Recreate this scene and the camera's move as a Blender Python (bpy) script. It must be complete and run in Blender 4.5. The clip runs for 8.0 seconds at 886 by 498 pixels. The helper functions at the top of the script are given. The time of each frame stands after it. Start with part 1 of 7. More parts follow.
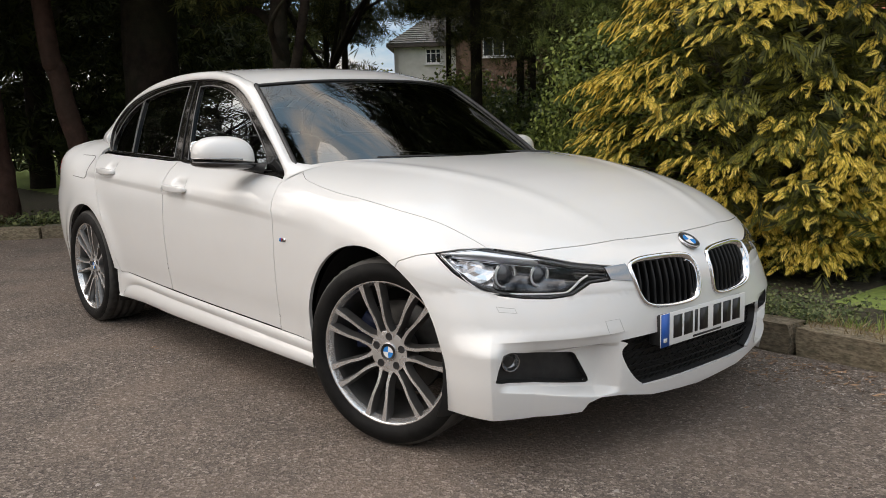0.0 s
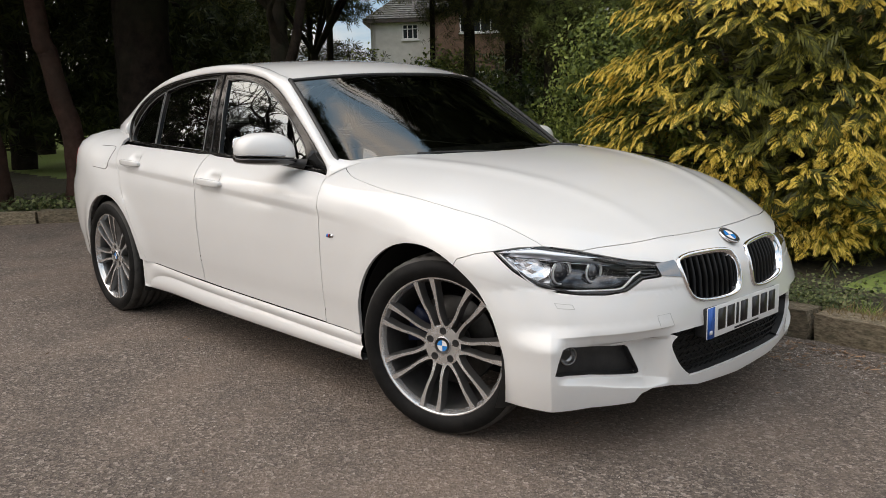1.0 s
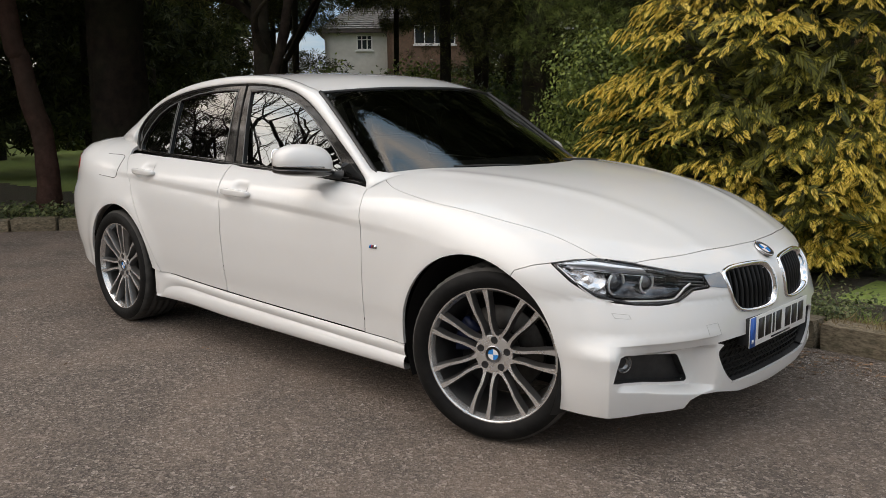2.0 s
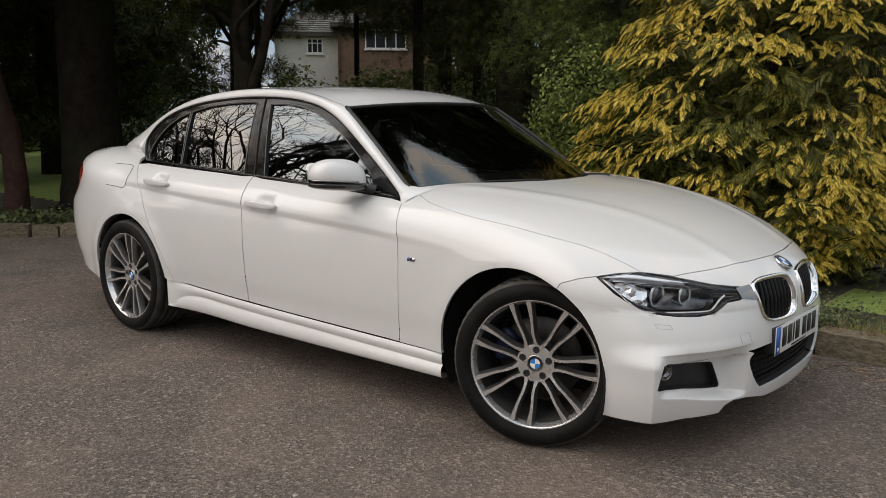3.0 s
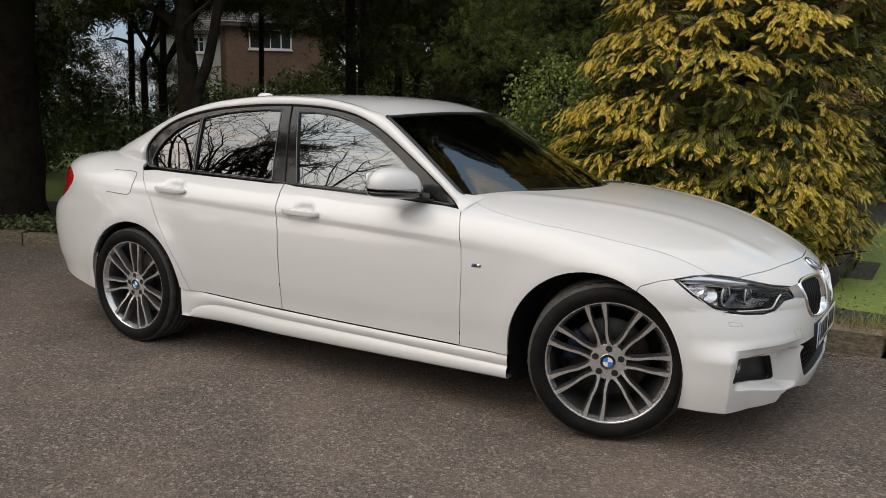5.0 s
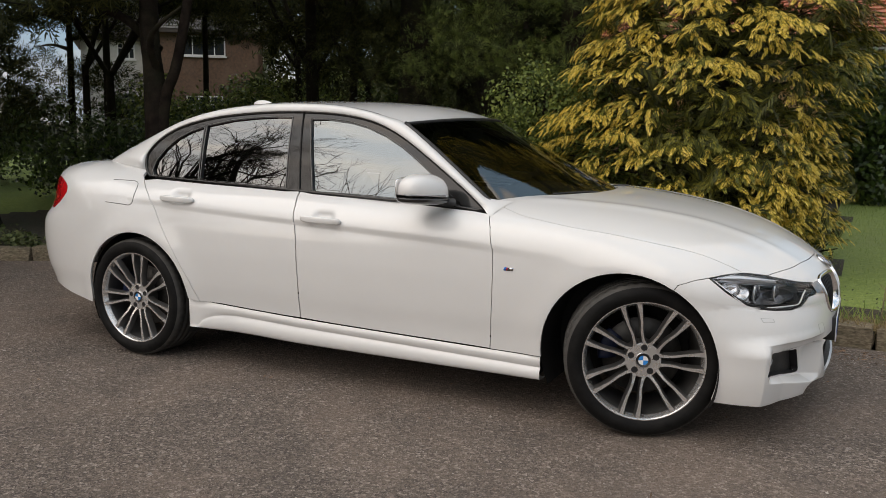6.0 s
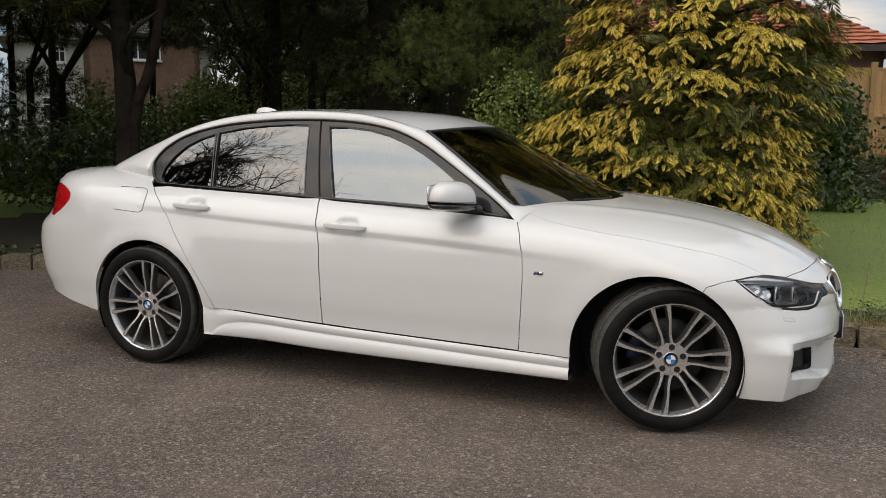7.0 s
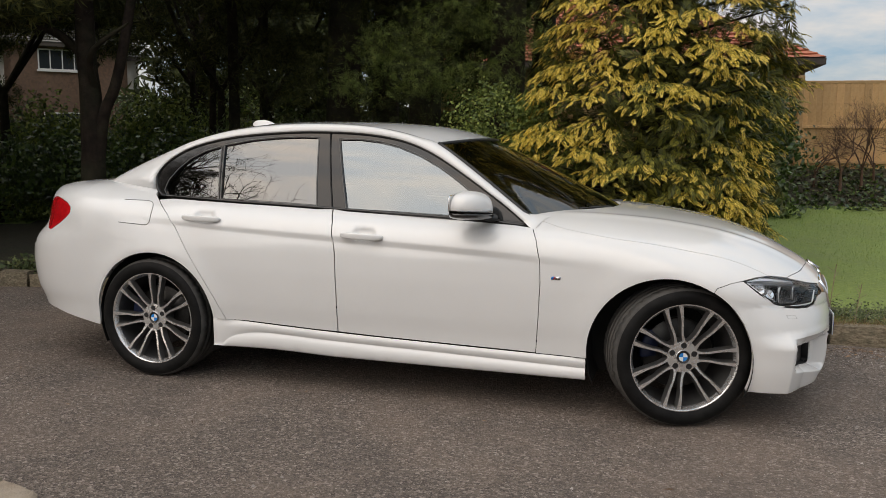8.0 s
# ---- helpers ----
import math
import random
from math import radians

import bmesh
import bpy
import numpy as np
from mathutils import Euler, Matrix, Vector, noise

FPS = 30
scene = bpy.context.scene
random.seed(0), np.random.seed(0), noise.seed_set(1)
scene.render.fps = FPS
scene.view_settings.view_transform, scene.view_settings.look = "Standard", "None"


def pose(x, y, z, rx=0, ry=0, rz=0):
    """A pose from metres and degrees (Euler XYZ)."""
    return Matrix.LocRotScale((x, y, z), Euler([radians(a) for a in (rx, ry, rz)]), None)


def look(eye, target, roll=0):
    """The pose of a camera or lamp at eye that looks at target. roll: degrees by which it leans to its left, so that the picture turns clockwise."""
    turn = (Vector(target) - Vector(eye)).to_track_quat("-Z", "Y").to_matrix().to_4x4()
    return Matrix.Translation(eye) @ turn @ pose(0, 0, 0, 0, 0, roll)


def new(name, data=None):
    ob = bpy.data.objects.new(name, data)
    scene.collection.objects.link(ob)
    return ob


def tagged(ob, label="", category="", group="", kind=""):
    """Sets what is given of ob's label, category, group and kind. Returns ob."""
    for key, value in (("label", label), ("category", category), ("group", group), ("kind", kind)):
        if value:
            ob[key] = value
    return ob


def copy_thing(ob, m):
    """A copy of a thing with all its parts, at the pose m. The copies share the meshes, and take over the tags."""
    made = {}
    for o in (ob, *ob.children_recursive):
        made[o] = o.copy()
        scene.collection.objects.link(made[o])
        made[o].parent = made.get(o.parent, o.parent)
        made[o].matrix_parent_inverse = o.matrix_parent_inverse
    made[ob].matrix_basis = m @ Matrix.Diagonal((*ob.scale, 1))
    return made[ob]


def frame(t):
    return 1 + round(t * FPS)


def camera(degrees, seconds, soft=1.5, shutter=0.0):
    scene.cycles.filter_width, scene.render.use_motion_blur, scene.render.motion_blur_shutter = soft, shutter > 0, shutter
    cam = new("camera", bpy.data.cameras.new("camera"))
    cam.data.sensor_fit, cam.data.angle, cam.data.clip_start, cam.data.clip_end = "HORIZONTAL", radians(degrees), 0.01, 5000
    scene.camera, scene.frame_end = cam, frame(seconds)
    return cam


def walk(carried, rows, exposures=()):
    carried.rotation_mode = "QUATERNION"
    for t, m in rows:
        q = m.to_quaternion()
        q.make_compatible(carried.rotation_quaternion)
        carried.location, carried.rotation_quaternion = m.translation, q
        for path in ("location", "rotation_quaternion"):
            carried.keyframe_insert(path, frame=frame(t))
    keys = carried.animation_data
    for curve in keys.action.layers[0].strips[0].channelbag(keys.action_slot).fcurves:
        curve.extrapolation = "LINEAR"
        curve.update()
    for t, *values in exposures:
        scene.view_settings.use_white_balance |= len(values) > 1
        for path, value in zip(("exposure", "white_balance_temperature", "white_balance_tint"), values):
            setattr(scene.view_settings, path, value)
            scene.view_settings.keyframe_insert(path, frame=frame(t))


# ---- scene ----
cam = camera(54.9, 8.0, soft=0.62)
PATH = [
    (0, (3.743, -2.579, 1.104), (2.245, -1.285, 0.816), -1.5),
    (0.5, (3.693, -2.709, 1.158), (2.216, -1.397, 0.844), -1.4),
    (1, (3.618, -2.841, 1.202), (2.169, -1.507, 0.855), -1.6),
    (1.5, (3.488, -2.997, 1.208), (2.081, -1.617, 0.87), -1.3),
    (3, (3.193, -3.512, 1.285), (1.93, -1.994, 0.968), -0.0),
    (3.5, (2.994, -3.666, 1.302), (1.789, -2.101, 0.987), -0.3),
    (4, (2.882, -3.827, 1.3), (1.74, -2.214, 0.996), 0.1),
    (4.5, (2.745, -3.994, 1.31), (1.668, -2.336, 1.008), 0.6),
    (4.7, (2.694, -4.032, 1.319), (1.638, -2.362, 1.012), 0.7),
    (6, (2.231, -4.33, 1.315), (1.35, -2.559, 1.02), 0.3),
    (6.5, (2.078, -4.471, 1.324), (1.259, -2.669, 1.035), 0.3),
    (7, (1.862, -4.598, 1.321), (1.125, -2.76, 1.042), 0.6),
    (7.5, (1.673, -4.723, 1.322), (1.009, -2.855, 1.056), 0.7),
    (8, (1.497, -4.879, 1.321), (0.919, -2.981, 1.069), 0.4),
]
walk(cam, [(t, look(eye, target, roll)) for t, eye, target, roll in PATH],
     exposures=((0.0, 0.45, 7420, 16), (1.5, 0.38, 7420, 16), (3.0, 0.09, 7420, 16), (8.0, 0.12, 7420, 16)))

# ---- light ----
def link(nt, a, b):
    nt.links.new(a, b)


def make_world():
    w = bpy.data.worlds.new("overcast_sky")
    scene.world = w
    w.use_nodes = True
    nt = w.node_tree
    nt.nodes.clear()
    out = nt.nodes.new("ShaderNodeOutputWorld")
    bg = nt.nodes.new("ShaderNodeBackground")
    sky = nt.nodes.new("ShaderNodeTexSky")
    sky.sky_type = "NISHITA"
    sky.sun_disc = False
    sky.sun_elevation = radians(48)
    sky.sun_rotation = radians(200)
    tc = nt.nodes.new("ShaderNodeTexCoord")
    sep = nt.nodes.new("ShaderNodeSeparateXYZ")
    link(nt, tc.outputs["Generated"], sep.inputs[0])
    # overcast: the zenith is about three times as bright as the horizon
    grad = nt.nodes.new("ShaderNodeMapRange")
    grad.inputs["From Min"].default_value = 0.0
    grad.inputs["From Max"].default_value = 1.0
    grad.inputs["To Min"].default_value = 5.3
    grad.inputs["To Max"].default_value = 14.0
    link(nt, sep.outputs["Z"], grad.inputs["Value"])
    mp = nt.nodes.new("ShaderNodeMapping")
    mp.inputs["Scale"].default_value = (1.4, 1.4, 4.5)
    link(nt, tc.outputs["Generated"], mp.inputs[0])
    cl = nt.nodes.new("ShaderNodeTexNoise")
    cl.inputs["Scale"].default_value = 2.6
    cl.inputs["Detail"].default_value = 6
    cl.inputs["Roughness"].default_value = 0.55
    link(nt, mp.outputs[0], cl.inputs["Vector"])
    ramp = nt.nodes.new("ShaderNodeValToRGB")
    ramp.color_ramp.elements[0].position = 0.435
    ramp.color_ramp.elements[0].color = (0.34, 0.55, 0.76, 1)
    ramp.color_ramp.elements[1].position = 0.615
    ramp.color_ramp.elements[1].color = (1.0, 0.96, 0.90, 1)
    link(nt, cl.outputs[0], ramp.inputs[0])
    mul = nt.nodes.new("ShaderNodeMix")
    mul.data_type = "RGBA"
    mul.blend_type = "MULTIPLY"
    mul.inputs[0].default_value = 1.0
    link(nt, ramp.outputs[0], mul.inputs[6])
    link(nt, grad.outputs[0], mul.inputs[7])
    mix = nt.nodes.new("ShaderNodeMix")
    mix.data_type = "RGBA"
    mix.inputs[0].default_value = 0.85
    link(nt, sky.outputs[0], mix.inputs[6])
    link(nt, mul.outputs[2], mix.inputs[7])
    link(nt, mix.outputs[2], bg.inputs[0])
    bg.inputs[1].default_value = 0.121
    link(nt, bg.outputs[0], out.inputs[0])


make_world()
sun = new("sun", bpy.data.lights.new("sun", "SUN"))
sun.data.energy = 1.9
sun.data.angle = radians(80)
sun.data.color = (1.0, 0.95, 0.88)
sun.matrix_world = look((-8.0, -9.0, 10.0), (0, 0, 0))


# ---- materials ----
def mat(name, col, rough=0.6, metal=0.0, col2=None, scale=8.0, detail=6.0, col3=None, scale3=1.2, bump=0.0, bump_scale=60.0, coat=0.0,
        spec=0.5, rand=0.0, island=0.0, rough_var=0.0, mix3=0.5):
    """A procedural surface: two colours mixed by a fine noise, a third by a broad one, fine relief and gloss."""
    m = bpy.data.materials.new(name)
    m.use_nodes = True
    nt = m.node_tree
    b = nt.nodes["Principled BSDF"]
    b.inputs["Base Color"].default_value = (*col, 1)
    b.inputs["Roughness"].default_value = rough
    b.inputs["Metallic"].default_value = metal
    b.inputs["Specular IOR Level"].default_value = spec
    b.inputs["Coat Weight"].default_value = coat
    b.inputs["Coat Roughness"].default_value = 0.03
    tc = nt.nodes.new("ShaderNodeTexCoord")
    vec = tc.outputs["Object"]

    def nz(sc, det, lo, hi):
        n = nt.nodes.new("ShaderNodeTexNoise")
        n.inputs["Scale"].default_value = sc
        n.inputs["Detail"].default_value = det
        n.inputs["Roughness"].default_value = 0.62
        link(nt, vec, n.inputs["Vector"])
        r = nt.nodes.new("ShaderNodeMapRange")
        r.inputs["From Min"].default_value = lo
        r.inputs["From Max"].default_value = hi
        link(nt, n.outputs[0], r.inputs["Value"])
        return r.outputs[0]

    def mixed(fac, a, bcol):
        x = nt.nodes.new("ShaderNodeMix")
        x.data_type = "RGBA"
        if hasattr(fac, "is_linked"):
            link(nt, fac, x.inputs[0])
        else:
            x.inputs[0].default_value = fac
        for k, v in ((6, a), (7, bcol)):
            if hasattr(v, "is_linked"):
                link(nt, v, x.inputs[k])
            else:
                x.inputs[k].default_value = (*v, 1)
        return x.outputs[2]

    c = None
    if col2:
        c = mixed(nz(scale, detail, 0.36, 0.64), col, col2)
    if col3:
        f = nz(scale3, 3.0, 0.42, 0.68)
        k = nt.nodes.new("ShaderNodeMath")
        k.operation = "MULTIPLY"
        k.inputs[1].default_value = mix3
        link(nt, f, k.inputs[0])
        c = mixed(k.outputs[0], c if c else col, col3)
    if rand or island:
        src = None
        if island:
            g = nt.nodes.new("ShaderNodeNewGeometry")
            src = g.outputs["Random Per Island"]
        else:
            g = nt.nodes.new("ShaderNodeObjectInfo")
            src = g.outputs["Random"]
        amt = rand or island
        r = nt.nodes.new("ShaderNodeMapRange")
        r.inputs["To Min"].default_value = 1 - amt
        r.inputs["To Max"].default_value = 1 + amt
        link(nt, src, r.inputs["Value"])
        x = nt.nodes.new("ShaderNodeMix")
        x.data_type = "RGBA"
        x.blend_type = "MULTIPLY"
        x.inputs[0].default_value = 1.0
        if c:
            link(nt, c, x.inputs[6])
        else:
            x.inputs[6].default_value = (*col, 1)
        link(nt, r.outputs[0], x.inputs[7])
        c = x.outputs[2]
    if c:
        link(nt, c, b.inputs["Base Color"])
    if rough_var:
        r = nt.nodes.new("ShaderNodeMapRange")
        r.inputs["To Min"].default_value = max(0.0, rough - rough_var)
        r.inputs["To Max"].default_value = rough + rough_var
        link(nt, nz(scale * 0.6, 4, 0.3, 0.7), r.inputs["Value"])
        link(nt, r.outputs[0], b.inputs["Roughness"])
    if bump:
        n = nt.nodes.new("ShaderNodeTexNoise")
        n.inputs["Scale"].default_value = bump_scale
        n.inputs["Detail"].default_value = 8
        n.inputs["Roughness"].default_value = 0.7
        link(nt, vec, n.inputs["Vector"])
        bp = nt.nodes.new("ShaderNodeBump")
        bp.inputs["Strength"].default_value = bump
        bp.inputs["Distance"].default_value = 0.02
        link(nt, n.outputs[0], bp.inputs["Height"])
        link(nt, bp.outputs[0], b.inputs["Normal"])
    return m


def leaf_mat(name, a, b, c=None, translucent=0.25, rough=0.5, spec=0.3):
    """Foliage: each leaf takes its own shade between a and b."""
    m = bpy.data.materials.new(name)
    m.use_nodes = True
    nt = m.node_tree
    bs = nt.nodes["Principled BSDF"]
    bs.inputs["Roughness"].default_value = rough
    bs.inputs["Specular IOR Level"].default_value = spec
    g = nt.nodes.new("ShaderNodeNewGeometry")
    r = nt.nodes.new("ShaderNodeValToRGB")
    e = r.color_ramp.elements
    e[0].color = (*a, 1)
    e[1].color = (*b, 1)
    if c:
        k = e.new(0.5)
        k.color = (*c, 1)
    link(nt, g.outputs["Random Per Island"], r.inputs[0])
    link(nt, r.outputs[0], bs.inputs["Base Color"])
    t = nt.nodes.new("ShaderNodeBsdfTranslucent")
    link(nt, r.outputs[0], t.inputs[0])
    mx = nt.nodes.new("ShaderNodeMixShader")
    mx.inputs[0].default_value = translucent
    link(nt, bs.outputs[0], mx.inputs[1])
    link(nt, t.outputs[0], mx.inputs[2])
    link(nt, mx.outputs[0], nt.nodes["Material Output"].inputs[0])
    return m


# ---- mesh helpers ----
def mesh_ob(name, verts, faces, material, parent=None, label="", smooth=True, mats=None, index=None):
    me = bpy.data.meshes.new(name)
    me.from_pydata([tuple(v) for v in verts], [], faces)
    for mm in (mats or [material]):
        me.materials.append(mm)
    if index is not None:
        me.polygons.foreach_set("material_index", index)
    if smooth:
        me.shade_smooth()
    me.update()
    ob = new(name, me)
    if parent:
        ob.parent = parent
    if label:
        ob["label"] = label
    return ob


def part(name, bm, material, parent=None, label="", smooth=True, sharp=None):
    me = bpy.data.meshes.new(name)
    bm.normal_update()
    bm.to_mesh(me)
    bm.free()
    me.materials.append(material)
    if smooth:
        me.shade_smooth()
        if sharp:
            me.set_sharp_from_angle(angle=radians(sharp))
    ob = new(name, me)
    if parent:
        ob.parent = parent
    if label:
        ob["label"] = label
    return ob


def thing(name, label, category, group="", kind=""):
    e = new(name)
    return tagged(e, label, category, group, kind)


def box_bm(x0, x1, y0, y1, z0, z1, bevel=0.0, seg=2, bm=None):
    bm = bm or bmesh.new()
    r = bmesh.ops.create_cube(bm, size=1.0)
    for v in r["verts"]:
        v.co = Vector(((x0 + x1) / 2 + v.co.x * (x1 - x0), (y0 + y1) / 2 + v.co.y * (y1 - y0), (z0 + z1) / 2 + v.co.z * (z1 - z0)))
    if bevel:
        ed = list({e for v in r["verts"] for e in v.link_edges})
        bmesh.ops.bevel(bm, geom=ed, offset=bevel, segments=seg, profile=0.5, affect="EDGES")
    return bm


def grid_faces(nu, nv, closed_u=False, closed_v=False, base=0, flip=False):
    f = []
    for i in range(nu if closed_u else nu - 1):
        for j in range(nv if closed_v else nv - 1):
            a, b = base + i * nv + j, base + ((i + 1) % nu) * nv + j
            c, d = base + ((i + 1) % nu) * nv + (j + 1) % nv, base + i * nv + (j + 1) % nv
            f.append((a, d, c, b) if flip else (a, b, c, d))
    return f


def tube(points, radii, sides=8, closed=False):
    """Vertices and faces of a tube along points."""
    pts = [Vector(p) for p in points]
    n = len(pts)
    vs = []
    up = None
    for i, p in enumerate(pts):
        a = pts[i - 1] if (i or closed) else pts[0]
        b = pts[(i + 1) % n] if (i < n - 1 or closed) else pts[-1]
        d = (b - a).normalized()
        if up is None:
            up = d.orthogonal().normalized()
        up = (up - d * up.dot(d)).normalized()
        s = d.cross(up)
        r = radii[i] if hasattr(radii, "__len__") else radii
        for k in range(sides):
            t = 2 * math.pi * k / sides
            vs.append(p + (up * math.cos(t) + s * math.sin(t)) * r)
    fs = grid_faces(n, sides, closed, True)
    if not closed:
        fs.append(tuple(range(sides))[::-1])
        fs.append(tuple(range((n - 1) * sides, n * sides)))
    return vs, fs


def lerp(a, b, t):
    return a + (b - a) * t


def curve_at(keys, x):
    """Smooth value at x through (x, value) keys in rising order of x (monotone cubic)."""
    if x <= keys[0][0]:
        return keys[0][1]
    if x >= keys[-1][0]:
        return keys[-1][1]
    i = 0
    while keys[i + 1][0] < x:
        i += 1
    x0, y0 = keys[i]
    x1, y1 = keys[i + 1]
    h = x1 - x0
    d = (y1 - y0) / h

    def slope(k):
        if k == 0 or k == len(keys) - 1:
            j = min(k, len(keys) - 2)
            return (keys[j + 1][1] - keys[j][1]) / (keys[j + 1][0] - keys[j][0])
        a = (keys[k][1] - keys[k - 1][1]) / (keys[k][0] - keys[k - 1][0])
        b = (keys[k + 1][1] - keys[k][1]) / (keys[k + 1][0] - keys[k][0])
        return 0.0 if a * b <= 0 else 2 * a * b / (a + b)

    m0, m1 = slope(i), slope(i + 1)
    t = (x - x0) / h
    return (2 * t ** 3 - 3 * t ** 2 + 1) * y0 + (t ** 3 - 2 * t ** 2 + t) * h * m0 + (-2 * t ** 3 + 3 * t ** 2) * y1 + (t ** 3 - t ** 2) * h * m1


def smooth_path(pts, n, closed=False):
    """n points along a Catmull-Rom curve through pts."""
    P = [Vector(p) for p in pts]
    m = len(P)
    segs = m if closed else m - 1
    out = []
    for k in range(n):
        u = k / (n if closed else n - 1) * segs
        i = min(int(u), segs - 1)
        t = u - i
        g = (lambda j: P[j % m]) if closed else (lambda j: P[min(max(j, 0), m - 1)])
        a, b, c, d = g(i - 1), g(i), g(i + 1), g(i + 2)
        out.append(0.5 * (2 * b + (c - a) * t + (2 * a - 5 * b + 4 * c - d) * t * t + (3 * b - a - 3 * c + d) * t ** 3))
    return out

# ---- ground ----
def asphalt_mat():
    """Worn asphalt: stones of many greys in a dark binder, with brownish drifts of dust and darker worn patches."""
    m = bpy.data.materials.new("asphalt")
    m.use_nodes = True
    nt = m.node_tree
    b = nt.nodes["Principled BSDF"]
    b.inputs["Roughness"].default_value = 0.82
    b.inputs["Specular IOR Level"].default_value = 0.35
    tc = nt.nodes.new("ShaderNodeTexCoord")

    def noise_tex(scale, detail, lo, hi, rough=0.6):
        n = nt.nodes.new("ShaderNodeTexNoise")
        n.inputs["Scale"].default_value = scale
        n.inputs["Detail"].default_value = detail
        n.inputs["Roughness"].default_value = rough
        link(nt, tc.outputs["Object"], n.inputs["Vector"])
        r = nt.nodes.new("ShaderNodeMapRange")
        r.inputs["From Min"].default_value = lo
        r.inputs["From Max"].default_value = hi
        link(nt, n.outputs[0], r.inputs["Value"])
        return r.outputs[0]

    def stones(scale):
        v = nt.nodes.new("ShaderNodeTexVoronoi")
        v.inputs["Scale"].default_value = scale
        link(nt, tc.outputs["Object"], v.inputs["Vector"])
        s = nt.nodes.new("ShaderNodeSeparateColor")
        link(nt, v.outputs["Color"], s.inputs[0])
        r = nt.nodes.new("ShaderNodeValToRGB")
        e = r.color_ramp.elements
        e[0].position, e[0].color = 0.0, (0.034, 0.027, 0.023, 1)
        e[1].position, e[1].color = 1.0, (0.651, 0.557, 0.484, 1)
        for p, c in ((0.35, (0.089, 0.073, 0.062)), (0.72, (0.194, 0.156, 0.131)), (0.92, (0.378, 0.313, 0.266))):
            k = e.new(p)
            k.color = (*c, 1)
        link(nt, s.outputs[0], r.inputs[0])
        return r.outputs[0], v.outputs["Distance"]

    def mixed(fac, a, c, mode="MIX"):
        x = nt.nodes.new("ShaderNodeMix")
        x.data_type = "RGBA"
        x.blend_type = mode
        if isinstance(fac, float):
            x.inputs[0].default_value = fac
        else:
            link(nt, fac, x.inputs[0])
        for k, v in ((6, a), (7, c)):
            if isinstance(v, tuple):
                x.inputs[k].default_value = (*v, 1)
            else:
                link(nt, v, x.inputs[k])
        return x.outputs[2]

    def scaled(f, k):
        q = nt.nodes.new("ShaderNodeMath")
        q.operation = "MULTIPLY"
        q.inputs[1].default_value = k
        link(nt, f, q.inputs[0])
        return q.outputs[0]

    c1, d1 = stones(78)
    c2, d2 = stones(170)
    c = mixed(0.5, c1, c2)
    c = mixed(scaled(noise_tex(34, 5, 0.35, 0.65), 0.34), c, (0.257, 0.205, 0.169))
    c = mixed(scaled(noise_tex(0.8, 5, 0.42, 0.66), 0.45), c, (0.304, 0.227, 0.178))
    c = mixed(scaled(noise_tex(2.3, 6, 0.48, 0.74), 0.45), c, (0.086, 0.072, 0.063))
    link(nt, c, b.inputs["Base Color"])
    h = nt.nodes.new("ShaderNodeMath")
    h.operation = "ADD"
    link(nt, d1, h.inputs[0])
    link(nt, noise_tex(160, 6, 0.2, 0.8), h.inputs[1])
    bp = nt.nodes.new("ShaderNodeBump")
    bp.inputs["Strength"].default_value = 0.75
    bp.inputs["Distance"].default_value = 0.016
    link(nt, h.outputs[0], bp.inputs["Height"])
    link(nt, bp.outputs[0], b.inputs["Normal"])
    return m


M_ASPHALT = asphalt_mat()
M_GRASS = mat("lawn", (0.145, 0.21, 0.04), 0.9, col2=(0.24, 0.31, 0.07), scale=26, col3=(0.17, 0.20, 0.075), scale3=0.6, bump=0.5, bump_scale=90)
M_SOIL = mat("leaf_litter", (0.03, 0.026, 0.018), 0.95, col2=(0.075, 0.06, 0.035), scale=26, col3=(0.05, 0.06, 0.025), scale3=1.5, bump=0.8, bump_scale=50)
M_KERB = mat("kerb_stone", (0.13, 0.10, 0.066), 0.9, col2=(0.36, 0.29, 0.20), scale=13, col3=(0.07, 0.075, 0.04), scale3=4, bump=0.8, bump_scale=45, rand=0.2)
M_GRIT = mat("grit", (0.34, 0.30, 0.27), 0.8, island=0.6)

KERB = [(9.0, 1.25), (6.0, 1.2), (3.6, 1.165), (2.3, 1.165), (0.5, 1.19), (-1.5, 1.22), (-3.4, 1.3), (-4.2, 1.25), (-4.8, 1.02), (-5.5, 0.68), (-5.95, 0.2), (-6.3, -0.35), (-6.9, -1.5), (-8.2, -4.5),
        (-10, -9), (-13, -16)]
KERB_PATH = [(p.x, p.y) for p in smooth_path([(x, y, 0) for x, y in KERB], 600)]


def big_mesh(name, V, F, material, parent=None, label="", smooth=False):
    """A mesh from arrays of vertices and triangles."""
    me = bpy.data.meshes.new(name)
    V = np.asarray(V, dtype=np.float32).reshape(-1, 3)
    F = np.asarray(F, dtype=np.int32).reshape(-1, 3)
    me.vertices.add(len(V))
    me.vertices.foreach_set("co", V.ravel())
    me.loops.add(F.size)
    me.loops.foreach_set("vertex_index", F.ravel())
    me.polygons.add(len(F))
    me.polygons.foreach_set("loop_start", np.arange(0, F.size, 3, dtype=np.int32))
    me.update(calc_edges=True)
    me.materials.append(material)
    if smooth:
        me.shade_smooth()
    ob = new(name, me)
    if parent:
        ob.parent = parent
    if label:
        ob["label"] = label
    return ob


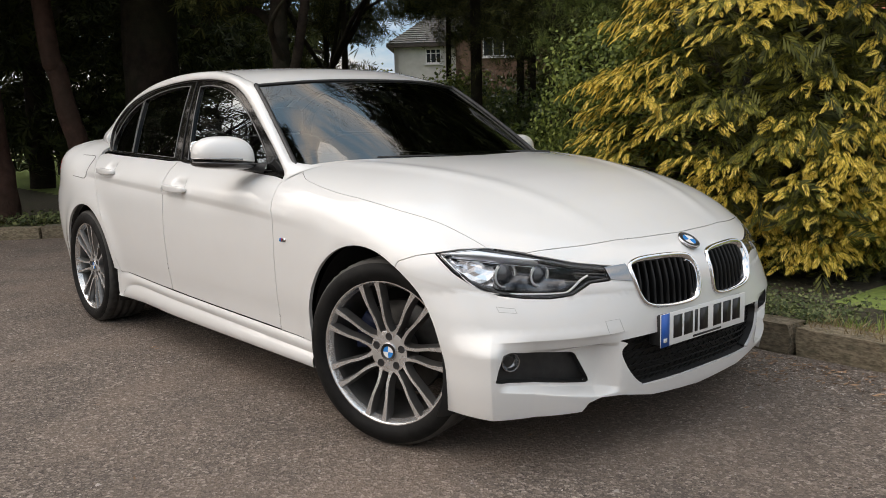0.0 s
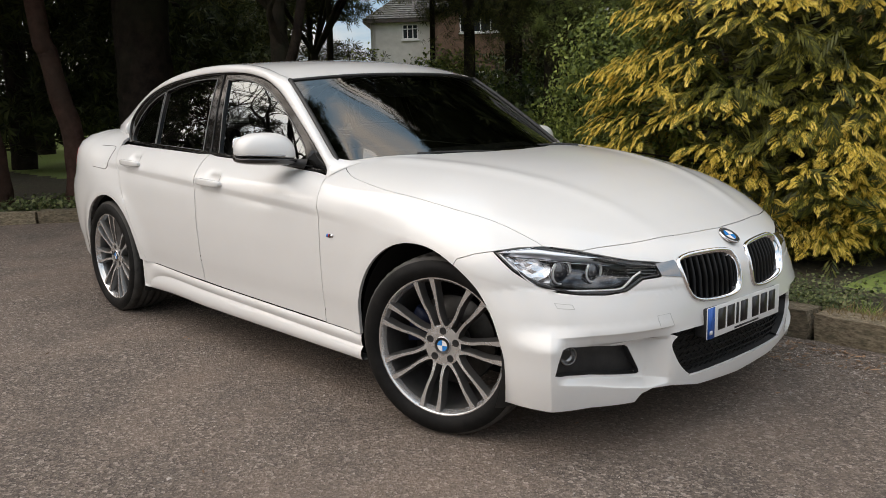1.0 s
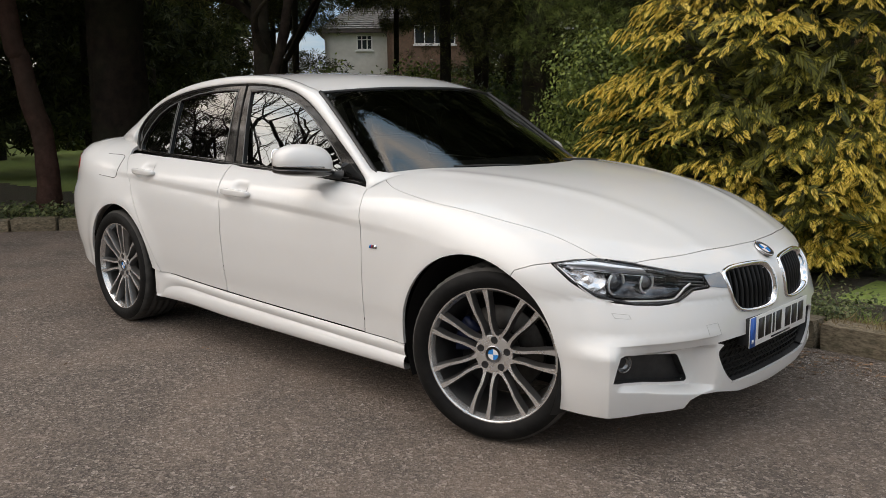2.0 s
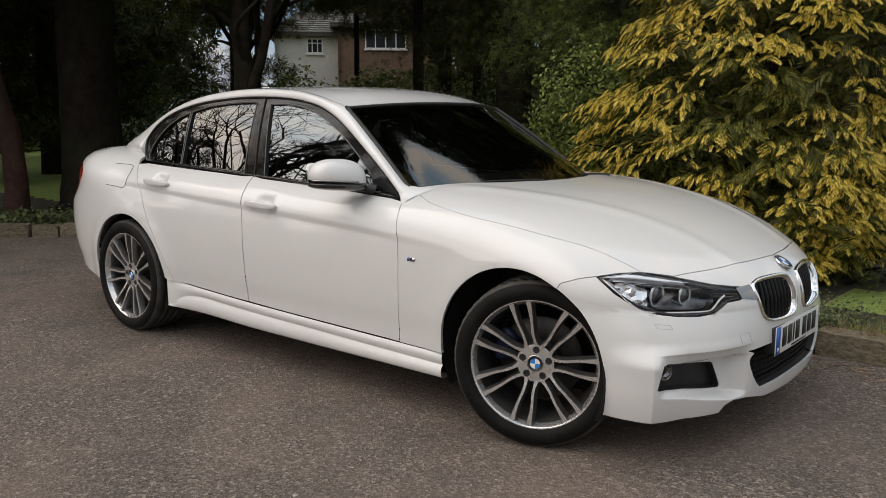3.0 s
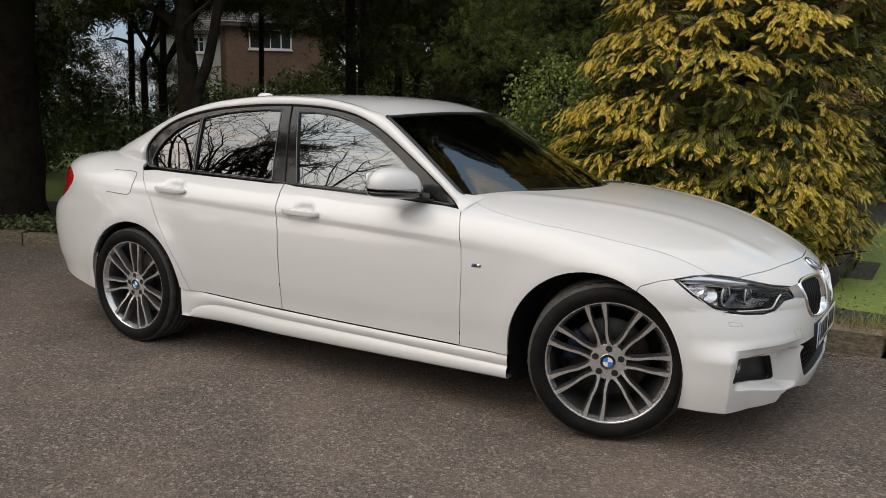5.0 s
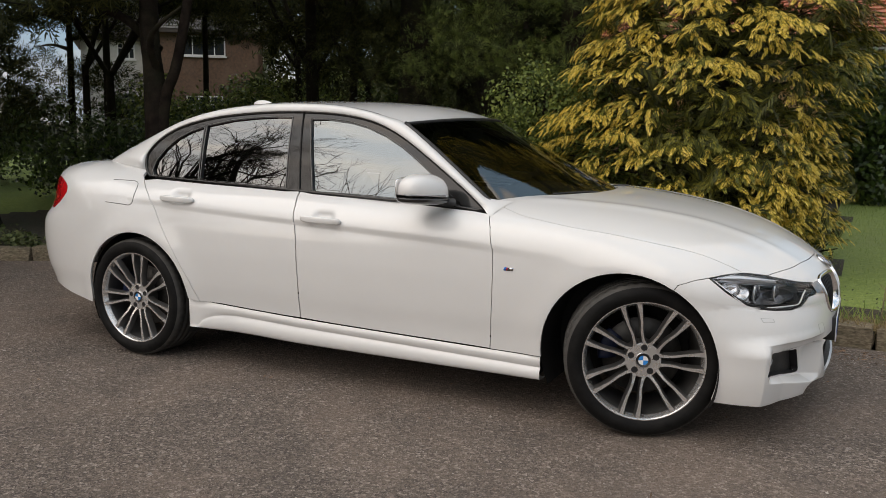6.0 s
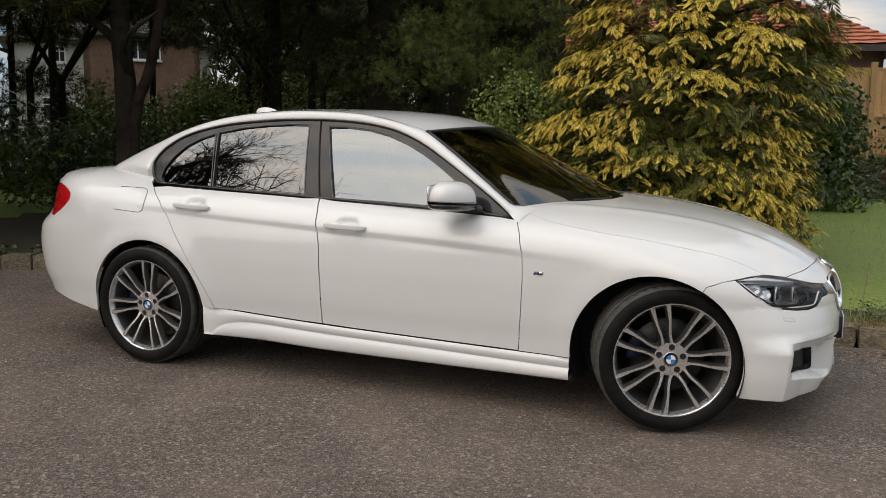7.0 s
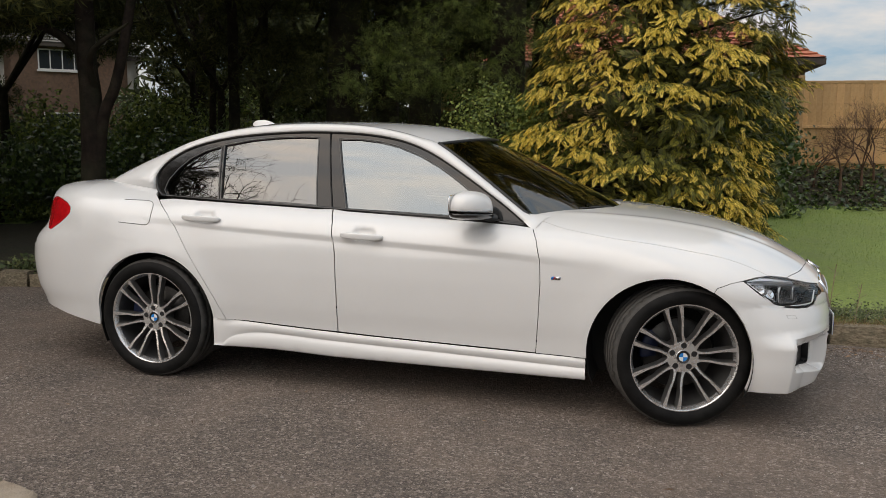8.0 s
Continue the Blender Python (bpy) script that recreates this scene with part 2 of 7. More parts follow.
def bank_z(x, y):
    """Height of the garden beyond the kerb: level lawn, then a bank under the fence."""
    return 0.10 + 0.72 * ease(11.6, 13.6, y) * ease(-6, 0, x) + 0.03 * noise.noise((x * 0.5, y * 0.5, 0))


def ease(a, b, x):
    t = min(max((x - a) / (b - a), 0.0), 1.0)
    return t * t * (3 - 2 * t)


def build_ground():
    # far ground to the horizon
    bm = bmesh.new()
    bmesh.ops.create_grid(bm, x_segments=20, y_segments=20, size=400)
    for v in bm.verts:
        v.co.z = -0.05
    g = part("ground", bm, M_SOIL)
    tagged(g, "dark soil and leaf litter under the trees", "ground", kind="structure")
    # drive, bounded by the kerb
    vs = [(x, y, 0.0) for x, y in KERB_PATH] + [(-13, -40, 0), (40, -40, 0), (40, 1.3, 0)]
    bm = bmesh.new()
    f = bm.faces.new([bm.verts.new(v) for v in vs])
    bmesh.ops.triangulate(bm, faces=[f])
    for fc in bm.faces:
        if fc.normal.z < 0:
            fc.normal_flip()
    d = part("drive", bm, M_ASPHALT, smooth=False)
    tagged(d, "worn grey asphalt drive with fine loose grit", "drive", kind="structure")
    # garden beyond the kerb: soil near it, lawn further off
    nx, ny = 130, 90
    P = []
    for i in range(nx):
        k = i / (nx - 1)
        x, y = KERB_PATH[int(k * 599)]
        x2, y2 = KERB_PATH[min(int(k * 599) + 1, 599)] if k < 1 else KERB_PATH[599]
        a = Vector(((x2 - x) or 1e-6, y2 - y, 0)).normalized()
        nrm = Vector((0, 1, 0)).lerp(Vector((-0.94, 0.34, 0)), ease(-3.5, -6.5, x))
        for j in range(ny):
            t = (j / (ny - 1)) ** 2 * 42
            px, py = x + nrm.x * (0.13 + t), y + nrm.y * (0.13 + t)
            P.append((px, py, bank_z(px, py) if j else 0.02))
    fs, idx = [], []
    for f in grid_faces(nx, ny):
        c = [sum(P[q][m] for q in f) / 4 for m in range(2)]
        wob = 0.35 * noise.noise((c[0] * 0.8, c[1] * 0.8, 3))
        right = c[0] > 1.9 + wob and 2.0 + wob < c[1] < 12.0 + wob
        left = c[0] < -8.0 + wob * 2 and 2.0 < c[1] + 0.0 * c[0] < 22
        fs.append(f)
        idx.append(1 if right or left else 0)
    g = mesh_ob("garden", P, fs, None, mats=[M_SOIL, M_GRASS], index=idx)
    fix_ground(g)
    tagged(g, "garden ground with dark soil and mown lawn", "garden", kind="structure")


def fix_ground(ob):
    bm = bmesh.new()
    bm.from_mesh(ob.data)
    bmesh.ops.recalc_face_normals(bm, faces=bm.faces)
    if sum(f.normal.z for f in bm.faces) < 0:
        bmesh.ops.reverse_faces(bm, faces=bm.faces)
    bm.to_mesh(ob.data)
    bm.free()


build_ground()


# grit and small litter on the drive
def build_grit():
    rng = np.random.default_rng(5)
    n = 5200
    x = rng.uniform(-3.5, 5.0, n)
    y = -0.2 - np.abs(rng.normal(0, 1.9, n)) * 1.0
    edge = rng.random(n) < 0.42
    x[edge] = rng.uniform(1.2, 4.5, edge.sum())
    y[edge] = 1.05 - np.abs(rng.normal(0, 0.28, edge.sum()))
    s = rng.uniform(0.0014, 0.0042, n) * np.where(rng.random(n) < 0.03, 2.4, 1)
    base = np.array([[1, 0, 0], [-0.5, 0.87, 0], [-0.5, -0.87, 0], [0, 0, 0.9]])
    V, F = [], []
    ang = rng.uniform(0, 6.28, n)
    for i in range(n):
        c, sn = math.cos(ang[i]), math.sin(ang[i])
        R = np.array([[c, -sn, 0], [sn, c, 0], [0, 0, 1]])
        b = base * (s[i] * np.array([1.5, 1, 1]))
        V.append(b @ R.T + [x[i], y[i], 0.0])
        o = 4 * i
        F += [(o, o + 1, o + 3), (o + 1, o + 2, o + 3), (o + 2, o, o + 3)]
    ob = big_mesh("grit", np.concatenate(V), F, M_GRIT)
    tagged(ob, "pale loose grit scattered on the asphalt", "grit", kind="stuff")
    # dry twigs and leaf scraps by the kerb
    V, F = [], []
    k = 0
    for i in range(1750):
        if i < 1600:
            px, py = rng.uniform(0.8, 5.2), 1.08 - abs(rng.normal(0, 0.17))
        else:
            px, py = rng.uniform(-3, 4.5), rng.uniform(-3.4, 0.8)
        a = rng.uniform(0, 6.28)
        L, W = rng.uniform(0.004, 0.026), rng.uniform(0.0015, 0.006)
        d, e = np.array([math.cos(a), math.sin(a), 0]), np.array([-math.sin(a), math.cos(a), 0])
        c = np.array([px, py, 0.004])
        V += [c - d * L, c + e * W + [0, 0, 0.004], c + d * L + [0, 0, 0.003], c - e * W]
        F += [(k, k + 3, k + 1), (k + 1, k + 3, k + 2)]
        k += 4
    ob = big_mesh("leaf_scraps", np.array(V), F, mat("dry_scraps", (0.21, 0.13, 0.08), 0.9, island=0.7))
    tagged(ob, "dry brown leaf scraps and twigs along the kerb", "leaf litter", kind="stuff")


build_grit()

# ---- the car: body surface ----
# x ahead, w out from the middle, z up; front axle near x = 1.4, rear axle at x = -1.405
ARCH_F, ARCH_R, ARCH_RAD = (1.37, 0.328), (-1.39, 0.328), 0.374
K_ZS = [(-2.5, 0.66), (-1.9, 0.68), (-1.2, 0.70), (1.2, 0.70), (1.6, 0.63), (1.85, 0.575), (2.14, 0.55)]
K_ZC = [(-2.352, 0.72), (-2.348, 0.95), (-2.335, 1.03), (-2.30, 1.053), (-2.0, 1.076), (-1.75, 1.092), (-1.43, 1.10), (-0.45, 1.05),
        (0.3, 1.0), (0.75, 0.99), (0.905, 0.982), (1.219, 0.957), (1.522, 0.91), (1.759, 0.842), (1.905, 0.777), (2.05, 0.692), (2.10, 0.645), (2.13, 0.595), (2.141, 0.55)]
K_NSEC = [(-2.4, 6.0), (-2.0, 5.5), (-1.75, 4.0), (-1.4, 3.0), (0.75, 3.2), (1.4, 2.6), (1.9, 2.2), (2.14, 2.0)]
K_X0 = [(0.14, 2.10), (0.20, 2.125), (0.30, 2.14), (0.45, 2.145), (0.55, 2.141)]
K_NF = [(0.15, 2.7), (0.38, 2.7), (0.48, 2.45), (0.58, 2.1)]
K_AR = [(0.25, 0.58), (0.36, 0.62), (0.45, 0.665), (0.60, 0.685), (0.70, 0.672), (0.75, 0.635), (0.80, 0.565), (0.85, 0.53), (0.95, 0.515), (1.05, 0.525)]
K_BASE = [(0.15, 0.845), (0.20, 0.860), (0.30, 0.872), (0.36, 0.877), (0.45, 0.889), (0.55, 0.896), (0.65, 0.90), (0.75, 0.90)]
K_CREASE = [(-1.9, 0.90), (-1.27, 0.867), (-0.92, 0.846), (-0.59, 0.830), (-0.27, 0.815), (0.04, 0.801), (0.33, 0.787), (0.615, 0.771), (0.9, 0.75), (1.3, 0.72)]


def base_w(x, z):
    """Half width between the axles: slim at the sill, widest at the handles, with the arches' flares and the crease."""
    w = curve_at(K_BASE, z)
    for (cx, cz), amp in ((ARCH_F, 0.010), (ARCH_R, 0.016)):
        r = math.hypot(x - cx, z - cz)
        w += amp * math.exp(-((r - ARCH_RAD - 0.01) / 0.075) ** 2) * ease(0.15, 0.3, z)
    zc = curve_at(K_CREASE, x)
    fade = ease(1.15, 0.3, x) * ease(-1.75, -1.2, x)
    if z < zc + 0.02:
        w -= 0.012 * fade * ease(zc + 0.022, zc - 0.020, z) * math.exp(-max(zc - 0.020 - z, 0) / 0.10)
    return w


def plan_w(x, z, relief=True):
    b = base_w(min(max(x, -2.1), 1.75), z) if relief else curve_at(K_BASE, z)
    if x > 1.5:
        u = (x - 1.5) / (curve_at(K_X0, z) - 1.5)
        if u >= 1:
            return 0.0
        n = curve_at(K_NF, z)
        return b * (1 - u ** n) ** (1 / n)
    if x < -1.45:
        u = (-1.45 - x) / (curve_at(K_AR, z) + 0.44)
        if u >= 1:
            return 0.0
        return b * (1 - u ** 3) ** (1 / 3)
    return b


def side_w(x, z):
    """Half width of the body at (x, z)."""
    zs = curve_at(K_ZS, x)
    if z <= zs:
        return plan_w(x, z)
    h = curve_at(K_ZC, x) - zs
    u = (z - zs) / max(h, 1e-4)
    if u >= 1:
        return 0.0
    n = curve_at(K_NSEC, x)
    rel = (base_w(x, z) - curve_at(K_BASE, z)) * ease(0.85, 0.35, u)
    return plan_w(x, z if x < -1.45 else zs, False) * (1 - u ** n) ** (1 / n) + rel


def top_z(x, w):
    """Height of the bonnet or boot lid at (x, w)."""
    zs = curve_at(K_ZS, x)
    h = curve_at(K_ZC, x) - zs
    ws = plan_w(x, 0.9 if x < -1.45 else zs, False)
    u = abs(w) / max(ws, 1e-4)
    n = curve_at(K_NSEC, x)
    z = zs + h * max(0.0, 1 - min(u, 1) ** n) ** (1 / n)
    if x < -1.45:
        for _ in range(4):
            u = abs(w) / max(plan_w(x, z, False), 1e-4)
            z = zs + h * max(0.0, 1 - min(u, 1) ** n) ** (1 / n)
    if x > 0.6:
        # the bonnet's raised middle, between two soft ridges that draw together towards the grille
        wr = lerp(0.60, 0.30, (x - 0.75) / 1.3)
        z += 0.005 * math.exp(-((abs(w) - wr) / 0.045) ** 2) * ease(0.75, 0.95, x) * ease(2.08, 1.85, x)
    return z


def nose(a, z):
    """The point of the front end at bearing a (radians from straight ahead) and height z."""
    lo, hi = 0.0, 1.2
    ca, sa = math.cos(a), abs(math.sin(a))
    for _ in range(26):
        r = (lo + hi) / 2
        if r * sa < side_w(1.3 + r * ca, z):
            lo = r
        else:
            hi = r
    return Vector((1.3 + lo * ca, lo * math.sin(a), z))


def bearing(x, w):
    return math.atan2(w, x - 1.3)

# ---- the car: materials ----
M_PAINT = mat("white_paint", (0.695, 0.692, 0.683), 0.42, col2=(0.68, 0.677, 0.668), scale=3.0, coat=1.0, spec=0.4)
M_BLACK_GLOSS = mat("gloss_black_trim", (0.012, 0.012, 0.013), 0.12, coat=0.5, col2=(0.02, 0.02, 0.02), scale=9)
M_TRIM = mat("gloss_black_window_trim", (0.008, 0.0078, 0.0075), 0.06, col2=(0.011, 0.0105, 0.010), scale=9, spec=0.5)
M_LINE = mat("panel_gap", (0.12, 0.12, 0.115), 0.8)
M_SIDEWALL = mat("tyre_sidewall", (0.007, 0.007, 0.007), 0.55, col2=(0.013, 0.0125, 0.012), scale=18, bump=0.1, bump_scale=120, spec=0.10)
M_PLASTIC = mat("black_plastic", (0.013, 0.013, 0.014), 0.55, col2=(0.022, 0.022, 0.022), scale=40, bump=0.1, bump_scale=300)
M_UNDER = mat("underside_black", (0.008, 0.008, 0.008), 0.8, col2=(0.014, 0.013, 0.012), scale=12)
M_CHROME = mat("chrome", (0.83, 0.83, 0.84), 0.08, 1.0)
M_SATIN = mat("satin_chrome", (0.62, 0.62, 0.63), 0.22, 1.0)
M_ALU = mat("machined_alloy", (0.74, 0.73, 0.72), 0.25, 0.8, col2=(0.64, 0.635, 0.63), scale=8, rough_var=0.06)
M_ALU_DARK = mat("grey_alloy", (0.20, 0.197, 0.193), 0.30, 0.75, col2=(0.15, 0.148, 0.146), scale=10)
M_RUBBER = mat("tyre_rubber", (0.050, 0.048, 0.045), 0.75, col2=(0.075, 0.071, 0.066), scale=18, bump=0.12, bump_scale=180, spec=0.25)
M_DISC = mat("brake_disc", (0.06, 0.058, 0.055), 0.42, 0.9, col2=(0.04, 0.038, 0.036), scale=30)
M_CALIPER = mat("blue_caliper", (0.006, 0.014, 0.055), 0.5, col2=(0.006, 0.012, 0.04), scale=20)
M_BLUE = mat("badge_blue", (0.01, 0.22, 0.62), 0.25, coat=0.6)
M_WHITE = mat("badge_white", (0.80, 0.80, 0.80), 0.3, coat=0.6)
M_RED = mat("badge_red", (0.45, 0.02, 0.03), 0.35)
M_BAND = mat("plate_blue", (0.01, 0.10, 0.42), 0.4)
M_PLATE = mat("plate_white", (0.72, 0.72, 0.72), 0.4, col2=(0.68, 0.68, 0.67), scale=20)
M_CHAR = mat("plate_black", (0.012, 0.012, 0.013), 0.45)
M_TAIL = mat("red_lamp_lens", (0.58, 0.010, 0.014), 0.15, coat=0.8, col2=(0.42, 0.006, 0.01), scale=30)
M_SEAL = mat("rubber_seal", (0.10, 0.10, 0.10), 0.4, col2=(0.14, 0.14, 0.135), scale=20)
M_LEATHER = mat("dark_leather", (0.018, 0.017, 0.016), 0.5, col2=(0.026, 0.025, 0.023), scale=25, bump=0.15, bump_scale=150)
M_DASH = mat("dash_plastic", (0.02, 0.02, 0.021), 0.6, col2=(0.028, 0.028, 0.028), scale=30, bump=0.15, bump_scale=250)


def pane_mat(name, tint, ior, rough=0.0, gloss=(0.95, 0.97, 0.97)):
    """A thin pane: tinted see-through with the gloss of glass."""
    m = bpy.data.materials.new(name)
    m.use_nodes = True
    nt = m.node_tree
    nt.nodes.clear()
    out = nt.nodes.new("ShaderNodeOutputMaterial")
    tr = nt.nodes.new("ShaderNodeBsdfTransparent")
    tr.inputs[0].default_value = (*tint, 1)
    gl = nt.nodes.new("ShaderNodeBsdfGlossy")
    gl.inputs["Color"].default_value = (*gloss, 1)
    gl.inputs["Roughness"].default_value = rough
    fr = nt.nodes.new("ShaderNodeFresnel")
    fr.inputs[0].default_value = ior
    mx = nt.nodes.new("ShaderNodeMixShader")
    link(nt, fr.outputs[0], mx.inputs[0])
    link(nt, tr.outputs[0], mx.inputs[1])
    link(nt, gl.outputs[0], mx.inputs[2])
    link(nt, mx.outputs[0], out.inputs[0])
    return m


M_SCREEN = pane_mat("windscreen_glass", (0.20, 0.235, 0.225), 1.9)
M_WINDOW = pane_mat("side_glass", (0.13, 0.155, 0.155), 2.8, gloss=(0.84, 0.92, 0.96))
M_PRIVACY = pane_mat("privacy_glass", (0.03, 0.033, 0.035), 2.4)
M_LENS = pane_mat("lamp_lens", (0.95, 0.955, 0.96), 1.25)
M_DOME = mat("projector_glass", (0.018, 0.021, 0.027), 0.03, coat=1.0, spec=0.8)

# ---- the car: panels ----
from mathutils.geometry import delaunay_2d_cdt


def resample(poly, step):
    out = []
    n = len(poly)
    for i in range(n):
        a, b = poly[i], poly[(i + 1) % n]
        k = max(1, int(math.ceil(math.hypot(b[0] - a[0], b[1] - a[1]) / step)))
        for j in range(k):
            out.append((lerp(a[0], b[0], j / k), lerp(a[1], b[1], j / k)))
    return out


def area2(poly):
    return sum(poly[i][0] * poly[(i + 1) % len(poly)][1] - poly[(i + 1) % len(poly)][0] * poly[i][1] for i in range(len(poly))) / 2


def shrink(poly, d):
    """The outline drawn in by d (out when negative)."""
    s = 1 if area2(poly) > 0 else -1
    n = len(poly)
    out = []
    for i in range(n):
        p, q, r = poly[i - 1], poly[i], poly[(i + 1) % n]
        a = Vector((q[0] - p[0], q[1] - p[1]))
        b = Vector((r[0] - q[0], r[1] - q[1]))
        if a.length < 1e-9 or b.length < 1e-9:
            out.append(q)
            continue
        na, nb = Vector((-a.y, a.x)).normalized() * s, Vector((-b.y, b.x)).normalized() * s
        m = na + nb
        if m.length < 1e-6:
            out.append(q)
            continue
        m = m.normalized()
        k = d / max(m.dot(na), 0.5)
        out.append((q[0] + m.x * k, q[1] + m.y * k))
    return out


def in_poly(p, poly):
    x, y = p
    c = False
    j = len(poly) - 1
    for i in range(len(poly)):
        xi, yi = poly[i]
        xj, yj = poly[j]
        if (yi > y) != (yj > y) and x < (xj - xi) * (y - yi) / (yj - yi) + xi:
            c = not c
        j = i
    return c


def near_edge(p, poly, d):
    for i in range(len(poly)):
        if abs(poly[i][0] - p[0]) < d and abs(poly[i][1] - p[1]) < d:
            return True
    return False


def panel(name, poly, fmap, material, parent, holes=(), step=0.03, edge=0.012, gap=0.0018, depth=0.014, outward=None, label="", lines=(), flip_y=False):
    """A sheet cut to an outline in the plane of fmap's two parameters, with a flange folded in along every edge."""
    outer = shrink(resample(poly, edge), gap)
    rings = [outer] + [shrink(resample(h, edge), -0.0005) for h in holes]
    pts, edges = [], []
    for ring in rings:
        b = len(pts)
        pts += ring
        edges += [(b + i, b + (i + 1) % len(ring)) for i in range(len(ring))]
    extra = [p for ln in lines for p in ln if in_poly(p, outer) and not any(in_poly(p, r) or near_edge(p, r, 0.004) for r in rings[1:]) and not near_edge(p, outer, 0.005)]
    pts += extra
    xs, ys = [p[0] for p in outer], [p[1] for p in outer]
    x = min(xs) + step * 0.5
    row = 0
    while x < max(xs):
        y = min(ys) + step * (0.5 if row % 2 else 0.25)
        while y < max(ys):
            p = (x, y)
            if in_poly(p, outer) and not any(in_poly(p, h) for h in rings[1:]) and not any(near_edge(p, r, step * 0.45) for r in rings) and not near_edge(p, extra, step * 0.4):
                pts.append(p)
            y += step
        x += step * 0.87
        row += 1
    v2, e2, f2, ov, oe, of = delaunay_2d_cdt([Vector(p) for p in pts], edges, [], 0, 1e-6)
    tri = []
    for f in f2:
        c = (sum(v2[i].x for i in f) / 3, sum(v2[i].y for i in f) / 3)
        if in_poly(c, outer) and not any(in_poly(c, h) for h in rings[1:]):
            tri.append(list(f))
    e = 0.002
    P, N = [], []
    for v in v2:
        p = Vector(fmap(v.x, v.y))
        du = Vector(fmap(v.x + e, v.y)) - Vector(fmap(v.x - e, v.y))
        dv = Vector(fmap(v.x, v.y + e)) - Vector(fmap(v.x, v.y - e))
        n = du.cross(dv)
        n = n.normalized() if n.length > 1e-12 else Vector((0, 0, 1))
        c = outward or (p - Vector((p.x * 0.8, 0, 0.55)))
        if n.dot(c) < 0:
            n = -n
        P.append(p)
        N.append(n)
    for f in tri:
        a, b, c = (P[i] for i in f)
        if (b - a).cross(c - a).dot(N[f[0]] + N[f[1]] + N[f[2]]) < 0:
            f.reverse()
    # the flange
    used = {}
    for f in tri:
        for i in range(3):
            k = (f[i], f[(i + 1) % 3])
            used[k] = 1
    border = [k for k in used if (k[1], k[0]) not in used]
    faces = [tuple(f) for f in tri]
    ring_v = {}
    for a, b in border:
        for i in (a, b):
            if i not in ring_v:
                ring_v[i] = len(P)
                P.append(P[i].copy())
                P.append(P[i] - N[i] * depth)
                side = Vector((0, 0, 0))
                N.append(None)
                N.append(None)
    acc = {}
    for a, b in border:
        ia, ib = ring_v[a], ring_v[b]
        faces.append((ib, ia, ia + 1, ib + 1))
        n = (P[ia] - P[ib]).cross(P[ia + 1] - P[ia])
        for i in (ia, ia + 1, ib, ib + 1):
            acc[i] = acc.get(i, Vector((0, 0, 0))) + n
    for i, n in acc.items():
        N[i] = n.normalized() if n.length > 1e-12 else Vector((0, 0, 1))
    if flip_y:
        P = [Vector((p.x, -p.y, p.z)) for p in P]
        N = [Vector((n.x, -n.y, n.z)) for n in N]
        faces = [f[::-1] for f in faces]
    ob = mesh_ob(name, P, faces, material, parent, label)
    ob.data.normals_split_custom_set_from_vertices([tuple(n) if n else (0, 0, 1) for n in N])
    return ob


def side_map(off=0.0):
    return lambda x, z: (x, side_w(x, z) + off, z)


def handle_bowl(x, z):
    d = 0.0
    for hx, hz in ((-0.15, 0.842), (-1.09, 0.90)):
        d += 0.026 * math.exp(-((x - hx - 0.004) / 0.056) ** 4 - ((z - hz - 0.008) / 0.026) ** 2)
    return d


def door_map(x, z):
    return (x, side_w(x, z) - handle_bowl(x, z), z)


def shell_w(x, z):
    """Half width of the side windows."""
    return 0.735 - (z - 0.97) * 0.33 - 0.10 * max(z - 1.1, 0) ** 2 * 3 - 0.03 * max(0.0, -0.45 - x) ** 2


def glass_map(off=0.0):
    return lambda x, z: (x, shell_w(x, z) + off, z)


def arc(c, r, a0, a1, n):
    return [(c[0] + r * math.cos(radians(lerp(a0, a1, i / (n - 1)))), c[1] + r * math.sin(radians(lerp(a0, a1, i / (n - 1))))) for i in range(n)]


TAIL_CUT = [lerp(0.295, top_z(-1.90, 0.62) - 0.002, i / 50) for i in range(51)]
SEAM_F = [(0.752, 0.300), (0.764, 0.485), (0.771, 0.65), (0.766, 0.759), (0.742, 0.85), (0.712, 0.905)]
SEAM_B = [(-0.291, 0.330), (-0.292, 0.53), (-0.299, 0.74), (-0.332, 0.90), (-0.366, 0.962)]
SEAM_R = [(-0.945, 0.352), (-1.005, 0.471), (-1.09, 0.606), (-1.165, 0.715), (-1.235, 0.82), (-1.315, 0.91), (-1.42, 0.985)]
BELT = [(0.70, 0.905), (0.62, 0.914), (0.29, 0.934), (-0.02, 0.946), (-0.36, 0.960), (-0.66, 0.972), (-1.04, 0.985), (-1.42, 1.0)]
HOOD_LINE = [(0.672, 0.665), (0.70, 0.69), (0.74, 0.725), (0.80, 0.76), (0.897, 0.793), (1.14, 0.815), (1.444, 0.795), (1.674, 0.749), (1.80, 0.716)]
HOOD_FRONT = [(1.888, 0.628), (1.962, 0.441), (2.01, 0.206), (2.027, 0.0)]
SCREEN_BASE = [(1.055, 0.0), (1.035, 0.2), (0.945, 0.39), (0.79, 0.55), (0.70, 0.64)]


def dense(pts, n):
    return [(p.x, p.y) for p in smooth_path([(a, b, 0) for a, b in pts], n)]


HOOD_LINE = dense(HOOD_LINE, 70)
HOOD_FRONT = dense(HOOD_FRONT, 60)


def sill_z(x):
    return curve_at([(-1.04, 0.362), (-0.675, 0.343), (-0.28, 0.326), (0.33, 0.309), (1.0, 0.294)], x)


def belt_z(x):
    return curve_at([(p[0], p[1]) for p in reversed(BELT)], x)


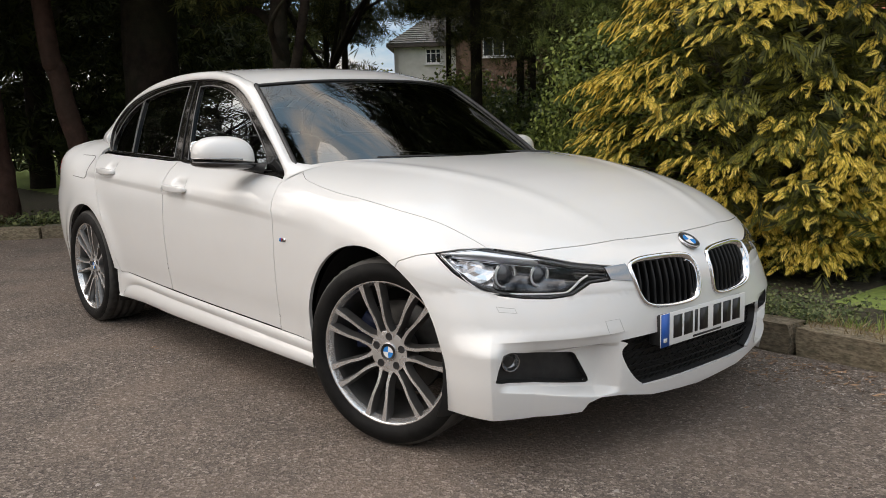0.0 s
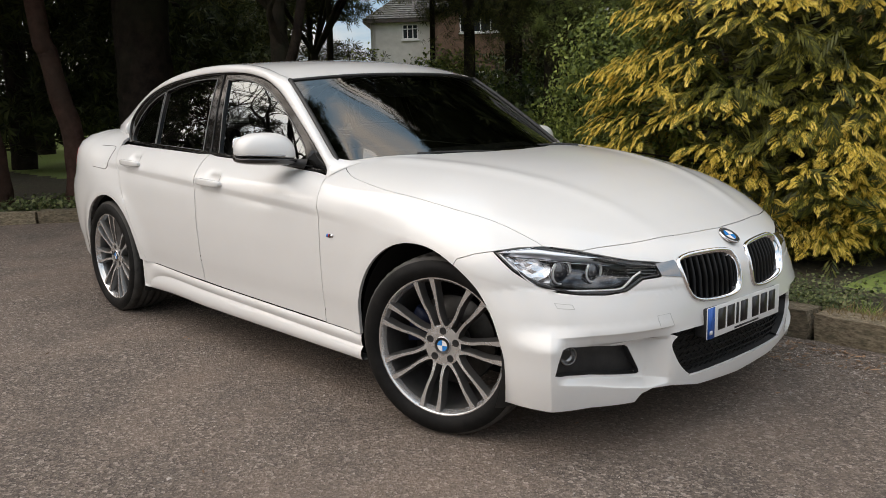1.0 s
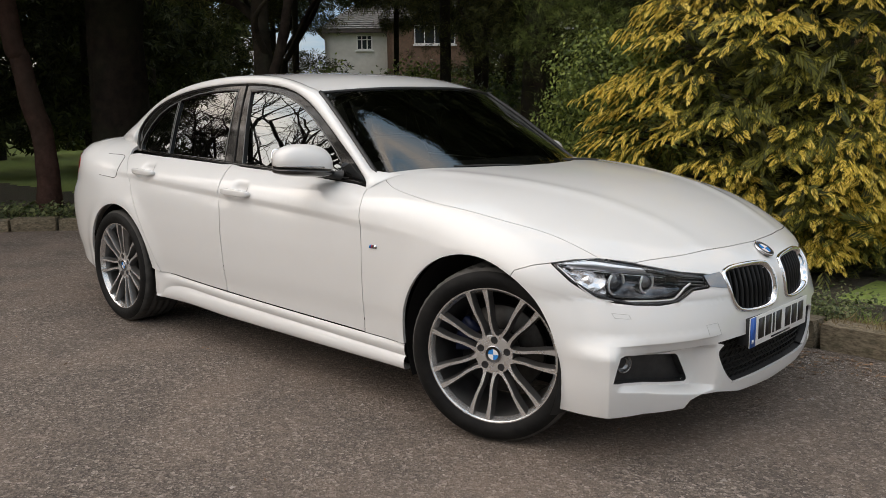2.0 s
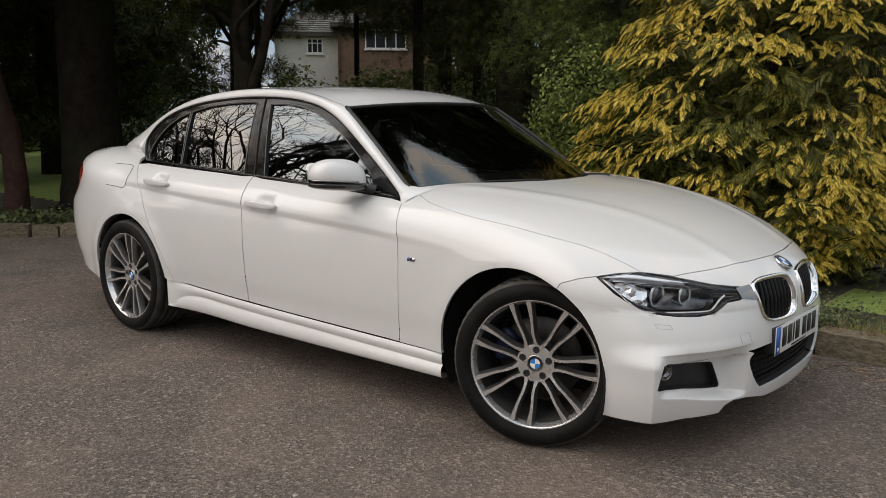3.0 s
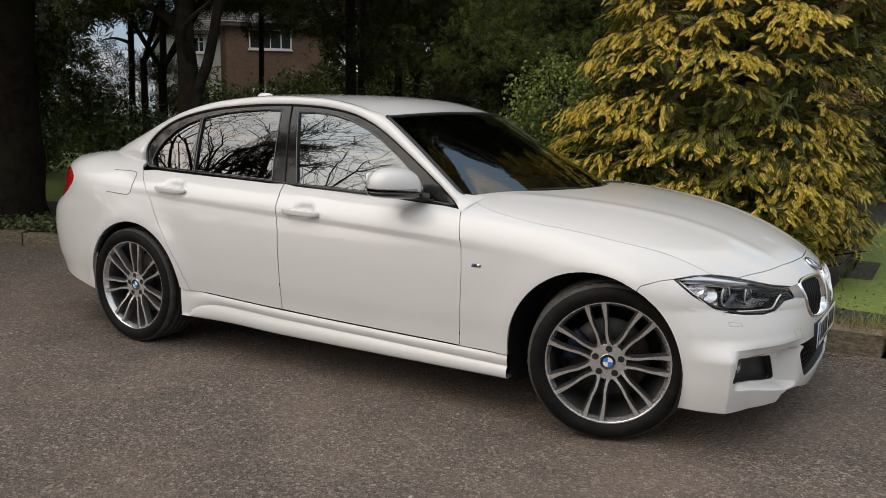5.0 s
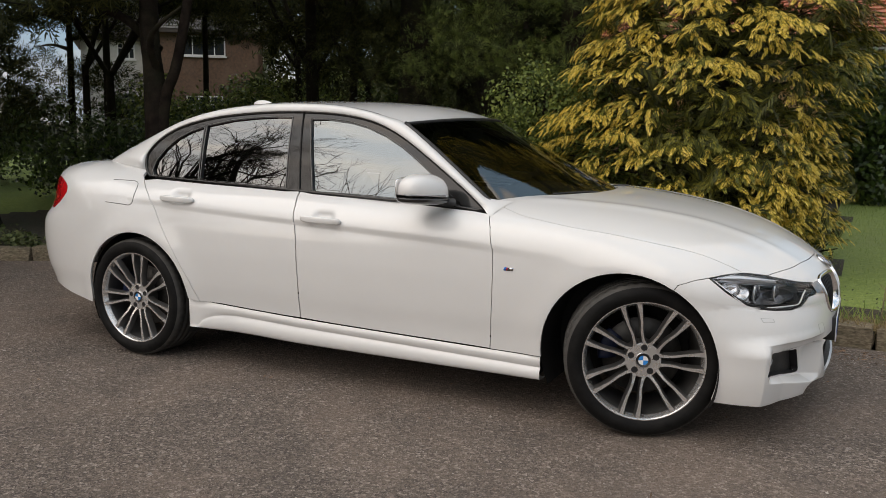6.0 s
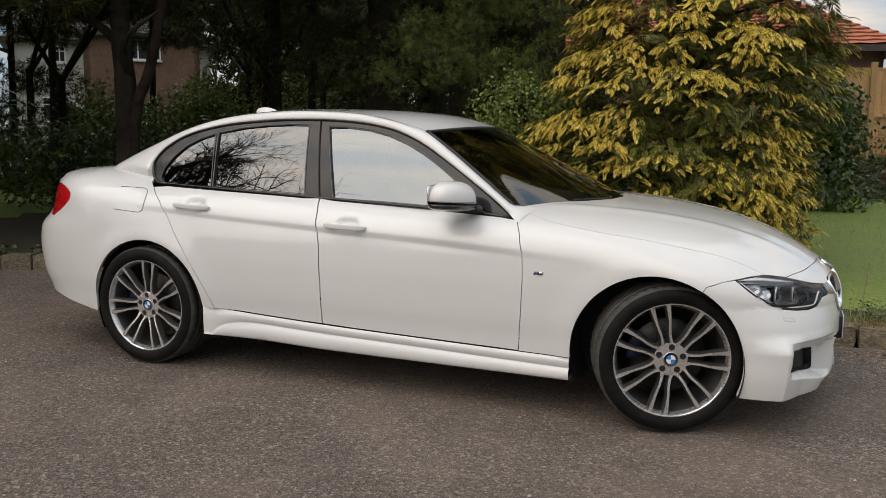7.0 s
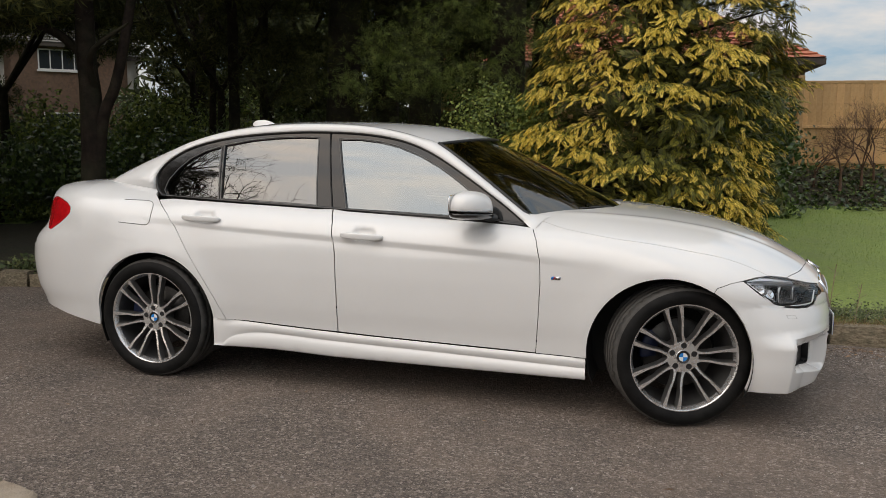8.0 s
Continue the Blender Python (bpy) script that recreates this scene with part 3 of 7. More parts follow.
def on_bonnet(pts):
    return [(x, top_z(x, w)) for x, w in pts]


def ramp(a, b, x):
    return min(max((x - a) / (b - a), 0.0), 1.0)


def shelf_z(b):
    return lerp(0.245, 0.292, min(max((b - 0.58) / 0.32, 0.0), 1.0))


def nose_map(u, z):
    a = u / 0.8
    p = nose(a, z)
    b = abs(a)
    # a facet under the sharp ridge, then the pocket of the fog lamp, deepest towards the middle, with a shelf below it
    inner = ramp(0.485, 0.575, b)
    shelf = ramp(shelf_z(b) - 0.009, shelf_z(b) + 0.009, z)
    d = 0.020 * ramp(0.436, 0.404, z) * ramp(0.46, 0.56, b) * ramp(0.905, 0.88, b) * shelf
    d += 0.048 * ramp(0.89, 0.60, b) * inner * ramp(0.404, 0.390, z) * shelf
    # the upright fin at the bumper's corner
    d -= 0.045 * max(0.0, 1 - abs(b - 0.925) / (0.13 if b < 0.925 else 0.16)) * ease(0.475, 0.39, z)
    # a soft lip along the ridge
    d -= 0.003 * ramp(0.47, 0.438, z) * ramp(0.430, 0.437, z) * ease(0.42, 0.56, b) * ease(0.95, 0.86, b)
    r = Vector((math.cos(a), math.sin(a), 0))
    return p - r * d


def nose_uv(x, w, z):
    return (0.8 * bearing(x, w), z)


LAMP_LOW = [(1.688, 0.841, 0.700), (1.759, 0.826, 0.642), (1.800, 0.806, 0.614), (1.831, 0.786, 0.593), (1.881, 0.742, 0.573), (1.93, 0.69, 0.564), (1.98, 0.619, 0.559), (2.017, 0.557, 0.564),
            (2.035, 0.493, 0.598), (2.066, 0.430, 0.600)]
LAMP_TOP = [(2.050, 0.404, 0.641), (1.992, 0.510, 0.658), (1.94, 0.575, 0.676), (1.888, 0.628, 0.692), (1.797, 0.717, 0.716)]
KIDNEY = [(0.352, 0.606), (0.345, 0.636), (0.315, 0.652), (0.25, 0.659), (0.13, 0.657), (0.062, 0.648), (0.04, 0.628), (0.033, 0.59), (0.036, 0.53), (0.055, 0.498), (0.11, 0.487), (0.20, 0.488),
          (0.28, 0.497), (0.322, 0.516), (0.343, 0.555)]
# as bearings (0.8 a) and heights
LAMP_STRIP = [(0.892, 0.692), (0.8586, 0.6615), (0.8248, 0.6275), (0.794, 0.598), (0.771, 0.583), (0.7324, 0.576), (0.640, 0.573), (0.5534, 0.572), (0.528, 0.584), (0.501, 0.608), (0.476, 0.621)]
STRIP_Z = [(a, z) for a, z in reversed(LAMP_STRIP)]
BROW_TOP = [(0.5373, 0.6635), (0.6047, 0.679), (0.7046, 0.6975), (0.7674, 0.7085), (0.7954, 0.7125), (0.866, 0.7055), (0.900, 0.700)]
BROW_LOW = [(0.5348, 0.6615), (0.604, 0.671), (0.654, 0.6775), (0.7193, 0.6845), (0.784, 0.6925), (0.865, 0.6975), (0.902, 0.6985)]
FOG = [(0.7105, 0.398), (0.694, 0.403), (0.530, 0.379), (0.519, 0.371), (0.476, 0.285), (0.473, 0.272), (0.481, 0.267), (0.715, 0.309), (0.7295, 0.315), (0.722, 0.355)]
INTAKE = [(0.42, 0.365), (0.40, 0.395), (0.36, 0.412), (-0.36, 0.412), (-0.40, 0.395), (-0.42, 0.365), (-0.385, 0.30), (-0.33, 0.252), (-0.27, 0.240), (0.27, 0.240), (0.33, 0.252), (0.385, 0.30)]
BUMP_LOW = [(1.726, 0.845, 0.187), (1.80, 0.835, 0.185), (1.887, 0.805, 0.184), (2.0, 0.68, 0.184), (2.068, 0.56, 0.186), (2.088, 0.545, 0.215), (2.098, 0.50, 0.228), (2.113, 0.41, 0.222), (2.12, 0.27, 0.195), (2.12, 0.0, 0.178)]


def front_uv(w, z):
    """Parameters of the front end at half width w and height z."""
    lo, hi = 0.0, 1.45
    for _ in range(26):
        m = (lo + hi) / 2
        if nose(m, z).y < abs(w):
            lo = m
        else:
            hi = m
    return (0.8 * lo * (1 if w >= 0 else -1), z)


def shoulder_line(dz, sg):
    out = []
    for i in range(70):
        x = lerp(1.56, 2.125, i / 69)
        z = curve_at(K_ZS, x) + dz
        u, z = nose_uv(x, side_w(x, z), z)
        out.append((sg * u, z))
    return out


def mirror_uv(pts):
    return [(-u, z) for u, z in reversed(pts)]


def frame_strip(name, outline, fmap, width, depth, material, parent, label=""):
    """A rounded bead that follows a closed outline on a surface."""
    n = len(outline)
    inner = shrink(outline, width)
    mid = shrink(outline, width / 2)
    rows = []
    c = Vector((0, 0, 0))
    for i in range(n):
        a, m, b = Vector(fmap(*outline[i])), Vector(fmap(*mid[i])), Vector(fmap(*inner[i]))
        e = 0.003
        du = Vector(fmap(mid[i][0] + e, mid[i][1])) - m
        dv = Vector(fmap(mid[i][0], mid[i][1] + e)) - m
        nn = du.cross(dv).normalized()
        if nn.dot(m - Vector((m.x - 1, 0, 0.55))) < 0:
            nn = -nn
        rows.append((a - nn * depth * 0.6, a + nn * depth * 0.35, lerp(a, m, 0.5) + nn * depth * 0.85, m + nn * depth, lerp(m, b, 0.5) + nn * depth * 0.8, b + nn * depth * 0.2, b - nn * depth * 2.2))
    k = len(rows[0])
    vs = [v for r in rows for v in r]
    fs = grid_faces(n, k, True, False)
    a, b, cc = vs[fs[0][0]], vs[fs[0][1]], vs[fs[0][2]]
    ob = mesh_ob(name, vs, fs, material, parent, label)
    return ob


def fix_normals(ob):
    bm = bmesh.new()
    bm.from_mesh(ob.data)
    bmesh.ops.recalc_face_normals(bm, faces=bm.faces)
    bm.to_mesh(ob.data)
    bm.free()
    return ob


def solid_rev(profile, n=64, axis="y", arcs=None):
    """A turned ring: (radius, offset) pairs swept round the y axis."""
    vs, k = [], len(profile)
    for i in range(n):
        t = 2 * math.pi * i / n
        for r, o in profile:
            vs.append((r * math.cos(t), o, r * math.sin(t)))
    return vs, grid_faces(n, k, True, False)


def superquad(c, r, e1, e2, nu=20, nv=28):
    """A rounded box between an ellipsoid (e = 1) and a block (e near 0)."""
    def p(v, e):
        return math.copysign(abs(v) ** e, v)
    vs = []
    for i in range(nu + 1):
        a = -math.pi / 2 + math.pi * i / nu
        for j in range(nv):
            b = 2 * math.pi * j / nv
            vs.append((c[0] + r[0] * p(math.cos(a), e1) * p(math.cos(b), e2), c[1] + r[1] * p(math.cos(a), e1) * p(math.sin(b), e2), c[2] + r[2] * p(math.sin(a), e1)))
    return vs, grid_faces(nu + 1, nv, False, True)


# ---- the car: body ----
car = thing("car", "white four-door saloon car with silver alloy wheels parked on asphalt", "car")


def build_body():
    for s in (1, -1):
        fy = s > 0  # side_map gives y = +w; the driver's side lies at y = -w
        nm = dict(flip_y=fy)
        crease = [[(x, curve_at(K_CREASE, x) + dz) for x in [lerp(-1.9, 1.3, i / 213) for i in range(214)]] for dz in (0.020, 0.010, 0.004, -0.002, -0.008, -0.014, -0.020, -0.032)]
        bowls = [[(hx - 0.11 + 0.0115 * i, hz - 0.055 + 0.0115 * j) for i in range(20) for j in range(12)] for hx, hz in ((-0.15, 0.842), (-1.09, 0.90))]
        arch_front = arc(ARCH_F, ARCH_RAD, 184.5, 59, 26)
        wing = list(reversed(SEAM_F))
        wing = [(0.668, 0.945)] + wing + [(0.997, sill_z(1.0) + 0.002)] + arch_front + [(1.577, 0.671), (1.637, 0.692), (1.688, 0.701), (1.745, 0.711)]
        wing += list(reversed(on_bonnet(HOOD_LINE)))
        panel("front_wing", wing, side_map(), M_PAINT, car, step=0.028, gap=0.0007, lines=crease, **nm)
        fd = SEAM_F + [(0.62, 0.914)] + [(x, belt_z(x) - 0.004) for x in (0.45, 0.3, 0.15, 0, -0.15, -0.28)] + list(reversed(SEAM_B))
        fd = fd + [(x, sill_z(x) + 0.002) for x in (-0.1, 0.1, 0.3, 0.5, 0.65)]
        panel("front_door", fd, door_map, M_PAINT, car, step=0.022, gap=0.0030, lines=crease + bowls, **nm)
        rd = SEAM_B + [(x, belt_z(x) - 0.004) for x in (-0.45, -0.6, -0.75, -0.9, -1.05, -1.2, -1.33)] + list(reversed(SEAM_R)) + [(x, sill_z(x) + 0.002) for x in (-0.8, -0.65, -0.5, -0.4)]
        panel("rear_door", rd, door_map, M_PAINT, car, step=0.022, gap=0.0030, lines=crease + bowls, **nm)
        # rear quarter
        arch_rear = arc(ARCH_R, ARCH_RAD, 5.5, 171, 34)
        q = list(reversed(SEAM_R)) + [(-1.0, sill_z(-1.0) + 0.002)] + arch_rear + [(-1.762, 0.29), (-1.768, 0.268), (-1.85, 0.276), (-1.90, 0.282)]
        q += [(-1.90, z) for z in TAIL_CUT] + [(x, top_z(x, 0.62)) for x in [lerp(-1.90, -1.50, i / 26) for i in range(27)]] + [(-1.490, 1.045), (-1.462, 1.008)]
        panel("rear_quarter", q, side_map(), M_PAINT, car, step=0.028, gap=0.0, lines=crease, **nm)
        # fuel flap line on the driver's side only
        if fy:
            fl = [(-1.60, 0.979), (-1.47, 0.974), (-1.436, 0.958), (-1.421, 0.92), (-1.419, 0.875), (-1.43, 0.857), (-1.45, 0.851), (-1.60, 0.859)]
            flap = panel("fuel_flap", fl, side_map(0.0008), M_PAINT, car, step=0.03, depth=0.002, gap=0.001, flip_y=True)
            ln = smooth_path([(-1.62, 0.981, 0), (-1.54, 0.979, 0), (-1.465, 0.975, 0), (-1.432, 0.958, 0), (-1.418, 0.92, 0), (-1.416, 0.875, 0), (-1.426, 0.856, 0), (-1.447, 0.849, 0), (-1.52, 0.854, 0), (-1.61, 0.860, 0)], 40)
            vs, fs = tube([(p.x, -side_w(p.x, p.y) - 0.0006, p.y) for p in ln], 0.0019, 5)
            mesh_ob("flap_gap", vs, fs, M_LINE, flap)
        # sill: a plain upper strip, and below a crease that sweeps down at the rear a bulged blade
        prof = [(0.0, -0.003), (0.02, 0.003), (0.5, 0.004), (0.9, 0.0), (1.0, -0.005), (1.06, -0.004), (1.25, 0.002), (1.6, 0.008), (2.2, 0.010), (2.75, 0.006), (2.93, 0.0), (3.0, -0.008), (3.0, -0.07)]
        vs = []
        xs = [lerp(-1.03, 0.992, i / 110) for i in range(111)]
        for x in xs:
            zt = sill_z(x)
            hgt = zt - curve_at([(-1.03, 0.205), (-0.7, 0.207), (-0.28, 0.195), (1.0, 0.188)], x)
            t = min(max((-0.66 - x) / 0.31, 0.0), 0.9999)
            top = lerp(curve_at([(-1.0, 0.34), (0.0, 0.36), (1.0, 0.46)], x), 0.97, 1 - math.sqrt(1 - t * t))
            for k, dw in prof:
                f = k * top if k <= 1 else lerp(top, 1.0, (k - 1) / 2)
                vs.append((x, -(0.872 + dw * lerp(1, 0.3, t ** 3)) * (1 if fy else -1), zt - 0.003 - f * hgt))
        ob = mesh_ob("sill", vs, grid_faces(len(xs), len(prof)), M_PAINT, car)
        fix_normals(ob)
        # glass and trim
        D = [(0.685, 0.906), (0.59, 0.978), (0.50, 1.040), (0.35, 1.138), (0.20, 1.228), (0.08, 1.284), (-0.05, 1.324), (-0.24, 1.352), (-0.5, 1.363), (-0.77, 1.356), (-1.06, 1.328), (-1.29, 1.274), (-1.43, 1.20),
             (-1.50, 1.12), (-1.485, 1.04), (-1.44, 0.997)]
        Dp = [(p.x, p.y) for p in smooth_path([(a, b, 0) for a, b in D], 70)]
        outline = Dp + [(x, belt_z(x)) for x in (-1.3, -1.1, -0.9, -0.7, -0.5, -0.3, -0.1, 0.1, 0.3, 0.5, 0.62)]
        gf = [(-0.292, 0.965), (-0.384, 1.322), (-0.28, 1.323), (-0.15, 1.309), (-0.045, 1.285), (0.07, 1.243), (0.18, 1.188), (0.25, 1.145), (0.32, 1.098), (0.40, 1.040), (0.47, 0.983), (0.525, 0.936), (0.3, 0.947), (0, 0.958)]
        gr = [(-0.474, 0.979), (-0.516, 1.331), (-0.62, 1.333), (-0.77, 1.327), (-0.92, 1.313), (-1.082, 1.284), (-1.053, 0.997), (-0.75, 0.989)]
        gq = [(-1.078, 0.999), (-1.110, 1.276), (-1.20, 1.250), (-1.29, 1.207), (-1.36, 1.150), (-1.415, 1.085), (-1.430, 1.035), (-1.412, 1.006)]
        panel("window_trim", outline, glass_map(0.006), M_TRIM, car, holes=(gf, gr, gq), step=0.05, gap=0.0, depth=0.03, label="gloss black window surround", **nm)
        for nme, poly, m in (("front_window", gf, M_WINDOW), ("rear_window", gr, M_PRIVACY), ("quarter_window", gq, M_PRIVACY)):
            g = panel(nme, poly, glass_map(-0.004), m, car, step=0.06, gap=-0.003, depth=0.002, **nm)
            g.visible_shadow = False
        # seals: thin beads along the trim
        bead = [Vector(glass_map(0.008)(x, z)) for x, z in Dp]
        vs, fs = tube([(p.x, -p.y if fy else p.y, p.z) for p in bead], 0.0075, 6)
        mesh_ob("window_bead", vs, fs, M_TRIM, car)
        bb = [Vector((x, side_w(x, belt_z(x)) * 0 + shell_w(x, belt_z(x)) + 0.014, belt_z(x) + 0.001)) for x in [lerp(0.69, -1.44, i / 30) for i in range(31)]]
        vs, fs = tube([(p.x, -p.y if fy else p.y, p.z) for p in bb], 0.009, 6)
        mesh_ob("belt_moulding", vs, fs, M_TRIM, car)
        # pale rubber lines round each pane
        for poly in (gf, gr, gq):
            ring = [Vector(glass_map(0.0075)(*p)) for p in shrink(resample(poly, 0.03), -0.006)]
            vs, fs = tube([(p.x, -p.y if fy else p.y, p.z) for p in ring + ring[:1]], 0.0026, 5)
            mesh_ob("pane_seal", vs, fs, M_SEAL, car)
        # door split across the black pillar
        sp = [Vector(glass_map(0.009)(x, z)) for x, z in ((-0.376, 0.964), (-0.398, 1.08), (-0.420, 1.2), (-0.438, 1.30), (-0.446, 1.356))]
        vs, fs = tube([(p.x, -p.y if fy else p.y, p.z) for p in sp], 0.004, 5)
        mesh_ob("pillar_seam", vs, fs, M_UNDER, car)
        # pillars and roof rail, from the windscreen's foot over to the boot
        Dm = [(x, shell_w(x, z) + 0.017, z + 0.004) for x, z in D[:-2]] + [(-1.505, 0.700, 1.075), (-1.502, 0.680, 1.03)]
        Em = [(0.675, 0.725, 0.955), (0.57, 0.70, 1.03), (0.46, 0.675, 1.11), (0.31, 0.64, 1.215), (0.165, 0.60, 1.308), (0.06, 0.588, 1.338), (-0.06, 0.578, 1.367), (-0.24, 0.566, 1.396), (-0.5, 0.556, 1.409), (-0.77, 0.552, 1.404), (-1.06, 0.548, 1.374),
              (-1.30, 0.548, 1.318), (-1.52, 0.556, 1.238), (-1.70, 0.572, 1.160), (-1.83, 0.595, 1.092), (-1.95, 0.58, 1.03)]
        n = 56
        dp, ep = smooth_path(Dm, n), smooth_path(Em, n)
        rows = []
        for a, b in zip(dp, ep):
            mid = (a + b) / 2
            out = Vector((0, (a.y + b.y) / 2, 0)).normalized() + Vector((0.0, 0, 0.9))
            out.normalize()
            row = []
            for j in range(9):
                t = j / 8
                p = a.lerp(b, t) + out * 0.016 * math.sin(math.pi * t)
                row.append(p)
            rows.append([a + Vector((0, -0.035, -0.001))] + row + [b - out * 0.02])
        k = len(rows[0])
        vs = [(p.x, -p.y if fy else p.y, p.z) for r in rows for p in r]
        fix_normals(mesh_ob("roof_rail", vs, grid_faces(n, k), M_PAINT, car))
        # black gutter between rail and roof
    # bonnet
    half = SCREEN_BASE + HOOD_LINE + [(1.845, 0.672)] + HOOD_FRONT
    poly = half + [(x, -w) for x, w in reversed(half) if w > 0]
    panel("bonnet", poly, lambda x, w: (x, w, top_z(x, w)), M_PAINT, car, step=0.03, outward=Vector((0.2, 0, 1)), gap=0.0006)
    # front bumper with its openings
    right = [nose_uv(*p) for p in BUMP_LOW[::-1]]
    right += [nose_uv(x, side_w(x, z), z) for x, z in arc(ARCH_F, ARCH_RAD, -21, 59, 22)]
    right += [nose_uv(x, side_w(x, z), z) for x, z in ((1.577, 0.671), (1.637, 0.692))]
    lamp_low = [nose_uv(*p) for p in LAMP_LOW]
    lamp_top = [nose_uv(*p) for p in LAMP_TOP]
    right += lamp_low + lamp_top[:4]
    right += [nose_uv(x, w, top_z(x, w)) for x, w in HOOD_FRONT[1:]]
    poly = right + [(-u, z) for u, z in right[::-1] if u > 1e-6][0:]
    kid = [front_uv(w, z) for w, z in KIDNEY]
    kid = [(p.x, p.y) for p in smooth_path([(u, z, 0) for u, z in kid], 60, True)]
    fog = resample(FOG, 0.02)
    intake = [(p.x, p.y) for p in smooth_path([(*front_uv(w, z), 0) for w, z in INTAKE], 90, True)]
    panel("front_bumper", poly, nose_map, M_PAINT, car, holes=(kid, mirror_uv(kid), fog, mirror_uv(fog), intake), step=0.02, edge=0.01, depth=0.02, outward=Vector((1, 0, 0.1)),
          lines=[[(sg * lerp(0.37, 0.75, i / 70), z) for i in range(71)] for sg in (1, -1) for z in (0.475, 0.456, 0.438, 0.4365, 0.434, 0.430, 0.420, 0.411, 0.4055, 0.4025, 0.397, 0.3915, 0.3885)]
          + [[(sg * u, shelf_z(u / 0.8) + dz) for u in [lerp(0.37, 0.75, i / 70) for i in range(71)]] for sg in (1, -1) for dz in (-0.015, -0.0105, -0.0075, 0.0, 0.0075, 0.0105, 0.015)]
          + [[(sg * u, lerp(0.305, 0.435, i / 18)) for i in range(19)] for sg in (1, -1) for u in (0.38, 0.388, 0.396, 0.404, 0.412, 0.420, 0.428, 0.436, 0.444, 0.452, 0.460)]
          + [[(sg * u, lerp(0.195, 0.47, i / 34)) for i in range(35)] for sg in (1, -1) for u in (0.733, 0.7385, 0.7415, 0.747)]
          + [shoulder_line(dz, sg) for sg in (1, -1) for dz in (-0.018, -0.009, 0.0, 0.009, 0.018, 0.028)])
    return kid, fog, intake, lamp_low + lamp_top


KID_UV, FOG_UV, INTAKE_UV, LAMP_UV = build_body()


def coons_grid(name, base, head, edge, ns, nt, bulge, material, parent, label=""):
    """A sheet between a lower and an upper curve (half curves, from the middle out) whose sides follow an edge curve."""
    vs = []
    B = smooth_path(base, 40)
    T = smooth_path(head, 40)
    E = smooth_path(edge, 40)

    def at(c, t):
        u = t * (len(c) - 1)
        i = min(int(u), len(c) - 2)
        return c[i].lerp(c[i + 1], u - i)

    for i in range(ns):
        s = -1 + 2 * i / (ns - 1)
        for j in range(nt):
            t = j / (nt - 1)
            p = at(B, abs(s)).lerp(at(T, abs(s)), t)
            lin = B[-1].lerp(T[-1], t)
            p = p + (at(E, t) - lin) * abs(s) ** 3
            p += bulge * math.sin(math.pi * t) * (1 - s * s * 0.8)
            vs.append((p.x, p.y if s > 0 else -p.y, p.z))
    ob = mesh_ob(name, vs, grid_faces(ns, nt), material, parent, label)
    return fix_normals(ob)


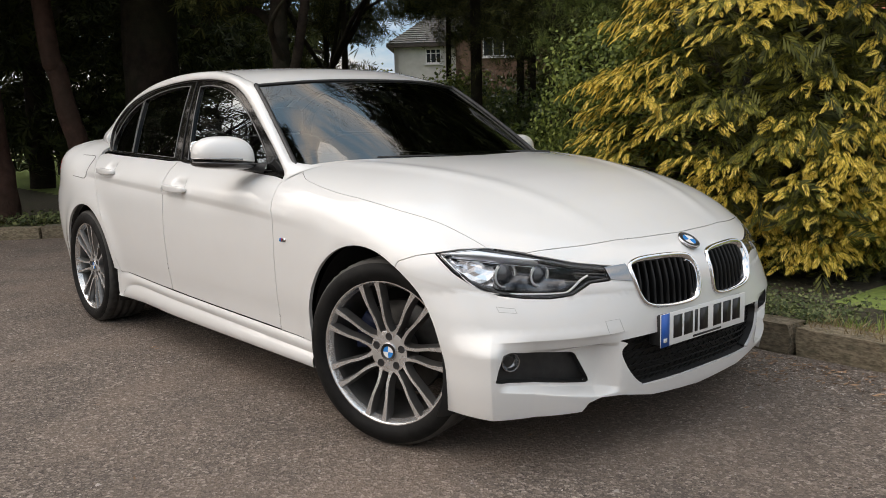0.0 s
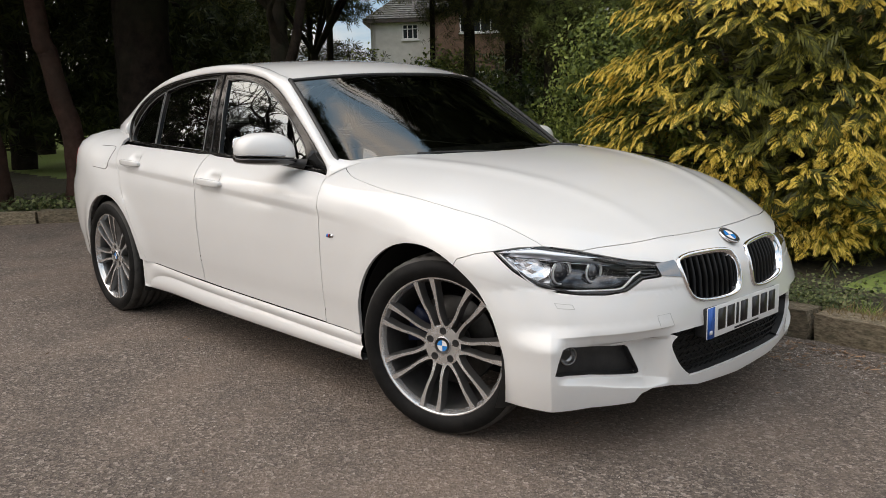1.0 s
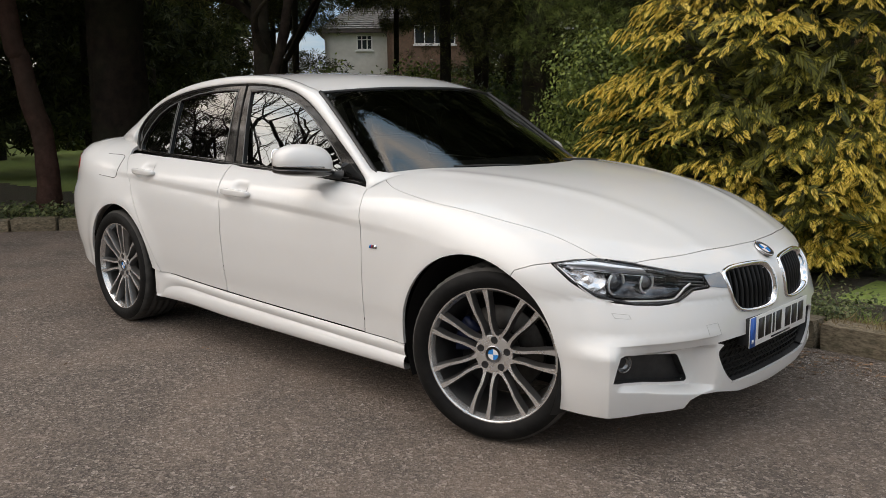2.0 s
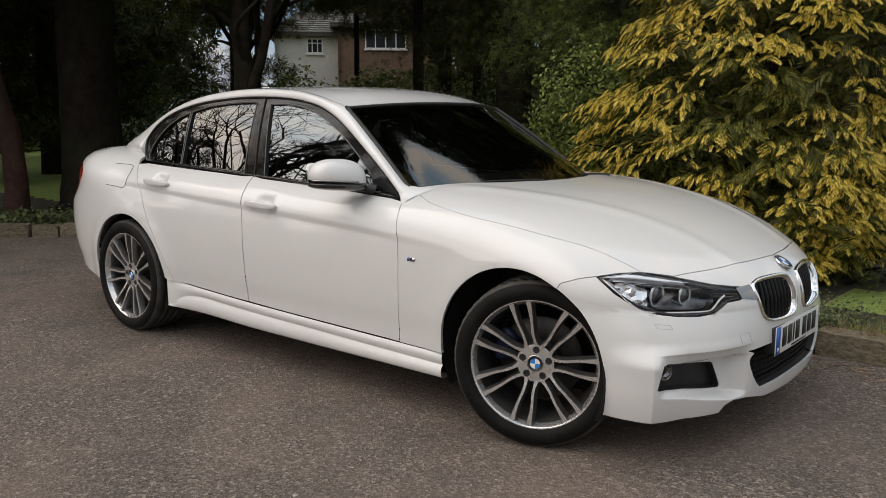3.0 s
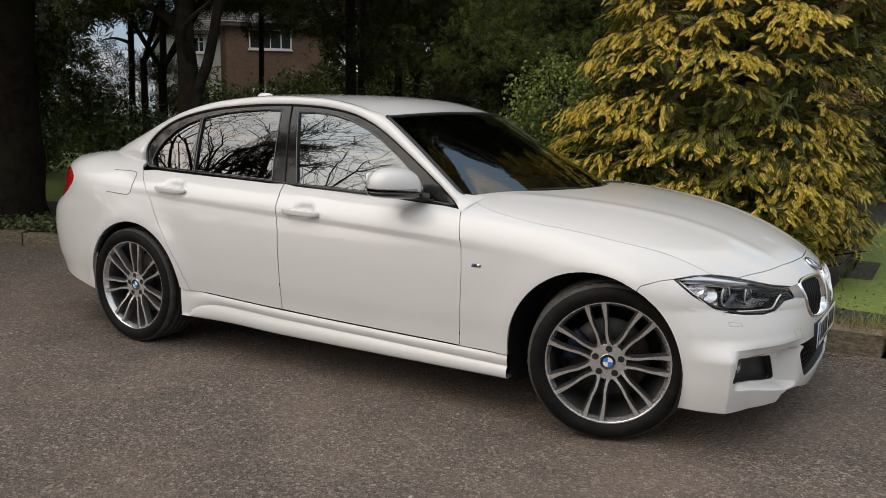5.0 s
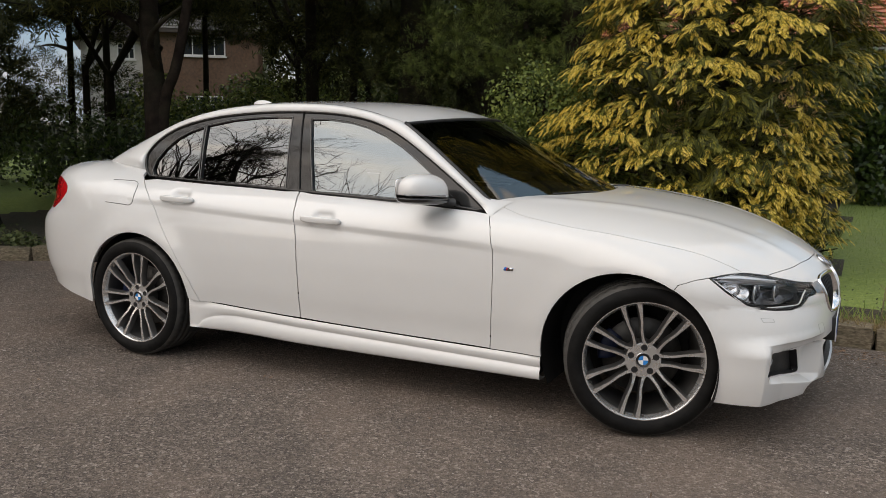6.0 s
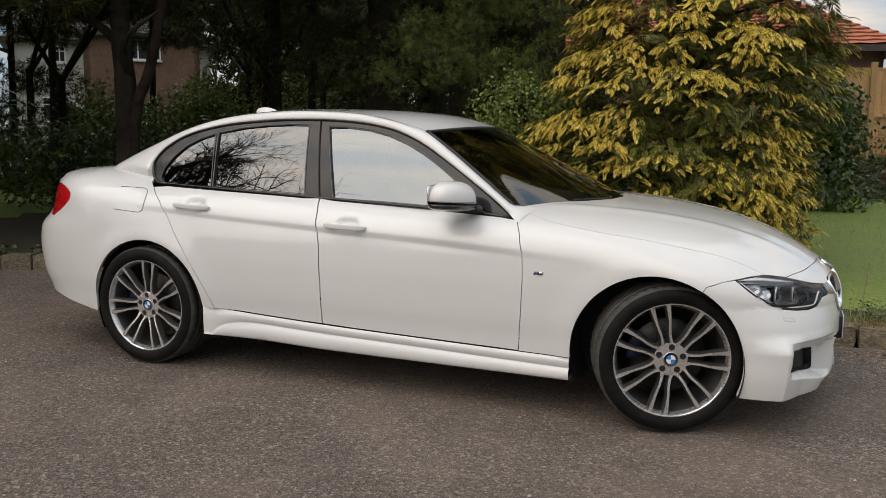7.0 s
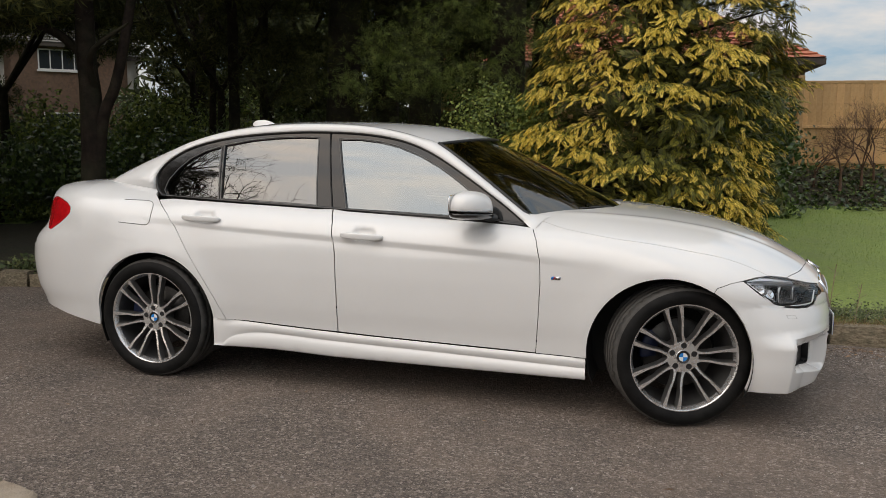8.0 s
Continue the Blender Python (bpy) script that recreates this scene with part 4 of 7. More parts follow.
def build_upper():
    base = [(x, w, top_z(x, w) - 0.014) for x, w in SCREEN_BASE] + [(0.675, 0.72, 0.948)]
    head = [(0.285, 0.0, 1.330), (0.278, 0.2, 1.3285), (0.243, 0.4, 1.321), (0.163, 0.603, 1.306)]
    edge = [(0.675, 0.72, 0.948), (0.57, 0.697, 1.028), (0.46, 0.672, 1.108), (0.31, 0.637, 1.213), (0.163, 0.603, 1.306)]
    g = coons_grid("windscreen", base, head, edge, 41, 16, Vector((0.005, 0, 0.005)), M_SCREEN, car, "dark reflective windscreen")
    g.visible_shadow = False
    # dark band round the screen
    for nme, pts, r in (("screen_seal", [Vector(p) + Vector((0.004, 0, 0.002)) for p in smooth_path(edge, 20)], 0.011),):
        for sg in (1, -1):
            vs, fs = tube([(p.x, sg * p.y, p.z) for p in pts], r, 6)
            mesh_ob(nme, vs, fs, M_PLASTIC, car)
    hd = smooth_path(head, 20)
    vs, fs = tube([(p.x + 0.004, -p.y, p.z) for p in reversed(hd)] + [(p.x + 0.004, p.y, p.z) for p in hd[1:]], 0.007, 6)
    mesh_ob("screen_seal", vs, fs, M_PLASTIC, car)
    # cowl under the screen
    vs = []
    cb = [p for p in smooth_path(base, 24) if p.y < 0.36]
    full = [Vector((p.x, -p.y, p.z)) for p in reversed(cb)] + cb[1:]
    for p in full:
        q = Vector((p.x - 0.005, p.y, p.z + 0.005))
        vs += [Vector((p.x + 0.012, p.y, p.z - 0.012)), q + Vector((0.0, 0, -0.002)), Vector((p.x - 0.10, p.y * 0.97, p.z + 0.016)), Vector((p.x - 0.16, p.y * 0.95, p.z - 0.02))]
    fix_normals(mesh_ob("cowl", vs, grid_faces(len(full), 4), M_PLASTIC, car))
    # painted corners: each pillar's foot runs down into the wing
    for sg in (1, -1):
        foot_a, foot_b = Vector((0.66, shell_w(0.66, 0.925) + 0.018, 0.928)), Vector((0.650, 0.716, 0.974))
        down = Vector((0.75, 0.14, -0.62)).normalized()
        vs = []
        for i in range(9):
            t = i / 8
            p0 = foot_a.lerp(foot_b, t) + Vector((0, 0.6, 0.75)) * 0.017 * math.sin(math.pi * t)
            x, w = lerp(0.722, 0.775, t), lerp(side_w(0.722, 0.896), 0.66, t)
            p1 = Vector((x, w, top_z(x, w) + 0.0015 if i else 0.896))
            t0, t1 = down * 0.07, Vector((0.95, 0.0, -0.10)) * 0.07
            for j in range(9):
                f = j / 8
                p = p0 * (2 * f ** 3 - 3 * f ** 2 + 1) + t0 * (f ** 3 - 2 * f ** 2 + f) + p1 * (-2 * f ** 3 + 3 * f ** 2) + t1 * (f ** 3 - f ** 2)
                vs.append((p.x, sg * p.y, p.z))
        fix_normals(mesh_ob("scuttle_corner", vs, grid_faces(9, 9), M_PAINT, car))
    # wipers
    for y0, y1 in ((-0.12, -0.46), (0.45, 0.0)):
        arm = part("wiper", bmesh.new(), M_PLASTIC, car)
        pa = [Vector((1.02, y0, 0.964)), Vector((1.0, lerp(y0, y1, 0.3), 0.975)), Vector((lerp(0.98, 0.87, abs(y1)), lerp(y0, y1, 0.8), 0.980))]
        vs, fs = tube(smooth_path(pa, 8), [0.008, 0.007, 0.006, 0.006, 0.005, 0.005, 0.004, 0.004], 6)
        arm.data.from_pydata([tuple(v) for v in vs], [], fs)
        pb = [Vector((1.01, lerp(y0, y1, 0.1), 0.970)), Vector((0.98, lerp(y0, y1, 0.5), 0.977)), Vector((lerp(0.965, 0.80, abs(y1)), y1, 0.979))]
        vs, fs = tube(smooth_path(pb, 10), 0.004, 5)
        mesh_ob("wiper_blade", vs, fs, M_PLASTIC, arm)
    # roof
    zc = [(-1.37, 1.353), (-1.2, 1.392), (-0.9, 1.423), (-0.6, 1.430), (-0.3, 1.425), (0.0, 1.403), (0.15, 1.374), (0.285, 1.331)]
    Er = smooth_path([(0.163, 0.603, 1.307), (-0.03, 0.581, 1.362), (-0.24, 0.567, 1.396), (-0.5, 0.557, 1.409), (-0.77, 0.553, 1.404), (-1.06, 0.549, 1.373), (-1.30, 0.549, 1.317)], 40)
    vs = []
    for i in range(40):
        t = i / 39
        xc = lerp(0.285, -1.37, t)
        for j in range(33):
            s = -1 + j / 16
            x = lerp(xc, Er[i].x, abs(s) ** 2.5)
            z = lerp(curve_at(zc, xc), Er[i].z, abs(s) ** 2.3)
            vs.append((x, s * Er[i].y, z))
    fix_normals(mesh_ob("roof", vs, grid_faces(40, 33), M_PAINT, car))
    # rear screen
    rb = [(-1.90, 0.0, 1.072), (-1.895, 0.3, 1.07), (-1.87, 0.58, 1.055)]
    rh = [(-1.37, 0.0, 1.348), (-1.36, 0.3, 1.338), (-1.30, 0.549, 1.305)]
    re = [(-1.87, 0.58, 1.062), (-1.70, 0.56, 1.142), (-1.52, 0.55, 1.219), (-1.30, 0.549, 1.305)]
    g = coons_grid("rear_screen", rb, rh, re, 25, 10, Vector((0.0, 0, -0.012)), M_PRIVACY, car)
    g.visible_shadow = False
    # aerial fin
    bm = bmesh.new()
    fin = superquad((0, 0, 0), (0.085, 0.022, 0.045), 0.9, 0.9, 12, 16)
    vs = [(-1.165 + x - 0.6 * max(z, 0), y * (1 - 0.5 * max(z, 0) / 0.045), 1.398 + max(z, -0.01)) for x, y, z in fin[0]]
    bm.free()
    fix_normals(mesh_ob("aerial_fin", vs, fin[1], M_PAINT, car))
    # boot lid and tail
    bl = [(-1.84, 0.0), (-1.84, 0.62), (-1.90, 0.62)] + dense([(-1.90, 0.62), (-2.0, 0.622), (-2.08, 0.618), (-2.14, 0.59), (-2.19, 0.53), (-2.225, 0.42), (-2.243, 0.25), (-2.248, 0.0)], 50)[1:]
    poly = bl + [(x, -w) for x, w in reversed(bl) if w > 0]
    panel("boot_lid", poly, lambda x, w: (x, w, top_z(x, w)), M_PAINT, car, step=0.04, gap=0.0005, outward=Vector((0, 0, 1)))

    def tail(u, z):
        a = u / 0.8
        lo, hi = 0.0, 1.3
        ca, sa = math.cos(a), math.sin(a)
        for _ in range(26):
            r = (lo + hi) / 2
            if r * abs(sa) < side_w(-1.5 - r * ca, z):
                lo = r
            else:
                hi = r
        return (-1.5 - lo * ca, lo * sa, z)

    def tuv(x, w, z):
        return (0.8 * math.atan2(w, -1.5 - x), z)

    rt = [tuv(-2.35, 0.0, 0.345), tuv(-2.3, 0.5, 0.340), tuv(-2.15, side_w(-2.15, 0.323), 0.321), tuv(-2.0, side_w(-2.0, 0.296), 0.296), tuv(-1.90, side_w(-1.90, 0.282), 0.282)]
    rt += [tuv(-1.90, side_w(-1.90, z), z) for z in TAIL_CUT]
    rt += [tuv(x, w, top_z(x, w)) for x, w in bl[2:]]
    lampt = [(-1.966, 0.90), (-1.964, 0.915), (-1.968, 0.932), (-2.0, 0.953), (-2.06, 0.970), (-2.12, 0.980), (-2.17, 0.980), (-2.205, 0.955), (-2.22, 0.90), (-2.22, 0.84), (-2.195, 0.795), (-2.155, 0.790), (-2.124, 0.805), (-2.064, 0.832), (-2.007, 0.865), (-1.974, 0.890)]
    luv = [tuv(x, side_w(x, z), z) for x, z in lampt]
    poly = rt + [(-u, z) for u, z in rt[::-1] if u > 1e-6]
    panel("rear_bumper", poly, tail, M_PAINT, car, holes=(luv, mirror_uv(luv)), step=0.035, gap=0.0, outward=Vector((-1, 0, 0.1)))
    for sg in (1, -1):
        lens = luv if sg > 0 else mirror_uv(luv)
        panel("tail_light", lens, lambda u, z: Vector(tail(u, z)) + Vector((-0.003, 0, 0)), M_TAIL, car, step=0.025, gap=0.001, depth=0.05, outward=Vector((-1, 0, 0.1)), label="red tail lamp lens")


build_upper()


def disc_fan(c, r, n, axis_u, axis_v, a0=0.0, a1=2 * math.pi, r0=0.0):
    vs, fs = [], []
    full = abs(a1 - a0 - 2 * math.pi) < 1e-6
    for i in range(n + 1):
        t = lerp(a0, a1, i / n)
        d = axis_u * math.cos(t) + axis_v * math.sin(t)
        vs += [c + d * r0, c + d * r]
    for i in range(n):
        fs.append((2 * i, 2 * i + 1, 2 * i + 3, 2 * i + 2))
    return vs, fs


def roundel(c, normal, up, r, parent, name="emblem"):
    """A round badge: black rim, blue and white quarters, thin bright edge."""
    n = Vector(normal).normalized()
    v = (Vector(up) - n * Vector(up).dot(n)).normalized()
    u = v.cross(n)
    c = Vector(c)
    k = 40
    prof = [(1.0, -0.10), (1.0, 0.06), (0.94, 0.10), (0.90, 0.08), (0.62, 0.09), (0.62, 0.05)]
    vs = []
    for i in range(k):
        t = 2 * math.pi * i / k
        d = u * math.cos(t) + v * math.sin(t)
        for rr, h in prof:
            vs.append(c + d * r * rr + n * r * h)
    ring = mesh_ob(name, vs, grid_faces(k, len(prof), True), None, parent, "round badge with blue and white quarters", mats=[M_SATIN, M_CHAR],
                   index=[0 if (i % (len(prof) - 1)) < 3 else 1 for i in range(k * (len(prof) - 1))])
    fix_normals(ring)
    for q in range(4):
        vs, fs = disc_fan(c + n * r * 0.075, r * 0.64, 10, u, v, q * math.pi / 2, (q + 1) * math.pi / 2)
        ob = mesh_ob("quarter", vs, fs, M_WHITE if q % 2 == 0 else M_BLUE, ring)
        fix_normals(ob)
    return ring


# ---- the car: front details ----
def offset_map(d):
    def f(u, z):
        e = 0.004
        p = Vector(nose_map(u, z))
        a = Vector(nose_map(u + e, z)) - p
        b = Vector(nose_map(u, z + e)) - p
        n = a.cross(b).normalized()
        if n.x < 0:
            n = -n
        return p + n * d
    return f


def build_front():
    for sg in (1, -1):
        sgn = (lambda uv: uv) if sg > 0 else mirror_uv
        # the driver's side is y < 0
        kid = sgn(KID_UV)
        gr = new("grille")
        gr.parent = car
        frame_strip("grille_frame", kid, offset_map(0.0), 0.0135, 0.010, M_CHROME, gr, "chrome kidney frame")
        panel("grille_back", shrink(kid, 0.006), offset_map(-0.05), M_UNDER, gr, step=0.05, depth=0.002, gap=0, outward=Vector((1, 0, 0)))
        us = [u for u, z in kid]
        u0, u1 = min(us), max(us)
        for i in range(10):
            u = lerp(u0, u1, (i + 0.75) / 10.5)
            zz = [z for (a, z) in resample(kid, 0.004) if abs(a - u) < 0.004]
            if not zz:
                continue
            z0, z1 = min(zz) + 0.008, max(zz) - 0.008
            vs = []
            for k in range(9):
                z = lerp(z0, z1, k / 8)
                fz = -0.022 + 0.014 * (k / 8) ** 4
                a = Vector(offset_map(fz)(u, z))
                b = Vector(offset_map(-0.045)(u, z))
                tx = Vector((0, 0.0042, 0))
                m = Vector(offset_map(fz + 0.004)(u, z))
                vs += [b - tx, a - tx, m, a + tx, b + tx]
            fix_normals(mesh_ob("slat", vs, grid_faces(9, 5), M_SLAT, gr))
        # fog lamp opening: dark insert and lamp
        fog = sgn(FOG_UV)
        panel("fog_insert", shrink(fog, -0.004), offset_map(-0.034), M_PLASTIC, car, step=0.05, depth=0.002, gap=0, outward=Vector((1, 0, 0)))
        vs, fs = [], []
        ring = resample(fog, 0.02)
        n = len(ring)
        for u, z in ring:
            vs += [offset_map(-0.002)(u, z), offset_map(-0.035)(u, z)]
        fix_normals(mesh_ob("fog_surround", vs, grid_faces(n, 2, True), M_PLASTIC, car))
        fl = new("fog_lamp")
        fl.parent = car
        c = Vector(offset_map(-0.024)(sg * 0.688, 0.364))
        ax = Vector((0.93, sg * 0.36, 0)).normalized()
        v = Vector((0, 0, 1))
        u = ax.cross(v)
        prof = [(0.0, -0.012), (0.016, -0.008), (0.026, 0.002), (0.029, 0.006), (0.032, 0.004), (0.033, -0.02)]
        vs = [c + (u * math.cos(t) + v * math.sin(t)) * r + ax * o for t in [2 * math.pi * i / 24 for i in range(24)] for r, o in prof]
        fix_normals(mesh_ob("reflector", vs, grid_faces(24, len(prof), True), M_EAR, fl))
        prof = [(0.0, 0.010), (0.018, 0.009), (0.029, 0.005)]
        vs = [c + (u * math.cos(t) + v * math.sin(t)) * r + ax * o for t in [2 * math.pi * i / 24 for i in range(24)] for r, o in prof]
        lens = fix_normals(mesh_ob("fog_lens", vs, grid_faces(24, 3, True), M_LENS, fl))
        lens.visible_shadow = False
        # headlamp
        lamp = sgn(LAMP_UV)
        hl = new("headlight")
        hl.parent = car
        hl["label"] = "clear headlamp with twin projectors and dark bezel"
        lens = panel("lens", lamp, offset_map(0.0), M_LENS, hl, step=0.03, gap=0.003, depth=0.004, outward=Vector((1, 0, 0.1)))
        lens.visible_shadow = False
        panel("housing", shrink(lamp, -0.002), offset_map(-0.085), M_PLASTIC, hl, step=0.04, depth=0.002, gap=0, outward=Vector((1, 0, 0.1)))
        ring = resample(shrink(lamp, 0.0), 0.02)
        vs = []
        for uu, z in ring:
            vs += [offset_map(-0.003)(uu, z), offset_map(-0.087)(uu, z)]
        fix_normals(mesh_ob("bucket_wall", vs, grid_faces(len(ring), 2, True), M_PLASTIC, hl))
        frame_strip("bezel", shrink(lamp, 0.0015), offset_map(-0.007), 0.0095, 0.004, M_BLACK_GLOSS, hl)
        # bright line along the lower edge, rising to the inner tip
        pts = smooth_path([Vector(offset_map(-0.0065)(sg * a, z + 0.002)) for a, z in LAMP_STRIP], 40)
        vs, fs = tube(pts, [0.0030] * 30 + [0.0038] * 10, 6)
        mesh_ob("light_strip", vs, fs, M_FRAMEWHITE, hl)
        # pale brow, a wedge that thins towards the grille
        rows = []
        for i in range(24):
            t = i / 23
            a = lerp(0.897, 0.545, t)
            top, bot = curve_at(BROW_TOP, a), curve_at(BROW_LOW, a)
            rows += [Vector(offset_map(-0.0065)(sg * a, top - 0.003)), Vector(offset_map(-0.0035)(sg * a, lerp(top - 0.003, bot, 0.45))), Vector(offset_map(-0.008)(sg * a, bot)), Vector(offset_map(-0.030)(sg * a, bot - 0.001))]
        fix_normals(mesh_ob("brow", rows, grid_faces(24, 4), M_BROW, hl))
        pts = smooth_path([Vector(offset_map(-0.026)(sg * a, curve_at(BROW_LOW, a) - 0.007)) for a in (0.85, 0.77, 0.69, 0.62, 0.56)], 20)
        vs, fs = tube(pts, 0.0016, 5)
        mesh_ob("brow_line", vs, fs, M_SATIN, hl)
        # dark bowl behind the projectors
        bowl = [(0.755, 0.588), (0.755, 0.690), (0.70, 0.690), (0.62, 0.676), (0.55, 0.664), (0.50, 0.652), (0.485, 0.625), (0.505, 0.606), (0.535, 0.584), (0.56, 0.578), (0.66, 0.578)]
        panel("bowl", [(sg * a, z) for a, z in bowl], offset_map(-0.056), M_BOWL, hl, step=0.025, depth=0.002, gap=0, outward=Vector((1, 0, 0.1)))
        # outer reflector, facetted
        rng = random.Random(7)
        rows = []
        for i in range(9):
            a = lerp(0.884, 0.742, i / 8)
            z1 = curve_at(BROW_LOW, a) - 0.004
            z0 = curve_at(STRIP_Z, a) + 0.006
            for j in range(6):
                rows.append(Vector(offset_map(-0.020 - 0.016 * rng.random() - 0.014 * i / 8)(sg * (a + 0.004 * (j % 2)), lerp(z0, z1, j / 5))))
        fix_normals(mesh_ob("reflector", rows, grid_faces(9, 6), M_FACET, hl)).data.shade_flat()
        for uu, zz, r in ((0.7116, 0.651, 0.0365), (0.612, 0.650, 0.0315)):
            c = Vector(offset_map(-0.042)(sg * uu, zz))
            ax = Vector((0.97, sg * 0.16, -0.05)).normalized()
            v = Vector((0, 0, 1))
            u = ax.cross(v).normalized()
            v = u.cross(ax)
            prof = [(0.0, 0.016), (0.4, 0.014), (0.75, 0.007), (0.97, -0.006)]
            vs = [c + (u * math.cos(t) + v * math.sin(t)) * r * k + ax * o for t in [2 * math.pi * i / 28 for i in range(28)] for k, o in prof]
            fix_normals(mesh_ob("projector", vs, grid_faces(28, 4, True), M_DOME, hl))
            # ring open at the top, under the brow
            for k, rad, m in ((1.06, 0.0032, M_REFLECTOR), (1.24, 0.0020, M_CHROME)):
                pts = [c + (u * math.cos(t) * 0.96 + v * math.sin(t)) * r * k + ax * 0.003 for t in [radians(lerp(128, 412, i / 34)) for i in range(35)]]
                vs, fs = tube(pts, rad, 6)
                mesh_ob("light_ring", vs, fs, m, hl)
            # bright cheek between ring and bowl
            vs = [c + (u * math.cos(t) * 0.96 + v * math.sin(t)) * r * k + ax * o for t in [radians(lerp(150, 392, i / 24)) for i in range(25)] for k, o in ((1.08, 0.0), (1.24, 0.001))]
            fix_normals(mesh_ob("ring_cheek", vs, grid_faces(25, 2), M_BOWL, hl))
        # fins towards the grille
        for i in range(3):
            pts = []
            for k in range(8):
                t = k / 7
                a, z = lerp(0.515, 0.405, t), lerp(0.628 + 0.009 * i, 0.613 + 0.011 * i, t)
                pts.append(Vector(offset_map(-0.016)(sg * a, z)))
            vs, fs = tube(pts, 0.0026, 5)
            mesh_ob("fin", vs, fs, M_FIN, hl)
        # chrome ear between lamp and kidney
        ear = [front_uv(w, z) for w, z in ((0.432, 0.639), (0.352, 0.643), (0.346, 0.622), (0.350, 0.590), (0.378, 0.594), (0.430, 0.603))]
        ear = [(sg * a, z) for a, z in ear]
        panel("grille_ear", ear, offset_map(0.003), M_EAR, car, step=0.02, depth=0.006, gap=0, outward=Vector((1, 0, 0.1)))
        # covers let into the bumper
        for nme, pts in (("tow_cover", ((0.478, 0.478), (0.425, 0.480), (0.412, 0.437), (0.470, 0.434))), ("washer_cover", ((0.762, 0.541), (0.722, 0.535), (0.720, 0.520), (0.760, 0.524)))):
            if nme == "tow_cover" and sg > 0:
                continue
            q = [front_uv(w, z) for w, z in pts]
            q = [(sg * a, z) for a, z in q]
            frame_strip(nme, resample(q, 0.01), offset_map(0.0002), 0.0014, 0.0005, M_COVER_GAP, car)
    # lower intake
    panel("intake_back", shrink(INTAKE_UV, -0.004), offset_map(-0.06), M_UNDER, car, step=0.06, depth=0.002, gap=0, outward=Vector((1, 0, 0)))
    vs = []
    ring = resample(INTAKE_UV, 0.02)
    for u, z in ring:
        vs += [offset_map(-0.01)(u, z), offset_map(-0.062)(u, z)]
    fix_normals(mesh_ob("intake_surround", vs, grid_faces(len(ring), 2, True), M_PLASTIC, car))
    im = new("intake_mesh")
    im.parent = car
    for i in range(7):
        z = lerp(0.255, 0.40, i / 6)
        half = [w for w, zz in resample(INTAKE, 0.004) if abs(zz - z) < 0.006 and w > 0]
        if not half:
            continue
        w1 = max(half)
        pts = [Vector(offset_map(-0.035)(front_uv(lerp(-w1, w1, k / 16), z)[0], z)) for k in range(17)]
        vs, fs = tube(pts, 0.0035, 4)
        mesh_ob("bar", vs, fs, M_MESH, im)
    for i in range(26):
        w = lerp(-0.40, 0.40, i / 25)
        zz = [z for a, z in resample(INTAKE, 0.004) if abs(a - w) < 0.012]
        if len(zz) < 2:
            continue
        pts = [Vector(offset_map(-0.035)(*front_uv(w + 0.012 * (1 if k % 2 else -1), lerp(min(zz), max(zz), k / 12)))) for k in range(13)]
        vs, fs = tube(pts, 0.003, 4)
        mesh_ob("bar", vs, fs, M_MESH, im)
    # number plate: plain bars stand for its characters
    pl = part("number_plate", box_bm(2.148, 2.152, -0.275, 0.245, 0.362, 0.473, 0.0015), M_PLATE, car, "white number plate with a blue band and dark bars")
    part("plate_holder", box_bm(2.10, 2.1475, -0.27, 0.24, 0.366, 0.469, 0.006), M_PLASTIC, pl)
    part("band", box_bm(2.1522, 2.1532, -0.2745, -0.229, 0.3625, 0.4725), M_BAND, pl)
    part("band_mark", box_bm(2.1534, 2.1539, -0.262, -0.242, 0.377, 0.391), M_PLATE, pl)
    y = -0.205
    for i, wd in enumerate((0.05, 0.05, 0.018, 0.05, 0, 0.05, 0.05, 0.05)):
        if not wd:
            y += 0.022
            continue
        part("bar", box_bm(2.1522, 2.1530, y, y + wd, 0.384, 0.460, 0.0), M_CHAR, pl)
        y += wd + 0.0125
    part("bar", box_bm(2.1522, 2.1530, -0.09, 0.085, 0.367, 0.374), M_CHAR, pl)
    # badges
    n = Vector((0.55, 0, 0.83))
    roundel(Vector((2.070, 0.0, 0.681)) + n * 0.004, n, (0, 0, 1), 0.041, car)
    for sg in (1, -1):
        b = new("wing_badge")
        b.parent = car
        for i, (m, x0, x1) in enumerate(((M_BLUE, 0.824, 0.829), (M_BAND, 0.830, 0.835), (M_RED, 0.836, 0.841), (M_SATIN, 0.842, 0.868))):
            w = side_w(0.845, 0.677)
            bm = box_bm(x0, x1, sg * (w - 0.002), sg * (w + 0.003), 0.670, 0.684)
            for v in bm.verts:
                v.co.x += (v.co.z - 0.677) * 0.35
            part("stripe", bm, m, b)


M_FIN = mat("dark_grey_fin", (0.05, 0.05, 0.052), 0.3, coat=0.3)
M_BROW = mat("satin_silver_brow", (0.90, 0.90, 0.93), 0.30, 0.95)
M_FRAMEWHITE = mat("light_guide", (0.86, 0.87, 0.90), 0.25, coat=0.6)
M_FACET = mat("facetted_chrome", (0.86, 0.87, 0.90), 0.16, 0.75)
M_BOWL = mat("dark_chrome", (0.20, 0.205, 0.215), 0.15, 0.9, col2=(0.03, 0.03, 0.033), scale=22)
M_REFLECTOR = mat("silvered_reflector", (0.88, 0.88, 0.90), 0.2, 0.25)
M_EAR = mat("brushed_chrome", (0.28, 0.28, 0.285), 0.18, 1.0)
